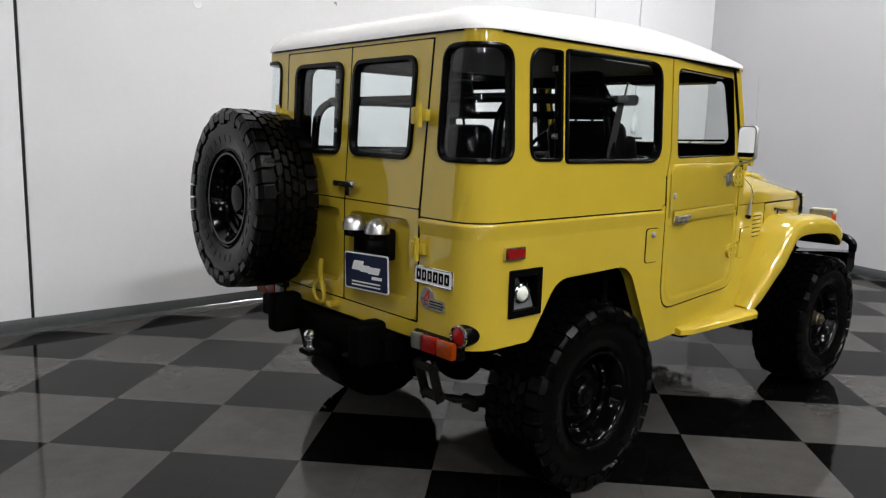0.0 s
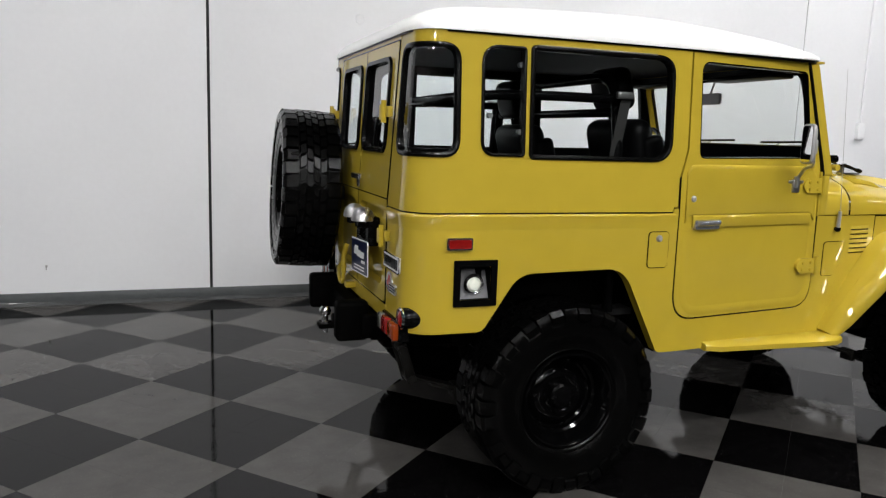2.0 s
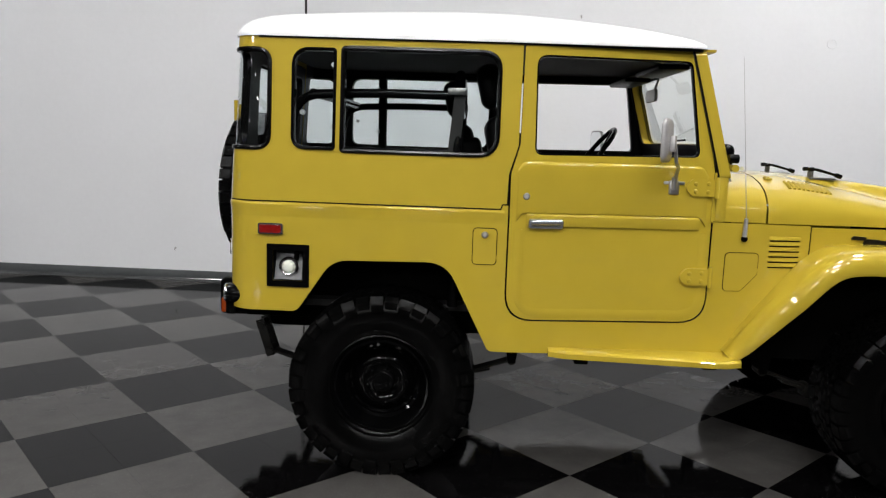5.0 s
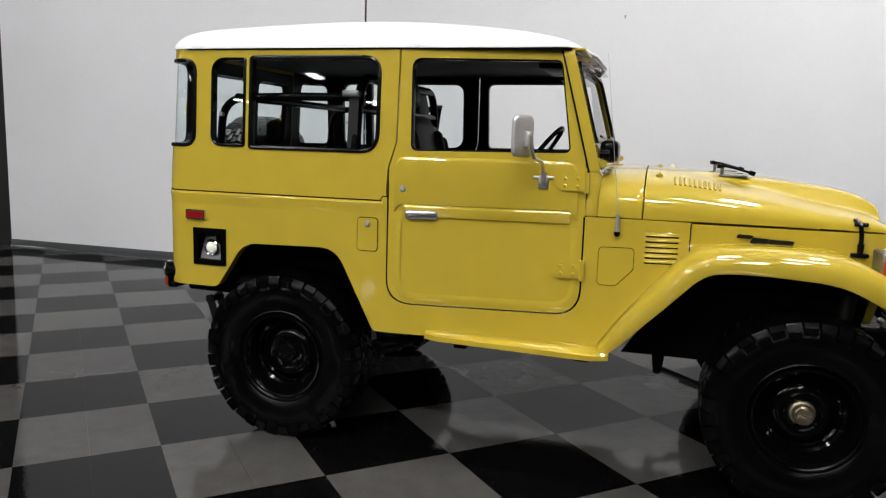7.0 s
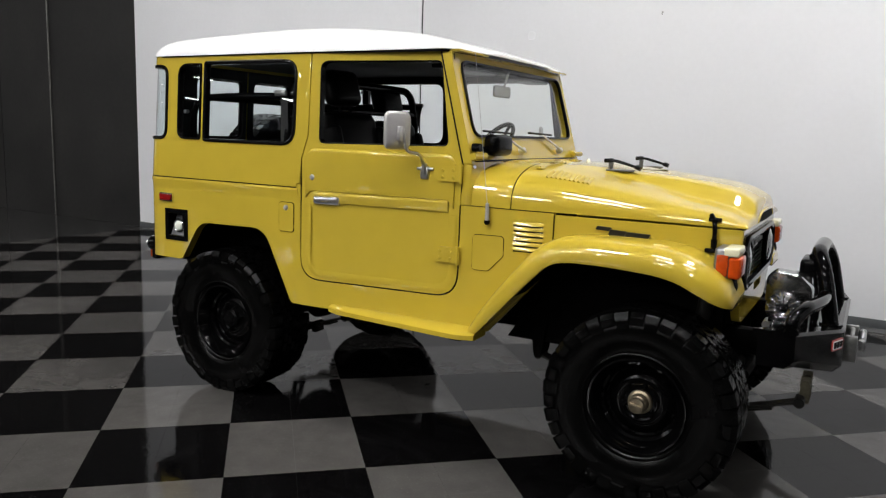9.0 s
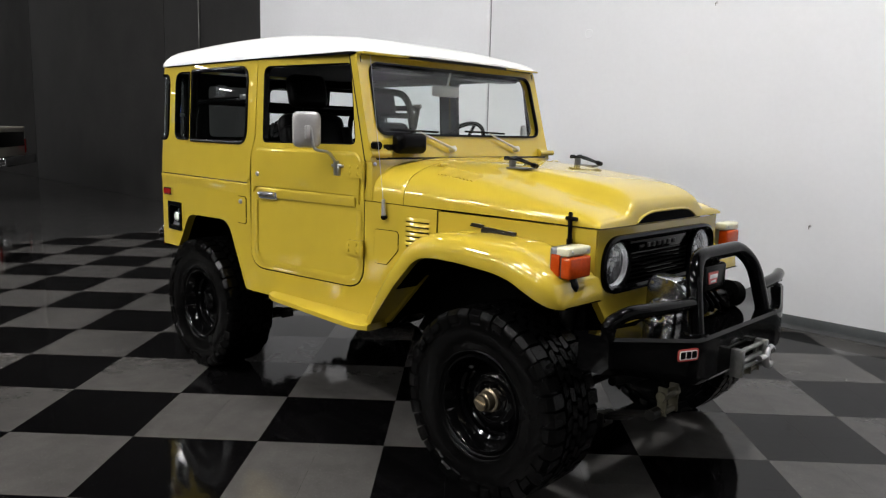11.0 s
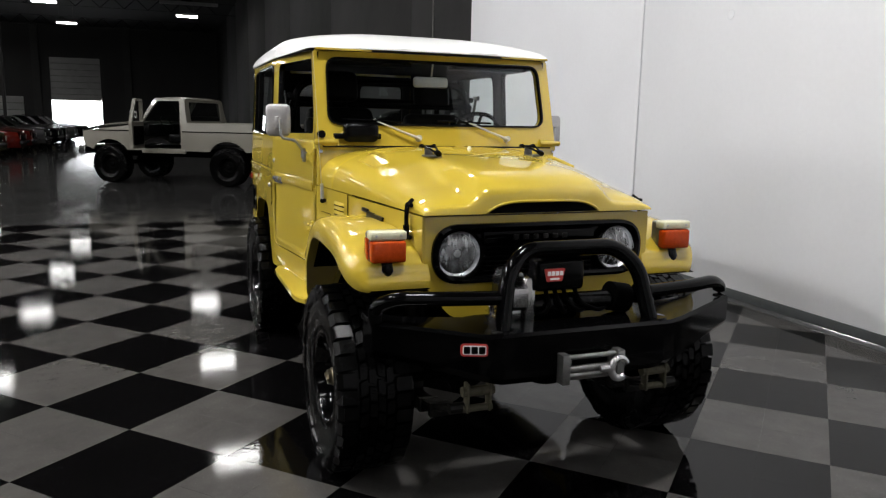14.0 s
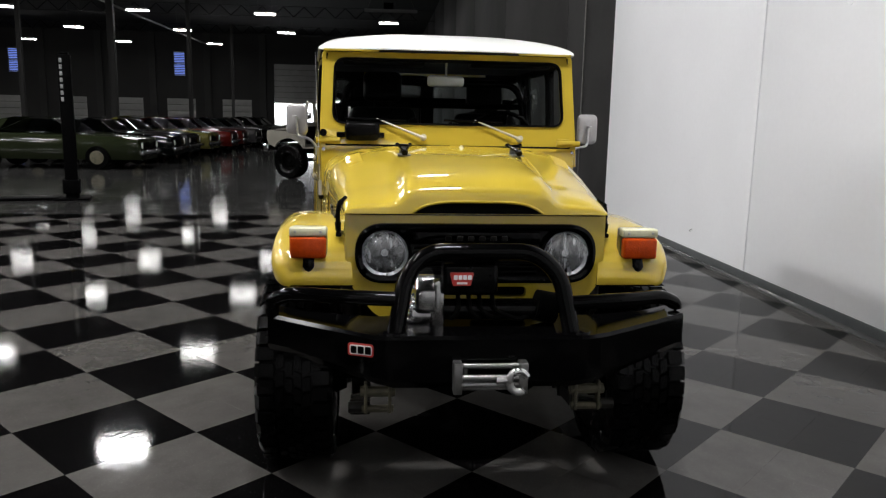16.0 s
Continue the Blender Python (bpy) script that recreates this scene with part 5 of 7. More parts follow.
for sy in (-1, 1):
    bm = bmesh.new()
    up = rpoly([(sy * 0.502, 1.212), (sy * 0.004, 1.212), (sy * 0.004, 1.846), (sy * 0.525, 1.846)], [0.008, 0.005, 0.005, 0.02])
    wa, wb = (0.032, 0.428) if sy < 0 else (0.062, 0.428)
    win = rpoly([(sy * wb, 1.405), (sy * wa, 1.405), (sy * wa, 1.785), (sy * (wb + 0.01), 1.785)], 0.055)
    sheet(bm, up, [win], rear_face, 0.028, back=1)
    low = rpoly([(sy * 0.502, 0.770), (sy * 0.004, 0.770), (sy * 0.004, 1.207), (sy * 0.502, 1.207)], [0.04, 0.005, 0.005, 0.008])
    rec = rpoly([(sy * 0.455, 0.835), (sy * 0.035, 0.835), (sy * 0.035, 1.165), (sy * 0.455, 1.165)], 0.05)
    sheet(bm, low, [rec], rear_face, 0.028)
    rec2 = rpoly([(sy * 0.445, 0.845), (sy * 0.045, 0.845), (sy * 0.045, 1.155), (sy * 0.445, 1.155)], 0.045)
    f0, f1 = [rear_face(s, z, 0.0005) for s, z in rec], [rear_face(s, z, 0.026) for s, z in rec2]
    loft(bm, [f0, f1], True, False)
    bm.faces.new([bm.verts.new(p) for p in f1])
    rd = part("rear_door", bm, [YELLOW, VINYL], car, "yellow side-hinged rear door")
    gp = bmesh.new()
    for line in (((0.507, 0.768), (0.507, 1.21), (0.530, 1.850)), ((0.507, 1.2095), (0.002, 1.2095)), ((0.0005, 0.768), (0.0005, 1.85)), ((0.507, 0.767), (0.002, 0.767)), ((0.53, 1.849), (0.002, 1.849))):
        sweep(gp, [rear_face(sy * a, b, 0.003) for a, b in dense(line, 0.1, False)], circle(0.0042, 6), up=(1, 0, 0))
    part("door_gap", gp, SEAL, rd)
    g = part("rear_window", sheet(bmesh.new(), win, [], lambda s, z, d: rear_face(s, z, 0.010), 0), GLASS, rd)
    g.visible_shadow = False
    ring = [rear_face(s, z, -0.004) for s, z in dense(win, 0.03)]
    part("window_seal", sweep(bmesh.new(), ring, [(-0.014, -0.010), (0.014, -0.010), (0.008, 0.008), (-0.008, 0.008)], up=(-1, 0, 0.05), closed=True), SEAL, rd)
    for z in (1.565, 1.060):
        bm = bmesh.new()
        box(bm, XR - 0.022, XR + 0.002, sy * 0.520 - 0.036, sy * 0.520 + 0.036, z - 0.022, z + 0.022, 0.005)
        rod(bm, (XR - 0.030, sy * 0.528, z - 0.045), (XR - 0.030, sy * 0.528, z + 0.045), 0.011, n=10)
        box(bm, XR - 0.040, XR - 0.015, sy * 0.503 - 0.016, sy * 0.503 + 0.016, z - 0.034, z + 0.030, 0.006)
        part("rear_hinge", bm, YELLOW, rd)
# rear surround: header, sill and floor behind the doors
bm = bmesh.new()
sheet(bm, [(-0.54, 1.850), (0.54, 1.850), (0.54, 1.878), (-0.54, 1.878)], [], rear_face, 0.03)
part("rear_header", bm, YELLOW, car)
bm = bmesh.new()
sheet(bm, [(-0.53, 0.700), (0.53, 0.700), (0.53, 0.764), (-0.53, 0.764)], [], rear_face, 0.03)
part("rear_sill", bm, YELLOW, car)
bm = box(bmesh.new(), XR - 0.030, XR - 0.004, -0.10, 0.055, 1.262, 1.288, 0.006)
box(bm, XR - 0.018, XR - 0.003, -0.055, -0.02, 1.225, 1.290, 0.004)
part("rear_handle", bm, CHROME, car, "chrome rear door handle")
bm = bmesh.new()
tube(bm, [(XR - 0.02, 0.16, 0.92), (XR - 0.045, 0.13, 0.86), (XR - 0.05, 0.09, 0.79)], 0.012, 0.03, 10)
tube(bm, [(XR - 0.05, 0.13, 0.84), (XR - 0.06, 0.17, 0.80), (XR - 0.06, 0.14, 0.74), (XR - 0.055, 0.08, 0.74), (XR - 0.05, 0.09, 0.80)], 0.009, 0.03, 8)
box(bm, XR - 0.05, XR, 0.03, 0.10, 0.725, 0.75, 0.005)
part("carrier_latch", bm, YELLOW, car, "yellow spare wheel carrier latch")
# number plate with its two lamps
plate = bmesh.new()
pm = Matrix.Translation((XR - 0.045, -0.228, 0.925)) @ Matrix.Rotation(radians(-3), 4, "X")
loft(plate, [[pm @ Vector((d, y, z)) for y, z in rrect(-0.152, -0.078, 0.152, 0.078, 0.012, 4)] for d in (0.0, -0.004)], True, True)
np_ = part("plate", plate, PRINTWHITE, car, "navy dealer plate with white border and bars")
pl2 = bmesh.new()
loft(pl2, [[pm @ Vector((d, y, z)) for y, z in rrect(-0.146, -0.072, 0.146, 0.072, 0.010, 4)] for d in (-0.003, -0.0055)], True, True)
part("plate_field", pl2, NAVY, np_)
pb = bmesh.new()
for y0, y1, z0, z1, sh in ((0.03, 0.10, 0.005, 0.045, 0.02), (-0.02, 0.04, 0.0, 0.028, 0.012), (-0.09, -0.015, -0.004, 0.024, 0.012), (-0.11, -0.04, -0.026, -0.013, 0.003)):
    loft(pb, [[pm @ Vector((d, y - sh * (z - z0) / (z1 - z0), z)) for y, z in rrect(y0, z0, y1, z1, 0.004, 3)] for d in (-0.0055, -0.0065)], True, True)
for z in (-0.044, -0.058):
    loft(pb, [[pm @ Vector((d, y, zz)) for y, zz in rrect(-0.10, z - 0.003, 0.10, z + 0.003, 0.001, 2)] for d in (-0.0055, -0.0065)], True, True)
part("plate_bars", pb, PRINTWHITE, np_)
bm = box(bmesh.new(), XR - 0.040, XR + 0.016, -0.345, -0.12, 0.985, 1.115, 0.01)
part("plate_bracket", bm, SATIN, car, "black plate and lamp bracket")
for y in (-0.15, -0.31):
    bm = lathe(bmesh.new(), [(0.052, 0.0), (0.050, 0.02), (0.040, 0.042), (0.022, 0.056), (0.0, 0.060)], (XR - 0.055, y, 1.098), (0, 0, 1), 24, cap=True)
    lampp = part("plate_lamp", bm, ALU, car, "domed aluminium plate lamp")
    part("lamp_window", box(bmesh.new(), XR - 0.085, XR - 0.03, y - 0.03, y + 0.03, 1.068, 1.098, 0.006), SATIN, lampp)
# badges on the right rear corner
f = skin(-1)
sr = lambda y: rear_s(y)
bm = sheet(bmesh.new(), rrect(sr(0.495), 0.930, sr(0.495) + 0.212, 0.994, 0.004, 2), [], lambda s, z, d: f(s, z, d - 0.006), 0.006, ARC)
bd = part("name_badge", bm, PRINTWHITE, car, "white enamel badge with dark letter bars")
bm = bmesh.new()
for k in range(6):
    s = sr(0.495) + 0.012 + k * 0.0325
    sheet(bm, rrect(s, 0.941, s + 0.023, 0.983, 0.003, 2), [rrect(s + 0.007, 0.951, s + 0.016, 0.973, 0.002, 2)], lambda s, z, d: f(s, z, d - 0.009), 0.003, ARC)
part("badge_bars", bm, SATIN, bd)
ring = [f(s, z, -0.006) for s, z in dense(rrect(sr(0.495), 0.930, sr(0.495) + 0.212, 0.994, 0.004, 2), 0.03)]
part("badge_rim", sweep(bmesh.new(), ring, circle(0.003, 6), closed=True), CHROME, bd)
s = sr(0.52)
bm = sheet(bmesh.new(), [(s + 0.05 + 0.042 * math.cos(a * 0.2618), 0.873 + 0.042 * math.sin(a * 0.2618)) for a in range(24)], [], lambda s, z, d: f(s, z, d - 0.005), 0.005, ARC)
sheet(bm, rrect(s + 0.06, 0.835, s + 0.15, 0.875, 0.004, 2), [], lambda s, z, d: f(s, z, d - 0.008), 0.008, ARC)
em = part("drive_emblem", bm, ALU, car, "round chrome drive emblem with a red figure")
bm = bmesh.new()
for q in (((0.030, 0.862), (0.070, 0.862), (0.070, 0.869), (0.030, 0.869)), ((0.055, 0.842), (0.063, 0.842), (0.063, 0.905), (0.055, 0.905)), ((0.028, 0.866), (0.036, 0.864), (0.060, 0.905), (0.052, 0.905))):
    sheet(bm, [(s + a, z) for a, z in q], [], lambda s, z, d: f(s, z, d - 0.0075), 0.002, ARC)
part("emblem_figure", bm, BADGERED, em)
bm = bmesh.new()
for z in (0.845, 0.856, 0.867):
    sheet(bm, rrect(s + 0.068, z - 0.002, s + 0.142, z + 0.002, 0.001, 2), [], lambda s, z, d: f(s, z, d - 0.0095), 0.002, ARC)
part("emblem_bars", bm, SATIN, em)

# ---- wheels ----


def tyre_bm():
    bm = bmesh.new()
    prof = [(0.205, -0.105), (0.215, -0.125), (0.245, -0.140), (0.290, -0.150), (0.335, -0.152), (0.372, -0.146), (0.388, -0.130), (0.395, -0.10), (0.397, -0.05), (0.398, 0.0)]
    prof = prof + [(r, -h) for r, h in reversed(prof[:-1])]
    lathe(bm, prof + [(0.205, 0.105), (0.205, -0.105)], (0, 0, 0), (0, 1, 0), 72)
    n = 38

    def block(corners, r0, r1):
        """corners: (angle, across) of a block's face; r0, r1: feet and top radius."""
        lo = [bm.verts.new((r0 * math.sin(a), w, r0 * math.cos(a))) for a, w in corners]
        hi = []
        ca = sum(a for a, w in corners) / len(corners)
        cw = sum(w for a, w in corners) / len(corners)
        for a, w in corners:
            a2, w2 = ca + (a - ca) * 0.89, cw + (w - cw) * 0.92
            hi.append(bm.verts.new((r1 * math.sin(a2), w2, r1 * math.cos(a2))))
        bm.faces.new(hi)
        k = len(corners)
        for i in range(k):
            bm.faces.new((lo[i], lo[(i + 1) % k], hi[(i + 1) % k], hi[i]))

    st = 6.283185307 / n
    for k in range(n):
        a = k * st
        for sgn in (-1, 1):
            off = 0.0 if sgn > 0 else st / 2
            j = a + off
            # four rows of skewed blocks, each row staggered against its neighbour
            for row, (w0, w1) in enumerate(((0.002, 0.034), (0.038, 0.071))):
                q = j + st * (0.0 if row == 0 else 0.45)
                lean_a = 0.16 if (row + (sgn > 0)) % 2 else -0.16
                wm = (w0 + w1) / 2
                block([(q - st * 0.44, sgn * w0), (q + st * 0.36, sgn * w0), (q + st * (0.42 + lean_a * 0.5), sgn * wm), (q + st * (0.40 + lean_a), sgn * w1),
                       (q - st * (0.40 - lean_a), sgn * w1), (q - st * (0.47 - lean_a * 0.5), sgn * wm)], 0.392, 0.4185)
            # shoulder lugs, alternating long and short, wrapping the sidewall
            lng = 0.150 if k % 2 else 0.142
            block([(j - st * 0.45, sgn * 0.082), (j - st * 0.05, sgn * 0.075), (j + st * 0.43, sgn * 0.080), (j + st * 0.45, sgn * lng), (j - st * 0.45, sgn * lng)], 0.386, 0.4155)
            deep = 0.345 if k % 2 else 0.362
            aa, ab = j - st * (0.44 if k % 2 else 0.42), j + st * (0.44 if k % 2 else 0.42)
            q = []
            for r, w in ((0.4135, lng - 0.004), (0.392, 0.1595), (deep, 0.1585)):
                q.append([bm.verts.new((r * math.sin(t), sgn * w, r * math.cos(t))) for t in (aa, ab)])
            qb = []
            for r, w in ((0.395, lng - 0.012), (0.384, 0.140), (deep - 0.006, 0.148)):
                qb.append([bm.verts.new((r * math.sin(t), sgn * w, r * math.cos(t))) for t in (aa - st * 0.03, ab + st * 0.03)])
            for p in range(2):
                bm.faces.new((q[p][0], q[p][1], q[p + 1][1], q[p + 1][0]))
                for e in (0, 1):
                    bm.faces.new((q[p][e], q[p + 1][e], qb[p + 1][e], qb[p][e]))
            bm.faces.new((q[2][0], q[2][1], qb[2][1], qb[2][0]))
            bm.faces.new((q[0][0], q[0][1], qb[0][1], qb[0][0]))
    # raised lettering blocks and rim guard rings on the sidewall
    for sgn in (-1, 1):
        lathe(bm, [(0.226, sgn * 0.131), (0.230, sgn * 0.139), (0.236, sgn * 0.137)], (0, 0, 0), (0, 1, 0), 72)
        for k in range(30):
            if k % 10 in (0, 1):
                continue
            a = k * 6.283185307 / 30
            c = [(a - 0.06, 0.262), (a + 0.06, 0.262), (a + 0.06, 0.292), (a - 0.06, 0.292)]
            top_v = [bm.verts.new((r * math.sin(t), sgn * (0.1455 + (r - 0.262) * 0.22), r * math.cos(t))) for t, r in c]
            bm.faces.new(top_v)
    return bm


def rim_bm():
    """Black steel wheel; the outside looks along -y."""
    bm = bmesh.new()
    prof = [(0.208, -0.120), (0.214, -0.128), (0.212, -0.134), (0.203, -0.134), (0.196, -0.126), (0.190, -0.108), (0.176, -0.092), (0.172, -0.060), (0.160, -0.050), (0.158, -0.028),
            (0.148, -0.022), (0.125, -0.040), (0.105, -0.052), (0.085, -0.052), (0.072, -0.044), (0.060, -0.046), (0.054, -0.046)]
    lathe(bm, prof, (0, 0, 0), (0, 1, 0), 64)
    lathe(bm, [(0.172, -0.06), (0.165, 0.10), (0.208, 0.125)], (0, 0, 0), (0, 1, 0), 48)
    # pressed ribs between the ventilation slots
    for k in range(8):
        a = k * math.pi / 4
        c, s = math.cos(a), math.sin(a)
        b = bmesh.new()
        lathe(b, [(0.0, -0.006), (0.017, -0.005), (0.019, 0.004)], (0, 0, 0), (0, -1, 0), 14)
        merge(bm, b, Matrix.Translation((0.137 * s, -0.028, 0.137 * c)))
    return bm


def make_wheel(name, x, y, z, outward, kind, turn=0.0, size=0.967, width=0.967):
    """One wheel: rim as the part, tyre, hub and nuts under it. outward: the unit vector to which the dish looks."""
    rim = new(name, MESH["rim"])
    a = Vector(outward)
    m = Matrix.Translation((x, y, z)) @ a.to_track_quat("-Y", "Z").to_matrix().to_4x4() @ Matrix.Diagonal((size, width, size, 1)) @ Matrix.Rotation(radians(turn), 4, "Y")
    rim.parent, rim.matrix_local = car, m
    tagged(rim, "black steel wheel with a chunky mud-terrain tyre")
    o = new("tyre", MESH["tyre"])
    o.parent = rim
    for k in range(6):
        t = k * math.pi / 3
        o = new("wheel_nut", MESH["nut"])
        o.parent, o.matrix_local = rim, Matrix.Translation((0.070 * math.sin(t), -0.046, 0.070 * math.cos(t)))
    if kind:
        o = new("hub", MESH[kind])
        o.parent = rim
    return rim


MESH = {"tyre": finish("tyre", tyre_bm(), RUBBER, 40), "rim": finish("wheel", rim_bm(), RIM, 40)}
MESH["truck_rim"] = finish("truck_wheel", rim_bm(), CHASSIS, 40)
MESH["nut"] = finish("nut", lathe(bmesh.new(), [(0.0, 0.024), (0.008, 0.022), (0.0105, 0.014), (0.011, 0.0)], (0, 0, 0), (0, -1, 0), 6), SATIN, 20)
bm = lathe(bmesh.new(), [(0.054, 0.044), (0.052, 0.062), (0.042, 0.066), (0.040, 0.098), (0.034, 0.104), (0.033, 0.118), (0.0, 0.120)], (0, 0, 0), (0, -1, 0), 20)
box(bm, -0.030, 0.030, -0.127, -0.118, -0.008, 0.008, 0.003)
MESH["front_hub"] = finish("front_hub", bm, BRASS, 30)
bm = lathe(bmesh.new(), [(0.055, 0.044), (0.053, 0.070), (0.045, 0.078), (0.030, 0.080), (0.028, 0.088), (0.0, 0.090)], (0, 0, 0), (0, -1, 0), 24)
MESH["rear_hub"] = finish("rear_hub", bm, SATIN, 30)
make_wheel("wheel", 2.270, -0.735, 0.401, (0, -1, 0), "front_hub", 12)
make_wheel("wheel", 2.270, 0.735, 0.401, (0, 1, 0), "front_hub", 40)
make_wheel("wheel", -0.070, -0.738, 0.401, (0, -1, 0), "rear_hub", 77)
make_wheel("wheel", -0.070, 0.738, 0.401, (0, 1, 0), "rear_hub", 55)
make_wheel("spare_wheel", -0.953, 0.514, 1.172, (-1, 0.045, 0.047), "", 20, 0.985, 0.90)
bm = bmesh.new()
rod(bm, (-0.78, 0.506, 1.172), (-0.985, 0.514, 1.178), 0.05, n=20)
box(bm, -0.82, -0.79, 0.22, 0.68, 1.14, 1.21, 0.006)
box(bm, -0.82, -0.79, 0.44, 0.51, 0.74, 1.38, 0.006)
lathe(bm, [(0.062, 0.0), (0.060, 0.02), (0.0, 0.03)], (-1.005, 0.515, 1.178), (-1, 0, 0), 20)
part("spare_carrier", bm, SATIN, car, "black swing-away spare wheel carrier")

# ---- chassis ----
bm = bmesh.new()
for y in (-0.36, 0.36):
    box(bm, -0.80, 2.72, y - 0.035, y + 0.035, 0.575, 0.685, 0.008)
for x in (-0.70, 0.45, 1.2, 2.45):
    box(bm, x - 0.04, x + 0.04, -0.36, 0.36, 0.59, 0.67, 0.006)
part("chassis_frame", bm, CHASSIS, car, "black ladder frame")
part("floor_pan", box(bmesh.new(), -0.75, 1.40, -0.60, 0.60, 0.685, 0.715), CARPET, car)
for sy in (-1, 1):
    bm = bmesh.new()
    box(bm, -0.46, 0.39, sy * 0.50 - 0.01, sy * 0.50 + 0.01, 0.56, 0.96)
    box(bm, -0.46, 0.39, min(sy * 0.50, sy * 0.79), max(sy * 0.50, sy * 0.79), 0.955, 0.975)
    box(bm, 0.385, 0.400, min(sy * 0.5, sy * 0.79), max(sy * 0.5, sy * 0.79), 0.56, 0.96)
    box(bm, -0.47, -0.455, min(sy * 0.5, sy * 0.79), max(sy * 0.5, sy * 0.79), 0.70, 0.96)
    part("sill_box", box(bmesh.new(), 0.40, 1.46, min(sy * 0.56, sy * 0.66), max(sy * 0.56, sy * 0.66), 0.55, 0.72), CHASSIS, car)
    part("wheelhouse", bm, CHASSIS, car, "black inner wheelhouse and sill")
part("bulkhead", box(bmesh.new(), 1.40, 1.43, -0.66, 0.66, 0.55, 1.15), CHASSIS, car)
part("engine_block", box(bmesh.new(), 1.55, 2.35, -0.25, 0.25, 0.55, 1.05, 0.04), CHASSIS, car)
for x, nm in ((2.270, "front_axle"), (-0.070, "rear_axle")):
    bm = rod(bmesh.new(), (x, -0.62, 0.401), (x, 0.62, 0.401), 0.042, n=14)
    o = Vector((x, 0.22 if nm == "front_axle" else 0.0, 0.401))
    lathe(bm, [(0.0, -0.15), (0.07, -0.14), (0.13, -0.06), (0.15, 0.0), (0.13, 0.06), (0.07, 0.13), (0.0, 0.14)], o, (1, 0, 0), 20)
    for y in (-0.58, 0.58):
        lathe(bm, [(0.0, -0.05), (0.10, -0.045), (0.12, 0.0), (0.10, 0.045), (0.0, 0.05)], (x, y, 0.401), (0, 1, 0), 18)
    part(nm, bm, CHASSIS, car, "black axle housing")
for sy in (-1, 1):
    for x, nm in ((2.270, "front_spring"), (-0.070, "rear_spring")):
        bm = bmesh.new()
        for k in range(5):
            L = 0.58 - 0.10 * k
            pts = [(x + L * t, sy * 0.47, 0.318 - k * 0.011 + 0.115 * (L * t / 0.58) ** 2) for t in (-1, -0.6, -0.2, 0.2, 0.6, 1)]
            sweep(bm, pts, [(-0.032, -0.005), (0.032, -0.005), (0.032, 0.005), (-0.032, 0.005)])
        for t in (-1, 1):
            rod(bm, (x + 0.58 * t, sy * 0.47 - 0.04, 0.433), (x + 0.58 * t, sy * 0.47 + 0.04, 0.433), 0.022, n=10)
        fixed = x - 0.58 if nm == "front_spring" else x + 0.58
        hg = loft(bmesh.new(), [[Vector((fixed + u, sy * 0.47 + v, z)) for u, v in ((-r, -0.05), (r, -0.05), (r, 0.05), (-r, 0.05))] for z, r in ((0.425, 0.014), (0.45, 0.022), (0.60, 0.040))], True, True)
        part("spring_hanger", hg, CHASSIS, car)
        for dx in (-0.05, 0.05):
            box(bm, x + dx - 0.008, x + dx + 0.008, sy * 0.47 - 0.042, sy * 0.47 + 0.042, 0.262, 0.46, 0.003)
        for t in (-0.62, -0.40, 0.40, 0.62):
            zc = 0.300 + 0.115 * t * t
            box(bm, x + 0.58 * t - 0.014, x + 0.58 * t + 0.014, sy * 0.47 - 0.041, sy * 0.47 + 0.041, zc - 0.028, zc + 0.034, 0.004)
        part(nm, bm, LEAF, car, "dull dark leaf spring pack with clips")
    # shackles: pale steel plates at both ends of the chassis
    bm = bmesh.new()
    for dy in (-0.045, 0.045):
        box(bm, 2.845, 2.885, sy * 0.40 + dy - 0.006, sy * 0.40 + dy + 0.006, 0.418, 0.535, 0.004)
    rod(bm, (2.865, sy * 0.40 - 0.060, 0.432), (2.865, sy * 0.40 + 0.060, 0.432), 0.014, n=10)
    rod(bm, (2.865, sy * 0.40 - 0.065, 0.50), (2.865, sy * 0.40 + 0.065, 0.50), 0.020, n=10)
    part("spring_shackle", bm, DUSTSTEEL, car, "dusty olive-grey spring shackle")
    bm = bmesh.new()
    for dy in (-0.045, 0.045):
        lk = Matrix.Translation((-0.67, sy * 0.47 + dy, 0.497)) @ Matrix.Rotation(radians(-17.5), 4, "Y")
        box(bm, -0.022, 0.022, -0.006, 0.006, -0.092, 0.092, 0.005, m=lk)
    rod(bm, (-0.65, sy * 0.47 - 0.062, 0.433), (-0.65, sy * 0.47 + 0.062, 0.433), 0.018, n=10)
    rod(bm, (-0.69, sy * 0.47 - 0.062, 0.56), (-0.69, sy * 0.47 + 0.062, 0.56), 0.018, n=10)
    part("rear_shackle", bm, LEAF, car, "dull dark rear spring shackle")
    bm = rod(bmesh.new(), (2.40, sy * 0.52, 0.50), (2.44, sy * 0.52, 0.72), 0.026, n=14)
    rod(bm, (2.44, sy * 0.52, 0.70), (2.46, sy * 0.52, 0.86), 0.034, n=14)
    part("shock_absorber", bm, LEAF, car, "dull dark shock absorber")
    bm = rod(bmesh.new(), (-0.10, sy * 0.40, 0.42), (-0.22, sy * 0.33, 0.80), 0.030, n=12)
    part("rear_shock_absorber", bm, CHASSIS, car)
bm = rod(bmesh.new(), (2.46, -0.58, 0.43), (2.46, 0.58, 0.43), 0.020, n=10)
tube(bm, [(2.62, -0.42, 0.49), (2.60, 0.10, 0.42), (2.42, 0.50, 0.40)], 0.020, 0.1, 10)
part("tie_rod", bm, CHASSIS, car)
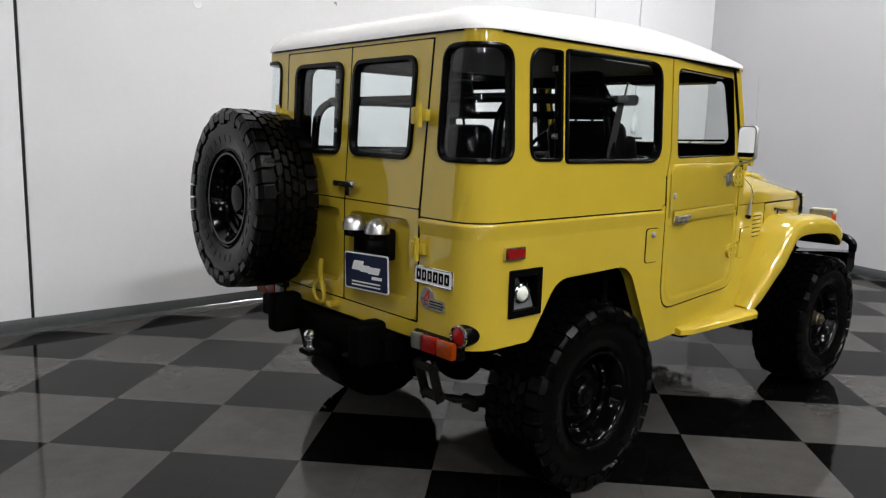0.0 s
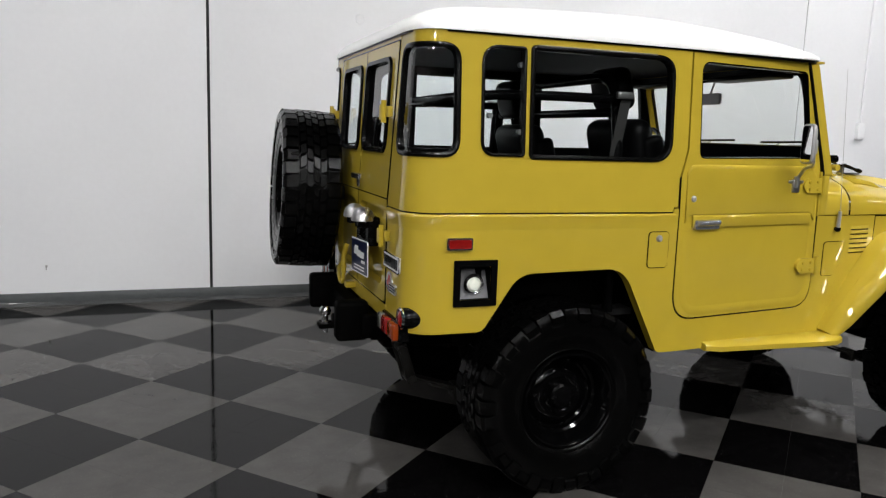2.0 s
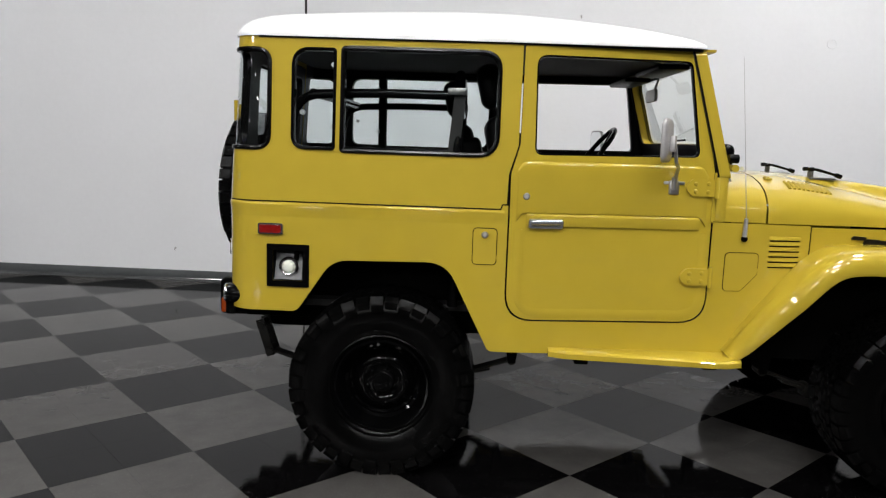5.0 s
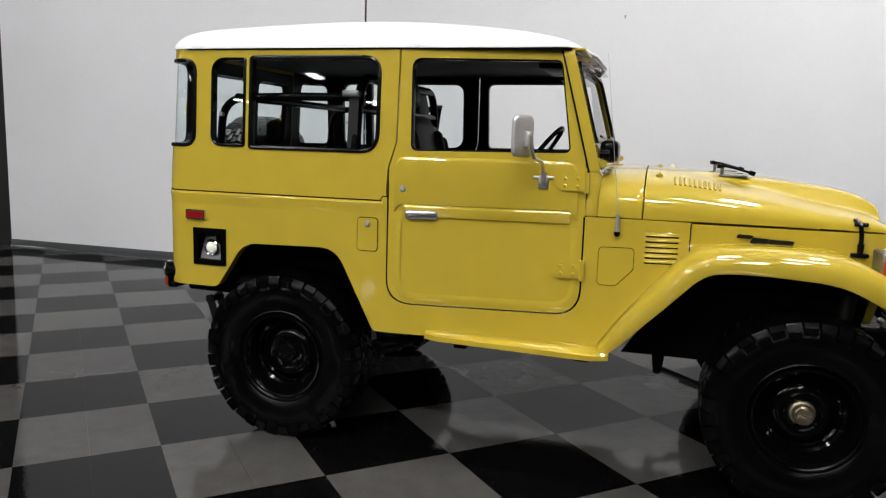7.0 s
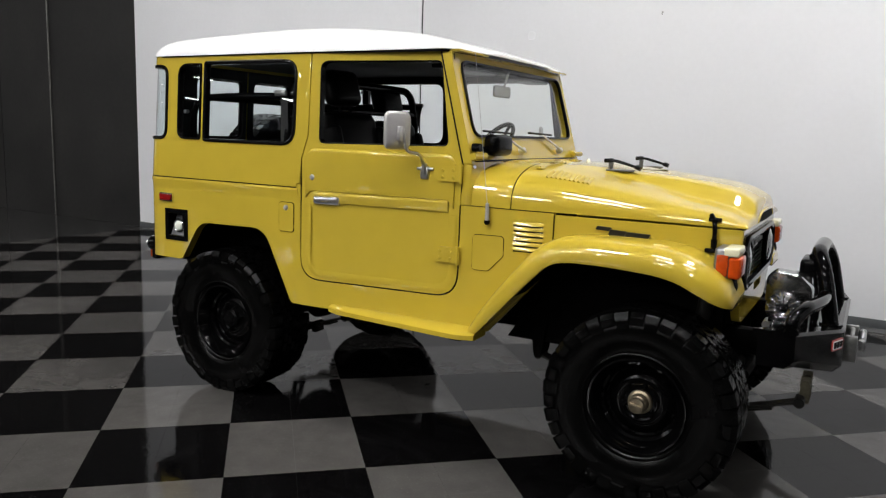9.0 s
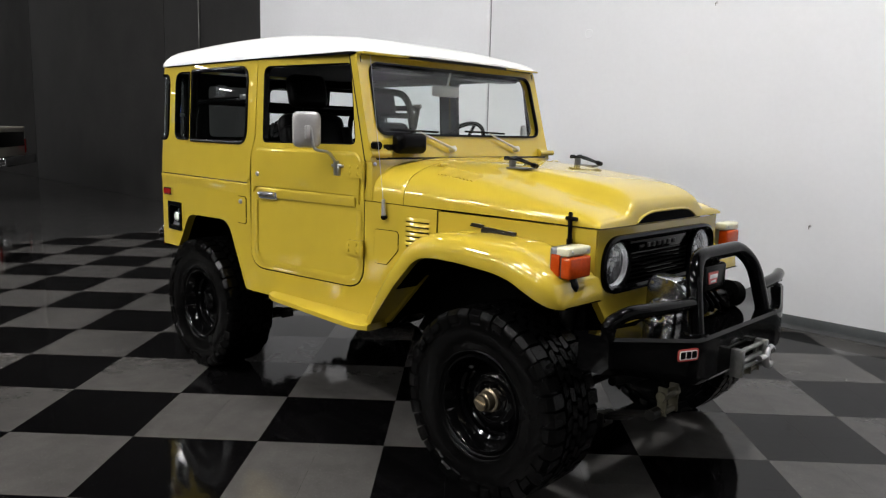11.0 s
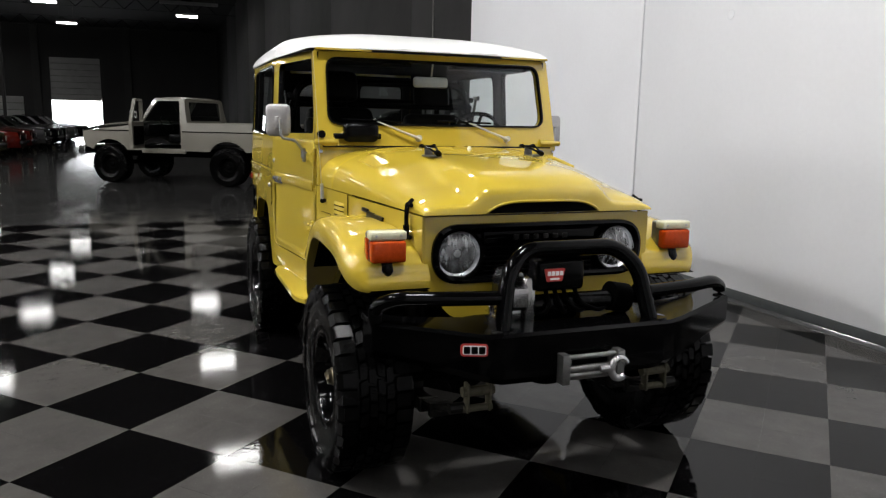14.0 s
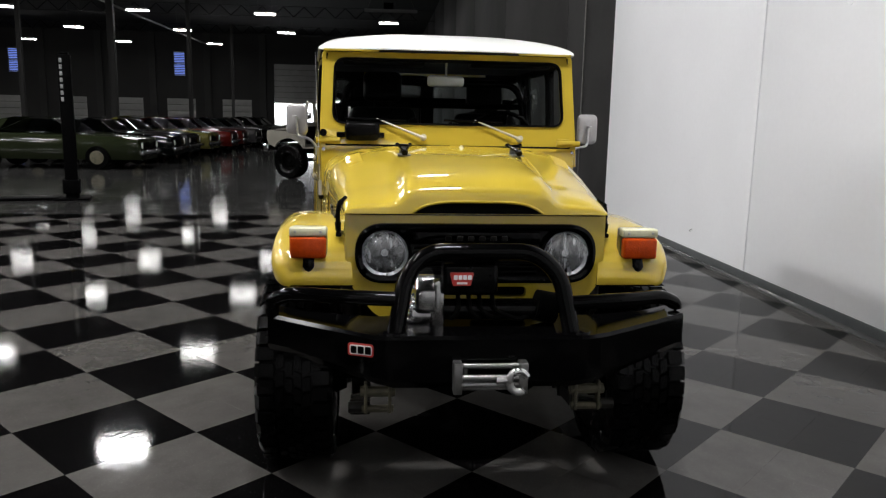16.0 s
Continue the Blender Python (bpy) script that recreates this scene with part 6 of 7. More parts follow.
bm = rod(bmesh.new(), (0.55, 0.12, 0.56), (1.15, 0.16, 0.56), 0.075, n=18)
tube(bm, [(1.15, 0.16, 0.56), (1.6, 0.2, 0.6), (1.9, 0.25, 0.75)], 0.028, 0.1, 10)
tube(bm, [(0.55, 0.12, 0.56), (0.3, 0.25, 0.62), (-0.2, 0.27, 0.66), (-0.7, 0.27, 0.60)], 0.026, 0.1, 10)
part("exhaust", bm, STEEL, car, "dull steel exhaust and silencer")
bm = box(bmesh.new(), 0.85, 1.45, -0.20, 0.18, 0.46, 0.66, 0.04)
rod(bm, (0.1, 0.0, 0.45), (0.9, 0.05, 0.54), 0.032, n=12)
rod(bm, (1.4, 0.1, 0.52), (2.2, 0.2, 0.45), 0.026, n=12)
part("gearbox", bm, CHASSIS, car)
part("fuel_tank", box(bmesh.new(), -0.72, -0.20, -0.30, 0.32, 0.50, 0.60, 0.03), CHASSIS, car)

# rear bumper with tow ball
bm = box(bmesh.new(), -0.845, -0.775, -0.40, 0.62, 0.585, 0.690, 0.012)
box(bm, -0.880, -0.79, -0.03, 0.11, 0.52, 0.586, 0.010)
rb = part("rear_bumper", bm, CHASSIS, car, "black steel rear bumper and tow bar")
for y0, y1 in ((0.300, 0.385), (-0.360, -0.275)):
    part("bumperette", box(bmesh.new(), -0.945, -0.80, y0, y1, 0.565, 0.745, 0.022, 4), CHASSIS, rb, "black bumperette")
bm = lathe(bmesh.new(), [(0.0, 0.085), (0.016, 0.083), (0.026, 0.070), (0.029, 0.056), (0.025, 0.042), (0.015, 0.034), (0.016, 0.012), (0.030, 0.010), (0.030, 0.0), (0.014, -0.002), (0.014, -0.05), (0, -0.05)], (-0.920, 0.040, 0.555), (0, 0, 1), 20)
part("tow_ball", bm, CHROME, rb, "chrome tow ball")
part("tow_tongue", box(bmesh.new(), -0.955, -0.84, 0.0, 0.08, 0.533, 0.555, 0.004), CHASSIS, rb)

# front bumper with guard tubes
def bump_x(y):
    u = abs(y)
    return 2.985 - (0.0 if u < 0.40 else (u - 0.40) * 0.38)


bm = bmesh.new()
rgs = []
for k in range(25):
    y = -0.805 + 1.58 * k / 24
    u = abs(y)
    zt = 0.745 + (0.0 if u < 0.40 else (u - 0.40) * 0.115)
    zb = 0.545 if u < 0.34 else 0.545 + min(1.0, (u - 0.34) / 0.42) * 0.105
    xf = bump_x(y)
    dp = 0.30 - 0.15 * min(1.0, max(0.0, (u - 0.36) / 0.30))
    rgs.append([Vector((xf - dp, y, zt)), Vector((xf - 0.012, y, zt)), Vector((xf, y, zt - 0.012)), Vector((xf, y, zb + 0.03)), Vector((xf - 0.03, y, zb)), Vector((xf - 0.13, y, zb)), Vector((xf - 0.13, y, zt - 0.02)), Vector((xf - dp, y, zt - 0.02))])
loft(bm, rgs, True, True)
fb = part("front_bumper", bm, BLACK, car, "black steel winch bumper", 25)
hoop = [(2.930, -0.338, 0.74), (2.885, -0.300, 0.95), (2.850, -0.215, 1.030), (2.850, 0.180, 1.030), (2.885, 0.272, 0.95), (2.930, 0.312, 0.74)]
part("guard_hoop", tube(bmesh.new(), hoop, 0.032, 0.12, 16, seg=8), BLACK, fb, "black centre hoop")
for sy in (-1, 1):
    e = 0.79 if sy < 0 else 0.75
    zr = 0.870 if sy < 0 else 0.855
    side_t = [(2.90, sy * 0.315, zr - 0.008), (2.885, sy * 0.55, zr), (2.85, sy * (e - 0.07), zr + 0.004), (2.815, sy * e, zr - 0.03), (2.815, sy * e, 0.785)]
    part("guard_rail", tube(bmesh.new(), side_t, 0.027, 0.10, 14, seg=8), BLACK, fb, "black side guard tube")
    bm = lathe(bmesh.new(), [(0.0, 0.010), (0.045, 0.008), (0.048, 0.0)], (2.93, sy * 0.335, 0.744), (0, 0, 1), 16)
    part("tube_foot", bm, BLACK, fb)
# bumper badge
bm = sheet(bmesh.new(), rrect(-0.508, 0.670, -0.416, 0.717, 0.012, 5), [], lambda s, z, d: Vector((bump_x(s) + 0.0035 - d, s, z)), 0.007)
bb = part("bumper_badge", bm, BADGERED, fb, "red-rimmed badge with dark letter bars")
bm = sheet(bmesh.new(), rrect(-0.502, 0.676, -0.422, 0.711, 0.008, 5), [], lambda s, z, d: Vector((bump_x(s) + 0.0050 - d, s, z)), 0.003)
part("badge_field", bm, PRINTWHITE, bb)
bm = bmesh.new()
for k in range(3):
    y = -0.498 + k * 0.0255
    sheet(bm, rrect(y, 0.680, y + 0.021, 0.707, 0.004, 3), [], lambda s, z, d: Vector((bump_x(s) + 0.0062 - d, s, z)), 0.002)
part("badge_bars", bm, SATIN, bb)
# roller fairlead and hook
fl_ = bmesh.new()
for y in (-0.118, 0.118):
    box(fl_, 2.985, 3.035, y - 0.016, y + 0.016, 0.545, 0.660, 0.004)
box(fl_, 2.984, 2.989, -0.118, 0.118, 0.545, 0.556, 0.001)
fair = part("fairlead", fl_, ROLLER, fb, "aluminium roller fairlead")
for z in (0.645, 0.600, 0.575):
    part("roller", rod(bmesh.new(), (3.012, -0.105, z), (3.012, 0.105, z), 0.010 if z > 0.61 else 0.013, n=14), ROLLER, fair)
for y in (-0.09, 0.09):
    part("roller", rod(bmesh.new(), (3.000, y, 0.555), (3.000, y, 0.650), 0.011, n=12), ROLLER, fair)
bm = bmesh.new()
o = Vector((3.055, 0.095, 0.600))
tube(bm, [o + Vector((0.0, 0.034 * math.cos(a), 0.040 * math.sin(a))) for a in [0.5 + k * 0.49 for k in range(11)]], 0.014, 0.02, 12)
rod(bm, o + Vector((-0.01, -0.075, 0.0)), o + Vector((0, -0.03, 0.005)), 0.013, n=10)
part("winch_hook", bm, ALU, fb, "pale steel winch hook")
# winch between the bumper and the front panel
case = rpoly([(2.655, 0.79), (2.655, 0.905), (2.690, 0.940), (2.790, 0.930), (2.846, 0.875), (2.846, 0.79)], [0.02, 0.04, 0.03, 0.05, 0.04, 0.02], 5)


def case_ring(y, k):
    return [Vector((2.750 + (x - 2.750) * k, y, 0.865 + (z - 0.865) * k)) for x, z in case]


bm = loft(bmesh.new(), [case_ring(-0.262, 0.86), case_ring(-0.258, 0.94), case_ring(-0.246, 1.0), case_ring(-0.19, 1.0)], True, True)
box(bm, 2.72, 2.84, -0.20, -0.15, 0.72, 0.92, 0.02)
for x, z in ((2.690, 0.905), (2.800, 0.885), (2.825, 0.815), (2.745, 0.915)):
    rod(bm, (x, -0.25, z), (x, -0.270, z), 0.008, n=6)
win_ = part("winch", bm, WINCH, car, "polished aluminium electric winch")
bm = lathe(bmesh.new(), [(0.0, 0.004), (0.014, 0.004), (0.018, 0.020), (0.030, 0.026), (0.062, 0.020), (0.074, 0.008), (0.076, -0.02), (0.076, -0.06)], (2.736, -0.262, 0.771), (0, -1, 0), 32)
wheel_ = part("clutch_dial", bm, WINCH, win_, "round finned aluminium clutch dial")
for k in range(14):
    a = k * 6.283185307 / 14
    r = box(bmesh.new(), -0.0035, 0.0035, -0.006, 0.003, 0.026, 0.070, 0.001, m=Matrix.Translation((2.736, -0.286, 0.771)) @ Matrix.Rotation(a, 4, "Y"))
    part("fin", r, CHROME, wheel_)
part("dial_hole", lathe(bmesh.new(), [(0.0, 0.006), (0.012, 0.006), (0.013, 0.0)], (2.736, -0.270, 0.771), (0, -1, 0), 16), SEAL, wheel_)
part("winch_drum", rod(bmesh.new(), (2.80, -0.16, 0.80), (2.80, 0.20, 0.80), 0.040, n=20), SEAL, win_)
bm = rod(bmesh.new(), (2.80, 0.20, 0.815), (2.80, 0.28, 0.80), 0.060, n=20)
part("winch_motor", bm, CHASSIS, win_)
bm = box(bmesh.new(), 2.775, 2.865, -0.165, 0.045, 0.865, 0.985, 0.018, 3)
rod(bm, (2.82, -0.12, 0.995), (2.82, 0.05, 0.995), 0.014, n=10)
sb = part("winch_box", bm, SATIN, win_, "black winch control box")
bm = sheet(bmesh.new(), rpoly([(-0.138, 0.955), (-0.125, 0.905), (-0.060, 0.905), (-0.047, 0.955)], 0.005, 3), [], lambda s, z, d: Vector((2.869 - d, s, z)), 0.004)
lb = part("winch_label", bm, BADGERED, sb, "red label with white bars")
bm = bmesh.new()
for k in range(4):
    y = -0.123 + k * 0.0175
    sheet(bm, rrect(y, 0.928, y + 0.014, 0.945, 0.002, 2), [], lambda s, z, d: Vector((2.8705 - d, s, z)), 0.0015)
sheet(bm, rrect(-0.112, 0.911, -0.072, 0.919, 0.002, 2), [], lambda s, z, d: Vector((2.8705 - d, s, z)), 0.0015)
part("label_bars", bm, PRINTWHITE, lb)
bm = bmesh.new()
for y, y2 in ((-0.10, -0.15), (-0.06, 0.0), (-0.02, 0.10), (0.03, 0.22)):
    tube(bm, [(2.80, y, 0.87), (2.86, y, 0.81), (2.85, (y + y2) / 2, 0.77), (2.80, y2, 0.79)], 0.009, 0.03, 8)
part("winch_cable", bm, CHASSIS, win_)
bm = rod(bmesh.new(), (2.672, -0.29, 0.695), (2.672, -0.20, 0.695), 0.016, n=14)
part("bolt", bm, ALU, win_)

# ---- cabin ----
bm = box(bmesh.new(), 1.13, 1.345, -0.66, 0.66, 1.13, 1.40, 0.035, 3)
dash = part("dashboard", bm, VINYL, car, "black padded dashboard")
bm = box(bmesh.new(), 1.122, 1.14, 0.18, 0.52, 1.20, 1.37, 0.01)
part("instrument_panel", bm, SATIN, dash)
bm = bmesh.new()
c, ax = Vector((0.965, 0.345, 1.398)), Vector((-0.80, 0, 0.60)).normalized()
_, u, w = basis(ax)
tube(bm, [c + (u * math.cos(k * 0.3927) + w * math.sin(k * 0.3927)) * 0.195 for k in range(16)], 0.013, 0.03, 10, closed=True)
rod(bm, c - ax * 0.04, Vector((1.20, 0.345, 1.20)), 0.022, n=10)
lathe(bm, [(0.0, 0.02), (0.05, 0.012), (0.055, -0.03)], c - ax * 0.03, ax, 16)
for k in range(3):
    d = u * math.cos(k * 2.094 + 0.5) + w * math.sin(k * 2.094 + 0.5)
    rod(bm, c - ax * 0.025 + d * 0.04, c + d * 0.19, 0.010, n=8)
part("steering_wheel", bm, SATIN, car, "black three-spoke steering wheel")


def seat(y, back=0.0, up=0.0):
    bm = box(bmesh.new(), 0.42 + back, 0.90 + back, y - 0.235, y + 0.235, 0.93, 1.06, 0.05, 4)
    box(bm, 0.46 + back, 0.86 + back, y - 0.2, y + 0.2, 0.72, 0.94, 0.02)
    st = part("front_seat", bm, VINYL, car, "black vinyl bucket seat")
    bk = bmesh.new()
    tilt = Matrix.Translation((0.44 + back, y, 1.02 + up)) @ Matrix.Rotation(radians(-14), 4, "Y")
    box(bk, -0.065, 0.065, -0.225, 0.225, 0.0, 0.545, 0.06, 4, m=tilt)
    for s in (-1, 1):
        box(bk, -0.02, 0.095, s * 0.205 - 0.035, s * 0.205 + 0.035, 0.04, 0.46, 0.03, 3, m=tilt)
    part("backrest", bk, VINYL, st)
    hd = box(bmesh.new(), -0.05, 0.055, -0.13, 0.13, 0.585, 0.785, 0.045, 4, m=tilt)
    for s in (-0.05, 0.05):
        rod(hd, tilt @ Vector((0, s, 0.5)), tilt @ Vector((0, s, 0.62)), 0.007, n=8)
    part("headrest", hd, VINYL, st)


seat(-0.36, 0.08, 0.03)
seat(0.36, -0.10)
part("centre_console", box(bmesh.new(), 0.40, 0.95, -0.10, 0.10, 0.72, 1.05, 0.03, 3), VINYL, car)
bm = bmesh.new()
HB = 0.655
tube(bm, [(0.22, -HB, 0.72), (0.22, -HB, 1.45), (0.22, -HB + 0.06, 1.755), (0.22, HB - 0.06, 1.755), (0.22, HB, 1.45), (0.22, HB, 0.72)], 0.024, 0.12, 12)
for sy in (-1, 1):
    tube(bm, [(0.22, sy * HB, 1.655), (-0.15, sy * HB, 1.655), (-0.50, sy * HB, 1.64), (-0.56, sy * HB, 0.98)], 0.020, 0.12, 12)
rod(bm, (0.22, -HB, 1.60), (0.22, HB, 1.60), 0.020, n=10)
rod(bm, (-0.42, -HB, 1.648), (-0.42, HB, 1.648), 0.020, n=10)
part("roll_bar", bm, SATIN, car, "black tubular roll cage")
for sy in (-1, 1):
    bm = box(bmesh.new(), 0.17, 0.25, sy * 0.70 - 0.010, sy * 0.70 + 0.010, 1.655, 1.685, 0.005)
    part("belt_anchor", bm, ROLLER, car)
    rgs = [[Vector((x, sy * y, z)), Vector((x + 0.05, sy * y, z))] for x, y, z in ((0.20, 0.69, 1.66), (0.18, 0.665, 1.45), (0.16, 0.65, 1.20), (0.16, 0.62, 0.98))]
    part("seat_belt", loft(bmesh.new(), rgs, False, False), BELT if sy < 0 else LINING, car, "dark webbing seat belt")
    bm = box(bmesh.new(), -0.60, 0.20, sy * 0.50 - 0.15, sy * 0.50 + 0.13, 1.02, 1.12, 0.03, 3)
    box(bm, -0.58, 0.18, sy * 0.66 - 0.03, sy * 0.66 + 0.03, 1.14, 1.40, 0.03, 3)
    part("jump_seat", bm, VINYL, car, "black side-facing jump seat")
bm = loft(bmesh.new(), [[Vector((x, -0.010 + y * k, 1.721 + z * k)) for y, z in rrect(-0.105, -0.031, 0.105, 0.031, 0.024, 5)] for x, k in ((1.186, 0.95), (1.190, 1.0), (1.198, 1.0), (1.206, 0.80))], True, True)
rod(bm, (1.205, -0.01, 1.745), (1.235, -0.01, 1.84), 0.006, n=8)
part("rear_view_mirror", bm, MIRRORBACK, car, "interior rear-view mirror")
for sy in (-1, 1):
    bm = box(bmesh.new(), 1.08, 1.22, sy * 0.36 - 0.23, sy * 0.36 + 0.23, 1.80, 1.825, 0.010)
    part("sun_visor", bm, VINYL, car)
# inner liners of the body sides, below the windows
bm = bmesh.new()
for sy in (-1, 1):
    f = skin(sy)
    sheet(bm, [(-0.60, 0.98), (0.45, 0.98), (0.45, 1.36), (-0.60, 1.36)], [], lambda s, z, d: f(s, z, d + 0.04), 0.004)
    sheet(bm, [(0.48, 0.72), (1.32, 0.72), (1.32, 1.37), (0.48, 1.37)], [], lambda s, z, d: f(s, z, d + 0.045), 0.004, KINKS)
part("trim_panel", bm, VINYL, car)

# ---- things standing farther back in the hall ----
# cream white darkened: the weak light on the pickup is put into its colour
TRUCKDIM = mat("dimmed_cream_white_truck_paint", (0.185, 0.174, 0.145), 0.3, coat=0.4, grain=0.03, blotch=0.05)
DARKGLASS = glass_mat("dark_car_glass", (0.35, 0.38, 0.38))


def arch_pts(cx, r, z0, x_from, x_to, n=12):
    """Points over a wheel arch, from x_from to x_to along the lower edge z0."""
    pts = []
    a0 = math.asin(max(-1, min(1, (z0 - 0.46) / r)))
    for k in range(n + 1):
        a = math.pi - a0 - (math.pi - 2 * a0) * k / n
        pts.append((cx + r * math.cos(a), 0.46 + r * math.sin(a)))
    return pts if x_from < x_to else list(reversed(pts))


def pickup():
    ob = thing("pickup_truck", "cream white vintage pickup truck with its driver's door open", "truck")
    W, fx, rx = 0.97, 1.485, -1.343
    low, rail, roof = 0.74, 1.335, 1.895
    tail, back, hinge, nose = -2.42, -0.35, 0.70, 2.14
    side = [(tail, low + 0.04), (tail, low + 0.05)] + arch_pts(rx, 0.51, low, 0, 1) + [(back + 0.04, low), (back + 0.06, rail), (tail, rail)]
    front = [(hinge, low)] + arch_pts(fx, 0.51, low, 0, 1) + [(nose - 0.04, low + 0.08), (nose, 0.95), (nose - 0.02, 1.14), (hinge + 0.03, rail - 0.02)]
    # crowned sides: fullest a little below the moulding
    swell = lambda z: 0.035 * max(0, abs(z - 1.05) - 0.06) / 0.3
    for sy in (-1, 1):
        f = lambda s, z, d, sy=sy: Vector((s, sy * (W - d - swell(z) - (0.10 * max(0, s - 1.75) ** 2)), z))
        part("bed_side", sheet(bmesh.new(), side, [], f, 0.04, cuts_z=(0.9, 1.05, 1.2)), TRUCKDIM, ob)
        part("front_fender", sheet(bmesh.new(), front, [], f, 0.04, cuts_z=(0.9, 1.05, 1.2)), TRUCKDIM, ob)
        for x0, x1 in ((tail + 0.02, back + 0.05), (hinge + 0.02, nose - 0.25)):
            part("side_moulding", box(bmesh.new(), x0, x1, sy * W - 0.008, sy * W + 0.008, 1.150, 1.172, 0.003), SATIN, ob, "dark side moulding")
        part("rail_cap", box(bmesh.new(), tail, back - 0.02, sy * (W - 0.045) - 0.05, sy * (W - 0.045) + 0.03, rail, rail + 0.025, 0.012, 3), TRUCKDIM, ob)
        part("side_marker", box(bmesh.new(), tail + 0.06, tail + 0.20, sy * W - 0.012, sy * W + 0.012, 1.145, 1.178, 0.004), RED, ob)
        # cab pillars and roof rail
        f2 = lambda s, z, d, sy=sy: Vector((s, sy * (0.945 - d - 0.17 * max(0, z - rail)), z))
        cab = rpoly([(back - 0.06, rail - 0.02), (hinge + 0.06, rail - 0.02), (0.40, roof - 0.01), (back + 0.07, roof - 0.01)], [0, 0, 0.10, 0.09])
        wn = rpoly([(back + 0.14, rail - 0.02), (hinge - 0.03, rail - 0.02), (0.33, roof - 0.075), (back + 0.17, roof - 0.075)], [0.0, 0.0, 0.06, 0.05])
        if sy < 0:
            part("cab_side", sheet(bmesh.new(), cab, [rpoly([(back + 0.14, rail + 0.01), (hinge - 0.05, rail + 0.01), (0.33, roof - 0.075), (back + 0.17, roof - 0.075)], [0.03, 0.03, 0.06, 0.05])], f2, 0.05), TRUCKDIM, ob)
        else:
            # the doorway stands open from the sill to the roof
            frame_line = [(back - 0.06, rail - 0.02), (back + 0.11, rail - 0.02), (back + 0.15, roof - 0.09), (back + 0.19, roof - 0.07), (0.30, roof - 0.07), (0.35, roof - 0.09),
                          (hinge - 0.01, rail - 0.02), (hinge + 0.06, rail - 0.02), (0.42, roof - 0.04), (0.37, roof - 0.01), (back + 0.14, roof - 0.01), (back + 0.06, roof - 0.05)]
            part("cab_side", sheet(bmesh.new(), frame_line, [], f2, 0.05), TRUCKDIM, ob)
        part("cab_corner", sheet(bmesh.new(), [(back - 0.03, low), (back + 0.10, low), (back + 0.10, rail), (back - 0.03, rail)], [], f, 0.05), TRUCKDIM, ob)
        part("rocker_panel", box(bmesh.new(), back, hinge, sy * 0.93 - 0.03, sy * 0.93 + 0.03, low - 0.06, low + 0.05, 0.02), TRUCKDIM, ob)
        if sy < 0:
            part("cab_door", sheet(bmesh.new(), [(back + 0.11, low + 0.06), (hinge - 0.01, low + 0.06), (hinge + 0.02, rail), (back + 0.11, rail)], [], f, 0.04), TRUCKDIM, ob)
            part("side_window", sheet(bmesh.new(), wn, [], lambda s, z, d: f2(s, z, 0.02), 0), DARKGLASS, ob)
    # added dark sheets that stand in for the shade inside the cab
    part("passenger_lining", box(bmesh.new(), back + 0.02, hinge + 0.02, -0.885, -0.875, low, rail + 0.02), VINYL, ob, "dark sheet on the inner side of the door")
    part("cab_back_lining", box(bmesh.new(), back + 0.03, back + 0.04, -0.88, 0.88, low, rail + 0.03), VINYL, ob)
    # open driver's door, swung out on its front hinges; its length runs along s
    swing = 72
    dm = Matrix.Translation((hinge, 0.95, 0)) @ Matrix.Rotation(radians(180 - swing), 4, "Z")
    bm = sheet(bmesh.new(), rpoly([(0.0, low + 0.06), (0.92, low + 0.06), (0.94, rail), (0.88, roof - 0.05), (0.38, roof - 0.05), (0.02, rail)], [0.02, 0.05, 0.02, 0.05, 0.06, 0.02]),
               [rpoly([(0.10, rail + 0.03), (0.88, rail + 0.03), (0.83, roof - 0.10), (0.40, roof - 0.10)], 0.03)], lambda s, z, d: dm @ Vector((s, d + (0.17 * max(0, z - rail)), z)), 0.07)
    dr = part("open_door", bm, TRUCKDIM, ob, "open driver's door")
    bm = sheet(bmesh.new(), rrect(0.08, low + 0.14, 0.86, rail - 0.06, 0.04), [], lambda s, z, d: dm @ Vector((s, 0.075 + d, z)), 0.01)
    part("door_lining", bm, SATIN, dr, "dark sheet on the inner side of the door")
    part("mirror", box(bmesh.new(), 0.06, 0.12, -0.20, -0.04, rail + 0.10, rail + 0.26, 0.015, m=dm), CHROME, dr)
    bm = bmesh.new()
    rgs = []
    for k in range(11):
        x = hinge + 0.03 + (nose - 0.03 - hinge) * k / 10
        h = rail - 0.02 - 0.13 * (k / 10) ** 2.2 - (0.06 if k == 10 else 0)
        w = 0.945 - 0.05 * (k / 10) ** 3
        rgs.append([Vector((x, w * y, h + 0.055 * (1 - abs(y) ** 3) + 0.018 * math.exp(-((abs(y) - 0.55) / 0.08) ** 2))) for y in [-1 + j / 8 for j in range(17)]])
    loft(bm, rgs, False, False)
    part("bonnet", bm, TRUCKDIM, ob)
    gr = part("grille", box(bmesh.new(), nose - 0.08, nose, -0.88, 0.88, 0.84, 1.16, 0.03), SATIN, ob, "dark front grille")
    for y in (-0.72, 0.72):
        part("headlamp", lathe(bmesh.new(), [(0.10, 0.0), (0.09, 0.02), (0.0, 0.03)], (nose, y, 1.02), (1, 0, 0), 20), CLEAR, gr)
    bm = box(bmesh.new(), nose - 0.04, nose + 0.12, -0.98, 0.98, 0.62, 0.82, 0.04, 3)
    part("front_bumper", bm, CHROME, ob)
    part("rear_bumper", box(bmesh.new(), tail - 0.20, tail - 0.05, -0.96, 0.96, 0.64, 0.82, 0.03, 3), CHROME, ob)
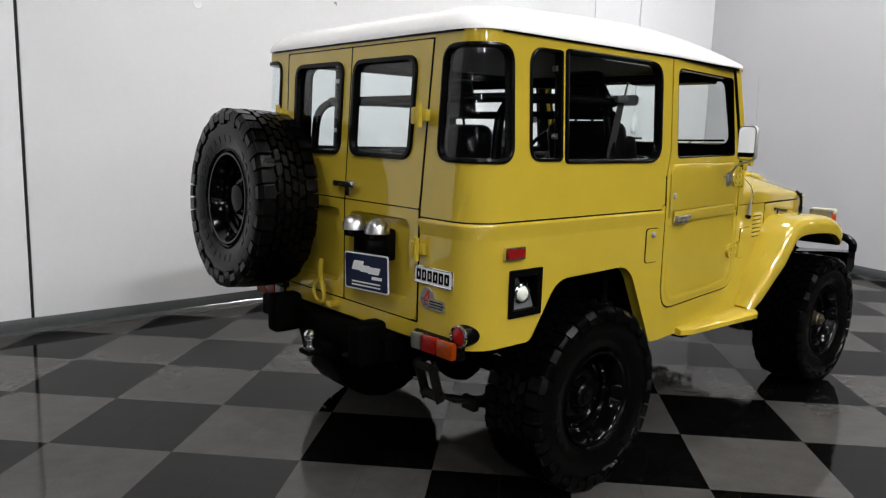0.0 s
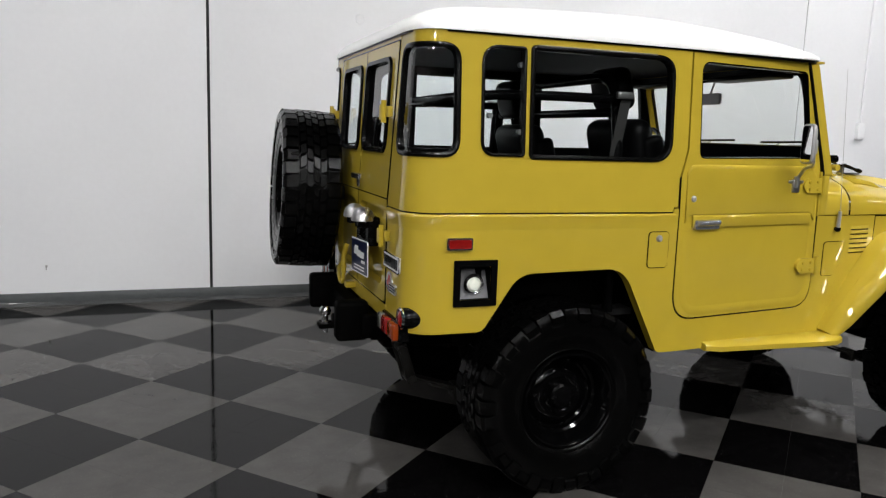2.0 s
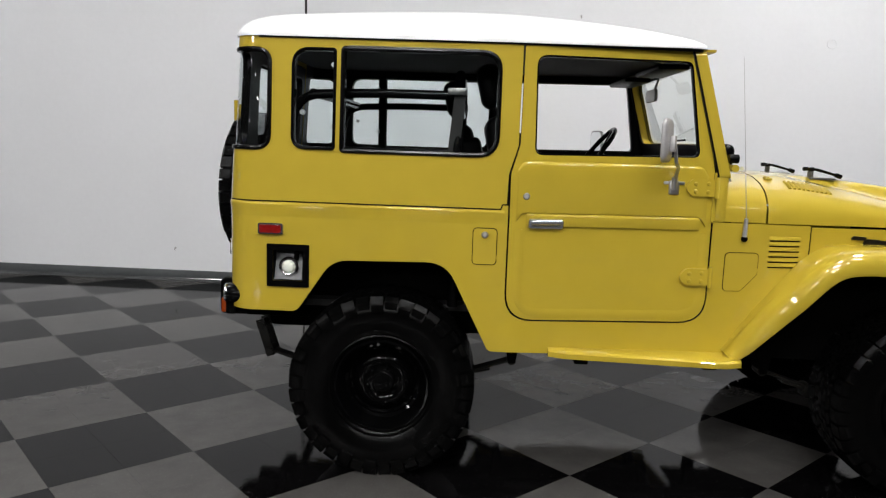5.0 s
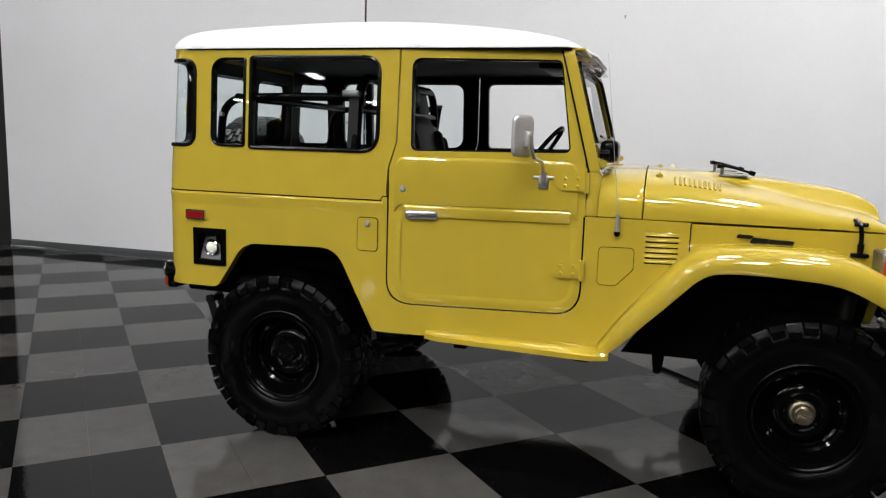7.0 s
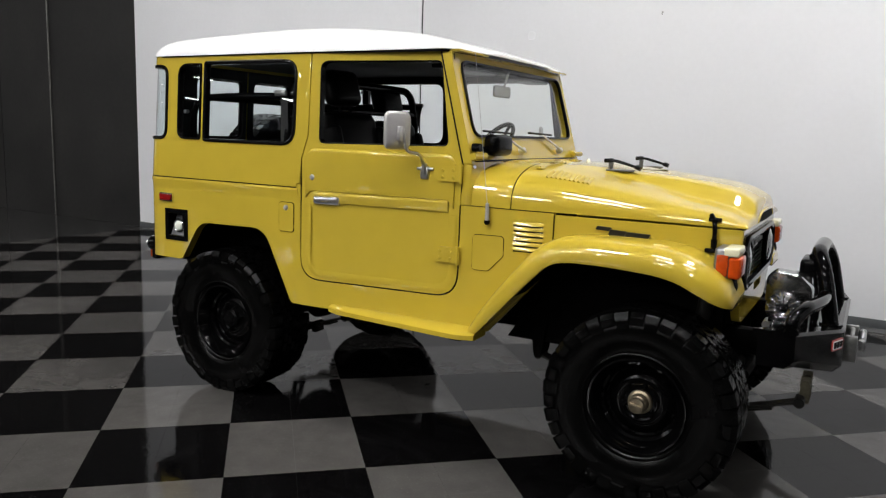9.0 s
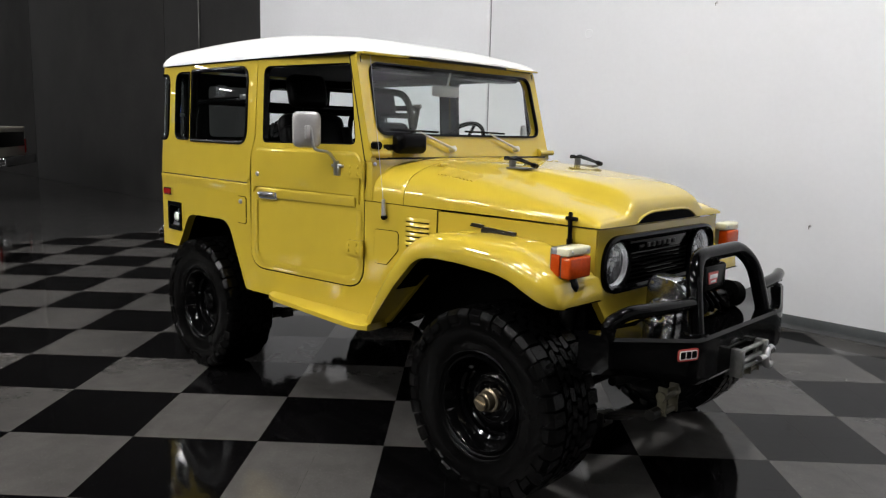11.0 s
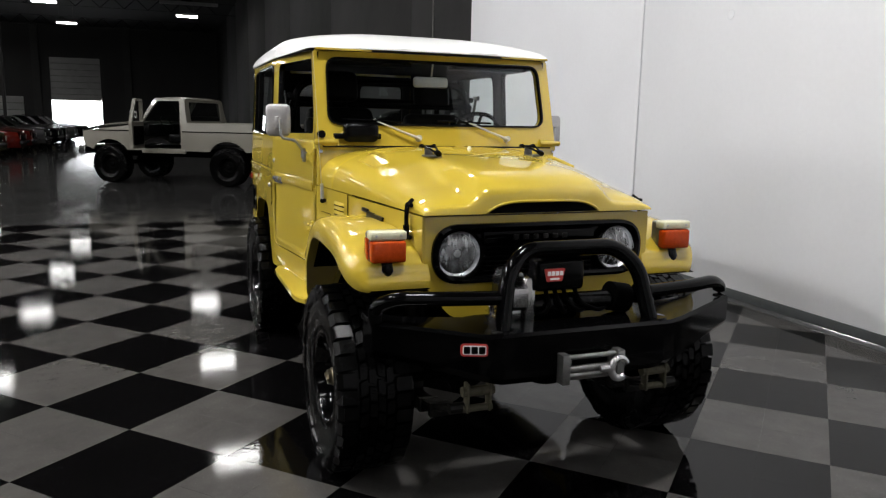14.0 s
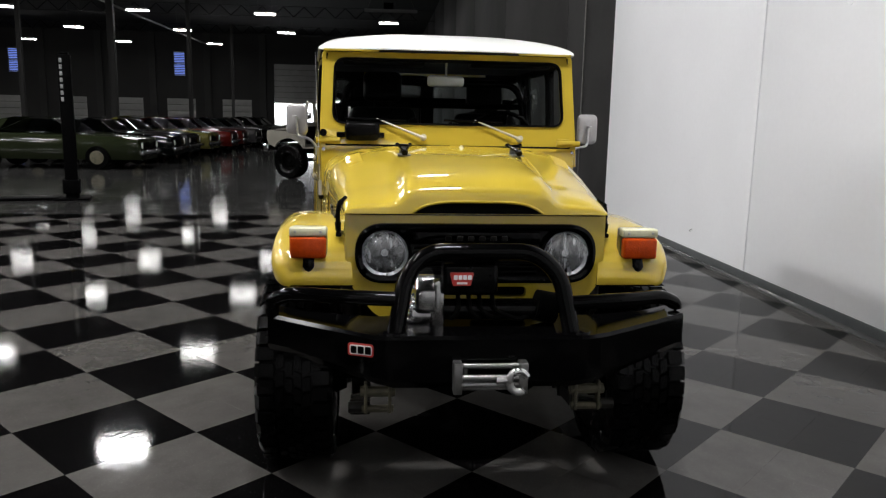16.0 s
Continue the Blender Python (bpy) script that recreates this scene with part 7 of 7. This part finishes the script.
    for sy in (-1, 1):
        part("tail_lamp", box(bmesh.new(), tail - 0.03, tail + 0.01, sy * 0.90 - 0.05, sy * 0.90 + 0.05, 0.84, 1.12, 0.01), RED, ob)
    part("tailgate", box(bmesh.new(), tail - 0.02, tail + 0.03, -0.84, 0.84, 0.80, 1.33, 0.01), TRUCKDIM, ob)
    part("tailgate_panel", box(bmesh.new(), tail - 0.03, tail - 0.021, -0.80, 0.80, 0.98, 1.26, 0.004), SATIN, ob, "dark panel across the tailgate")
    part("bed_floor", box(bmesh.new(), tail, back - 0.03, -0.88, 0.88, 0.86, 0.90), CHASSIS, ob)
    part("bed_front", box(bmesh.new(), back - 0.09, back - 0.05, -0.90, 0.90, 0.80, rail, 0.005), TRUCKDIM, ob)
    cb = sheet(bmesh.new(), rpoly([(-0.92, low), (0.92, low), (0.93, rail), (0.85, roof - 0.02), (-0.85, roof - 0.02), (-0.93, rail)], [0, 0, 0.02, 0.10, 0.10, 0.02]), [rrect(-0.70, rail + 0.06, 0.70, roof - 0.09, 0.06)],
               lambda s, z, d: Vector((back - 0.03 + d + 0.12 * max(0, z - rail), s, z)), 0.05)
    part("cab_back", cb, TRUCKDIM, ob)
    part("back_window", sheet(bmesh.new(), rrect(-0.70, rail + 0.06, 0.70, roof - 0.09, 0.06), [], lambda s, z, d: Vector((back - 0.01 + 0.12 * (z - rail), s, z)), 0), DARKGLASS, ob)
    rgs = []
    for x, h in ((back + 0.02, roof - 0.045), (back + 0.05, roof - 0.005), (back + 0.16, roof + 0.015), (0.05, roof + 0.025), (0.34, roof + 0.01), (0.45, roof - 0.015), (0.48, roof - 0.045)):
        rgs.append([Vector((x, 0.87 * y, h - 0.05 * abs(y) ** 5)) for y in [-1 + j / 8 for j in range(17)]])
    part("cab_roof", loft(bmesh.new(), rgs, False, False), TRUCKDIM, ob)
    ws_ = sheet(bmesh.new(), [(-0.88, rail - 0.02), (0.88, rail - 0.02), (0.80, roof - 0.03), (-0.80, roof - 0.03)], [], lambda s, z, d: Vector((hinge + 0.07 - (z - rail) * 0.60, s, z)), 0)
    part("windshield", ws_, DARKGLASS, ob)
    bm = box(bmesh.new(), back + 0.06, back + 0.50, -0.80, 0.80, 0.92, 1.10, 0.05, 3)
    box(bm, back + 0.06, back + 0.24, -0.80, 0.80, 1.05, 1.50, 0.05, 3)
    part("bench_seat", bm, VINYL, ob)
    part("dashboard", box(bmesh.new(), hinge - 0.16, hinge + 0.04, -0.88, 0.88, 1.04, rail - 0.02, 0.04), VINYL, ob)
    st = lathe(bmesh.new(), [(0.19, -0.012), (0.203, 0.0), (0.19, 0.012), (0.177, 0.0), (0.19, -0.012)], (hinge - 0.30, 0.40, 1.32), (-0.8, 0, 0.6), 28)
    part("steering_wheel", st, VINYL, ob)
    bm = box(bmesh.new(), tail + 0.1, nose - 0.05, -0.42, -0.34, 0.58, 0.72, 0.01)
    box(bm, tail + 0.1, nose - 0.05, 0.34, 0.42, 0.58, 0.72, 0.01)
    box(bm, back, nose - 0.2, -0.80, 0.80, 0.70, 0.80)
    rod(bm, (fx, -0.8, 0.42), (fx, 0.8, 0.42), 0.05)
    rod(bm, (rx, -0.8, 0.42), (rx, 0.8, 0.42), 0.06)
    part("chassis", bm, CHASSIS, ob)
    for x in (fx, rx):
        for sy in (-1, 1):
            rim = new("wheel", MESH["truck_rim"])
            rim.parent, rim.matrix_local = ob, Matrix.Translation((x, sy * 0.84, 0.414)) @ Matrix.Rotation(0 if sy < 0 else math.pi, 4, "Z")
            t = new("tyre", MESH["tyre"])
            t.parent = rim
            t = new("hub", MESH["rear_hub"])
            t.parent = rim
    ob.matrix_world = pose(-13.06, -0.89, 0, 0, 0, 238.9)
    return ob


pickup()


def classic(color, label, length=4.9, roof=1.36, fast=0.0, top=None):
    """A parked older coupe: lofted body, greenhouse, bright bumpers and wheels. It looks along x."""
    ob = thing("parked_car", label, "car", group="row of parked cars")
    # paint scaled far down, so the row's dim light sits in the colour
    paint = mat("dimmed_paint_" + label.split()[0], tuple(c * (0.07 if max(color) - min(color) < 0.14 else 0.20) for c in color), 0.10, spec=0.25, grain=0.03, blotch=0.05)
    L, W = length, 0.92
    xs = [-L / 2, -L / 2 + 0.05, -L / 2 + 0.35, -1.35, -0.6, 0.3, 1.0, 1.6, L / 2 - 0.35, L / 2 - 0.06, L / 2]
    hs = [0.80, 0.90, 0.95, 0.97, 0.96, 0.94, 0.93, 0.91, 0.87, 0.83, 0.72]
    ws = [0.82, 0.87, 0.90, 0.92, 0.92, 0.92, 0.92, 0.91, 0.89, 0.86, 0.80]
    rgs = []
    for x, h, w in zip(xs, hs, ws):
        rgs.append([Vector((x, y, z)) for y, z in ((-w * 0.86, 0.26), (-w * 0.97, 0.40), (-w, 0.62), (-w * 0.97, h - 0.09), (-w * 0.90, h - 0.02), (-w * 0.4, h + 0.015), (0, h + 0.02),
                                                     (w * 0.4, h + 0.015), (w * 0.90, h - 0.02), (w * 0.97, h - 0.09), (w, 0.62), (w * 0.97, 0.40), (w * 0.86, 0.26))])
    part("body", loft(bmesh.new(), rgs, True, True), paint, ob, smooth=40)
    ro = top or paint
    rgs = [[Vector((x, y * w, z)) for y in (-1, -0.5, 0, 0.5, 1)] for x, z, w in ((-1.72 - fast, 0.95, 0.76), (-1.05, roof - 0.06, 0.66), (-0.75, roof, 0.64), (0.0, roof + 0.005, 0.64), (0.28, roof - 0.05, 0.66))]
    bm = loft(bmesh.new(), rgs, False, False)
    part("car_roof", bm, ro, ob, smooth=40)
    for sy in (-1, 1):
        gl = sheet(bmesh.new(), rpoly([(-1.15, 0.95), (0.70, 0.94), (0.24, roof - 0.07), (-0.90, roof - 0.05)], 0.05), [], lambda s, z, d, sy=sy: Vector((s, sy * (0.86 - (z - 0.94) * 0.45), z)), 0)
        part("side_window", gl, DARKGLASS, ob)
        pil = sheet(bmesh.new(), rpoly([(-1.75 - fast, 0.95), (-1.12, 0.95), (-0.88, roof - 0.05), (-1.02, roof - 0.05)], 0.02), [], lambda s, z, d, sy=sy: Vector((s, sy * (0.865 - (z - 0.94) * 0.45), z)), 0)
        part("rear_pillar", pil, ro, ob)
        part("headlamp", lathe(bmesh.new(), [(0.085, 0.0), (0.08, 0.02), (0.0, 0.03)], (L / 2 - 0.02, sy * 0.66, 0.64), (1, 0, 0), 16), CLEAR, ob)
        for x in (-1.42, 1.40):
            bm = lathe(bmesh.new(), [(0.0, 0.02), (0.17, 0.02), (0.19, 0.0), (0.30, -0.01), (0.325, -0.05), (0.325, -0.20), (0, -0.20)], (x, sy * 0.925, 0.325), (0, sy, 0), 28)
            wh = part("wheel", bm, RUBBER, ob)
            part("rim", lathe(bmesh.new(), [(0.0, 0.035), (0.07, 0.034), (0.14, 0.024), (0.175, 0.026), (0.18, 0.01)], (x, sy * 0.925, 0.325), (0, sy, 0), 24), DUSTSTEEL, wh)
    fr = sheet(bmesh.new(), [(-0.78, 0.94), (0.78, 0.94), (0.64, roof - 0.06), (-0.64, roof - 0.06)], [], lambda s, z, d: Vector((0.76 - (z - 0.94) * 1.25, s, z)), 0)
    part("windshield", fr, DARKGLASS, ob)
    trim = [(0.765 - (z - 0.94) * 1.25, y, z) for y, z in ((-0.79, 0.94), (-0.65, roof - 0.055), (0.65, roof - 0.055), (0.79, 0.94))]
    part("windshield_trim", tube(bmesh.new(), trim, 0.014, 0.06, 8, closed=True), CHROME, ob, "bright windshield surround")
    part("grille", box(bmesh.new(), L / 2 - 0.05, L / 2 + 0.01, -0.55, 0.55, 0.52, 0.72, 0.01), SATIN, ob)
    part("front_bumper", box(bmesh.new(), L / 2 - 0.02, L / 2 + 0.09, -0.88, 0.88, 0.40, 0.51, 0.03, 3), CHROME, ob)
    part("rear_bumper", box(bmesh.new(), -L / 2 - 0.09, -L / 2 + 0.02, -0.88, 0.88, 0.42, 0.53, 0.03, 3), CHROME, ob)
    return ob


ROW = [((0.15, 0.19, 0.09), "sage green two-door coupe parked in the row", 5.0, 1.36), ((0.02, 0.03, 0.03), "black vintage coupe with a bright bumper", 4.9, 1.34),
       ((0.22, 0.23, 0.24), "grey vintage coupe parked in the row", 4.8, 1.35), ((0.40, 0.38, 0.10), "mossy yellow vintage coupe parked in the row", 4.7, 1.40),
       ((0.34, 0.03, 0.02), "red vintage coupe parked in the row", 4.8, 1.36), ((0.28, 0.04, 0.03), "maroon vintage coupe parked in the row", 4.9, 1.36),
       ((0.75, 0.75, 0.76), "silver vintage coupe parked in the row", 4.9, 1.38), ((0.02, 0.02, 0.025), "dark blue vintage coupe parked in the row", 4.9, 1.36),
       ((0.05, 0.10, 0.06), "dark green vintage coupe parked in the row", 5.0, 1.36), ((0.55, 0.54, 0.50), "white vintage coupe parked in the row", 4.9, 1.38),
       ((0.03, 0.03, 0.03), "black sedan parked far back", 4.9, 1.40), ((0.10, 0.10, 0.11), "charcoal sedan parked far back", 4.9, 1.42)]
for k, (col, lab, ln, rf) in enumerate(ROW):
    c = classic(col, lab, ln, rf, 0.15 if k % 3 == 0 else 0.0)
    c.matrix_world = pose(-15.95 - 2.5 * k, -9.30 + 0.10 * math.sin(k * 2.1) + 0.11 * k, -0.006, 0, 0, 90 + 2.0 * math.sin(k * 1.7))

# two-post lift
LIFTBLACK = mat("matt_black_lift_paint", (0.0009, 0.0009, 0.001), 0.6, spec=0.02, grain=0.2, grain_scale=30)
LIFTWHITE = mat("worn_white_letters", (0.16, 0.16, 0.16), 0.5, grain=0.2)
lift = thing("car_lift", "black two-post car lift with white lettering bars", "lift", pose(-8.02, -5.79, 0, 0, 0, 16))
bm = box(bmesh.new(), -0.10, 0.10, -0.10, 0.10, 0.0, 2.46, 0.012)
box(bm, -0.07, 0.07, -0.07, 0.07, 2.45, 2.50, 0.01)
part("post", bm, LIFTBLACK, lift)
bm = box(bmesh.new(), -0.30, 0.30, -0.28, 0.28, -0.006, 0.03, 0.006)
box(bm, -0.20, 0.20, -3.4, -0.2, -0.006, 0.045, 0.006)
part("base_plate", bm, LIFTBLACK, lift)
bm = box(bmesh.new(), -0.13, 0.13, -0.14, 0.13, 0.10, 0.34, 0.01)
part("carriage", bm, LIFTBLACK, lift)
for k in range(7):
    z = 2.36 - k * 0.108
    part("letter_bar", box(bmesh.new(), 0.099, 0.104, -0.075, -0.030, z - 0.036, z + 0.036, 0.004), LIFTWHITE, lift, "white letter bar")

# ---- chequered floor: squares of four vinyl tiles ----
TILE = 0.61
T0 = Vector((1.2041, -1.2576))
TANG = -46.4
tx = Vector((math.cos(radians(TANG)), math.sin(radians(TANG))))
ty = Vector((-tx.y, tx.x))
checker = tagged(new("floor", finish("floor", box(bmesh.new(), END_X, 8.0, -9.0, WY - 0.012, -0.02, -0.0035), GROUT, 0)),
                 "chequered floor of glossy black and grey vinyl tiles", kind="structure")


def square_mesh(name, material):
    bm = bmesh.new()
    h, g = TILE / 2, 0.00035
    for a in (0, 1):
        for b in (0, 1):
            x0, x1, y0, y1 = a * h + g, a * h + h - g, b * h + g, b * h + h - g
            lo = [bm.verts.new((x, y, -0.0035)) for x, y in ((x0, y0), (x1, y0), (x1, y1), (x0, y1))]
            hi = [bm.verts.new((x, y, 0.0)) for x, y in ((x0, y0), (x1, y0), (x1, y1), (x0, y1))]
            bm.faces.new(hi)
            for k in range(4):
                bm.faces.new((lo[k], lo[(k + 1) % 4], hi[(k + 1) % 4], hi[k]))
    return finish(name, bm, material, 0)


def clipped(poly, inside):
    """Cuts a polygon by half planes a*x + b*y <= c."""
    for a, b, c in inside:
        out = []
        for i, p in enumerate(poly):
            q = poly[(i + 1) % len(poly)]
            dp, dq = a * p[0] + b * p[1] - c, a * q[0] + b * q[1] - c
            if dp <= 0:
                out.append(p)
            if dp * dq < 0:
                t = dp / (dp - dq)
                out.append((p[0] + t * (q[0] - p[0]), p[1] + t * (q[1] - p[1])))
        poly = out
        if len(poly) < 3:
            return []
    return poly


mesh_light, mesh_dark = square_mesh("grey_tile", TILE_LIGHT), square_mesh("black_tile", TILE_DARK)
sl = (A2 - B2).normalized()
bounds = [(-1, 0, -END_X), (0, 1, WY - 0.013), (0, -1, 9.0), (1, 0, 7.9), (sl.y, -sl.x, sl.y * A2.x - sl.x * A2.y - 0.013)]
rest = {0: bmesh.new(), 1: bmesh.new()}
singles = []
for i in range(-24, 24):
    for j in range(-24, 24):
        o = T0 + tx * (i * TILE) + ty * (j * TILE)
        g = 0.0006
        quad = [tuple(o + tx * a + ty * b) for a, b in ((g, g), (TILE - g, g), (TILE - g, TILE - g), (g, TILE - g))]
        cut = clipped(quad, bounds)
        if not cut:
            continue
        c = o + (tx + ty) * (TILE / 2)
        whole = all(a * p[0] + b * p[1] <= k for p in quad for a, b, k in bounds)
        if whole:
            singles.append(((c - Vector((1.2, -1.2))).length, i, j, o))
        else:
            bm = rest[(i + j) % 2]
            hi = [bm.verts.new((*p, 0.0)) for p in cut]
            lo = [bm.verts.new((*p, -0.0035)) for p in cut]
            bm.faces.new(hi)
            for k in range(len(cut)):
                bm.faces.new((lo[k], lo[(k + 1) % len(cut)], hi[(k + 1) % len(cut)], hi[k]))
singles.sort(key=lambda s: s[0])
for n, (d, i, j, o) in enumerate(singles):
    dark = (i + j) % 2
    if n < 300:
        ob = new("tile", mesh_dark if dark else mesh_light)
        ob.matrix_world = pose(o.x, o.y, 0, 0, 0, TANG)
        ob.parent = checker
    else:
        bm = rest[dark]
        q = [o + tx * a + ty * b for a, b in ((0.0006, 0.0006), (TILE - 0.0006, 0.0006), (TILE - 0.0006, TILE - 0.0006), (0.0006, TILE - 0.0006))]
        bm.faces.new([bm.verts.new((p.x, p.y, 0.0)) for p in q])
for k, m in ((0, TILE_LIGHT), (1, TILE_DARK)):
    ob = new("tile_field", finish("tile_field", rest[k], m, 0))
    ob.parent = checker
    tagged(ob, kind="stuff")
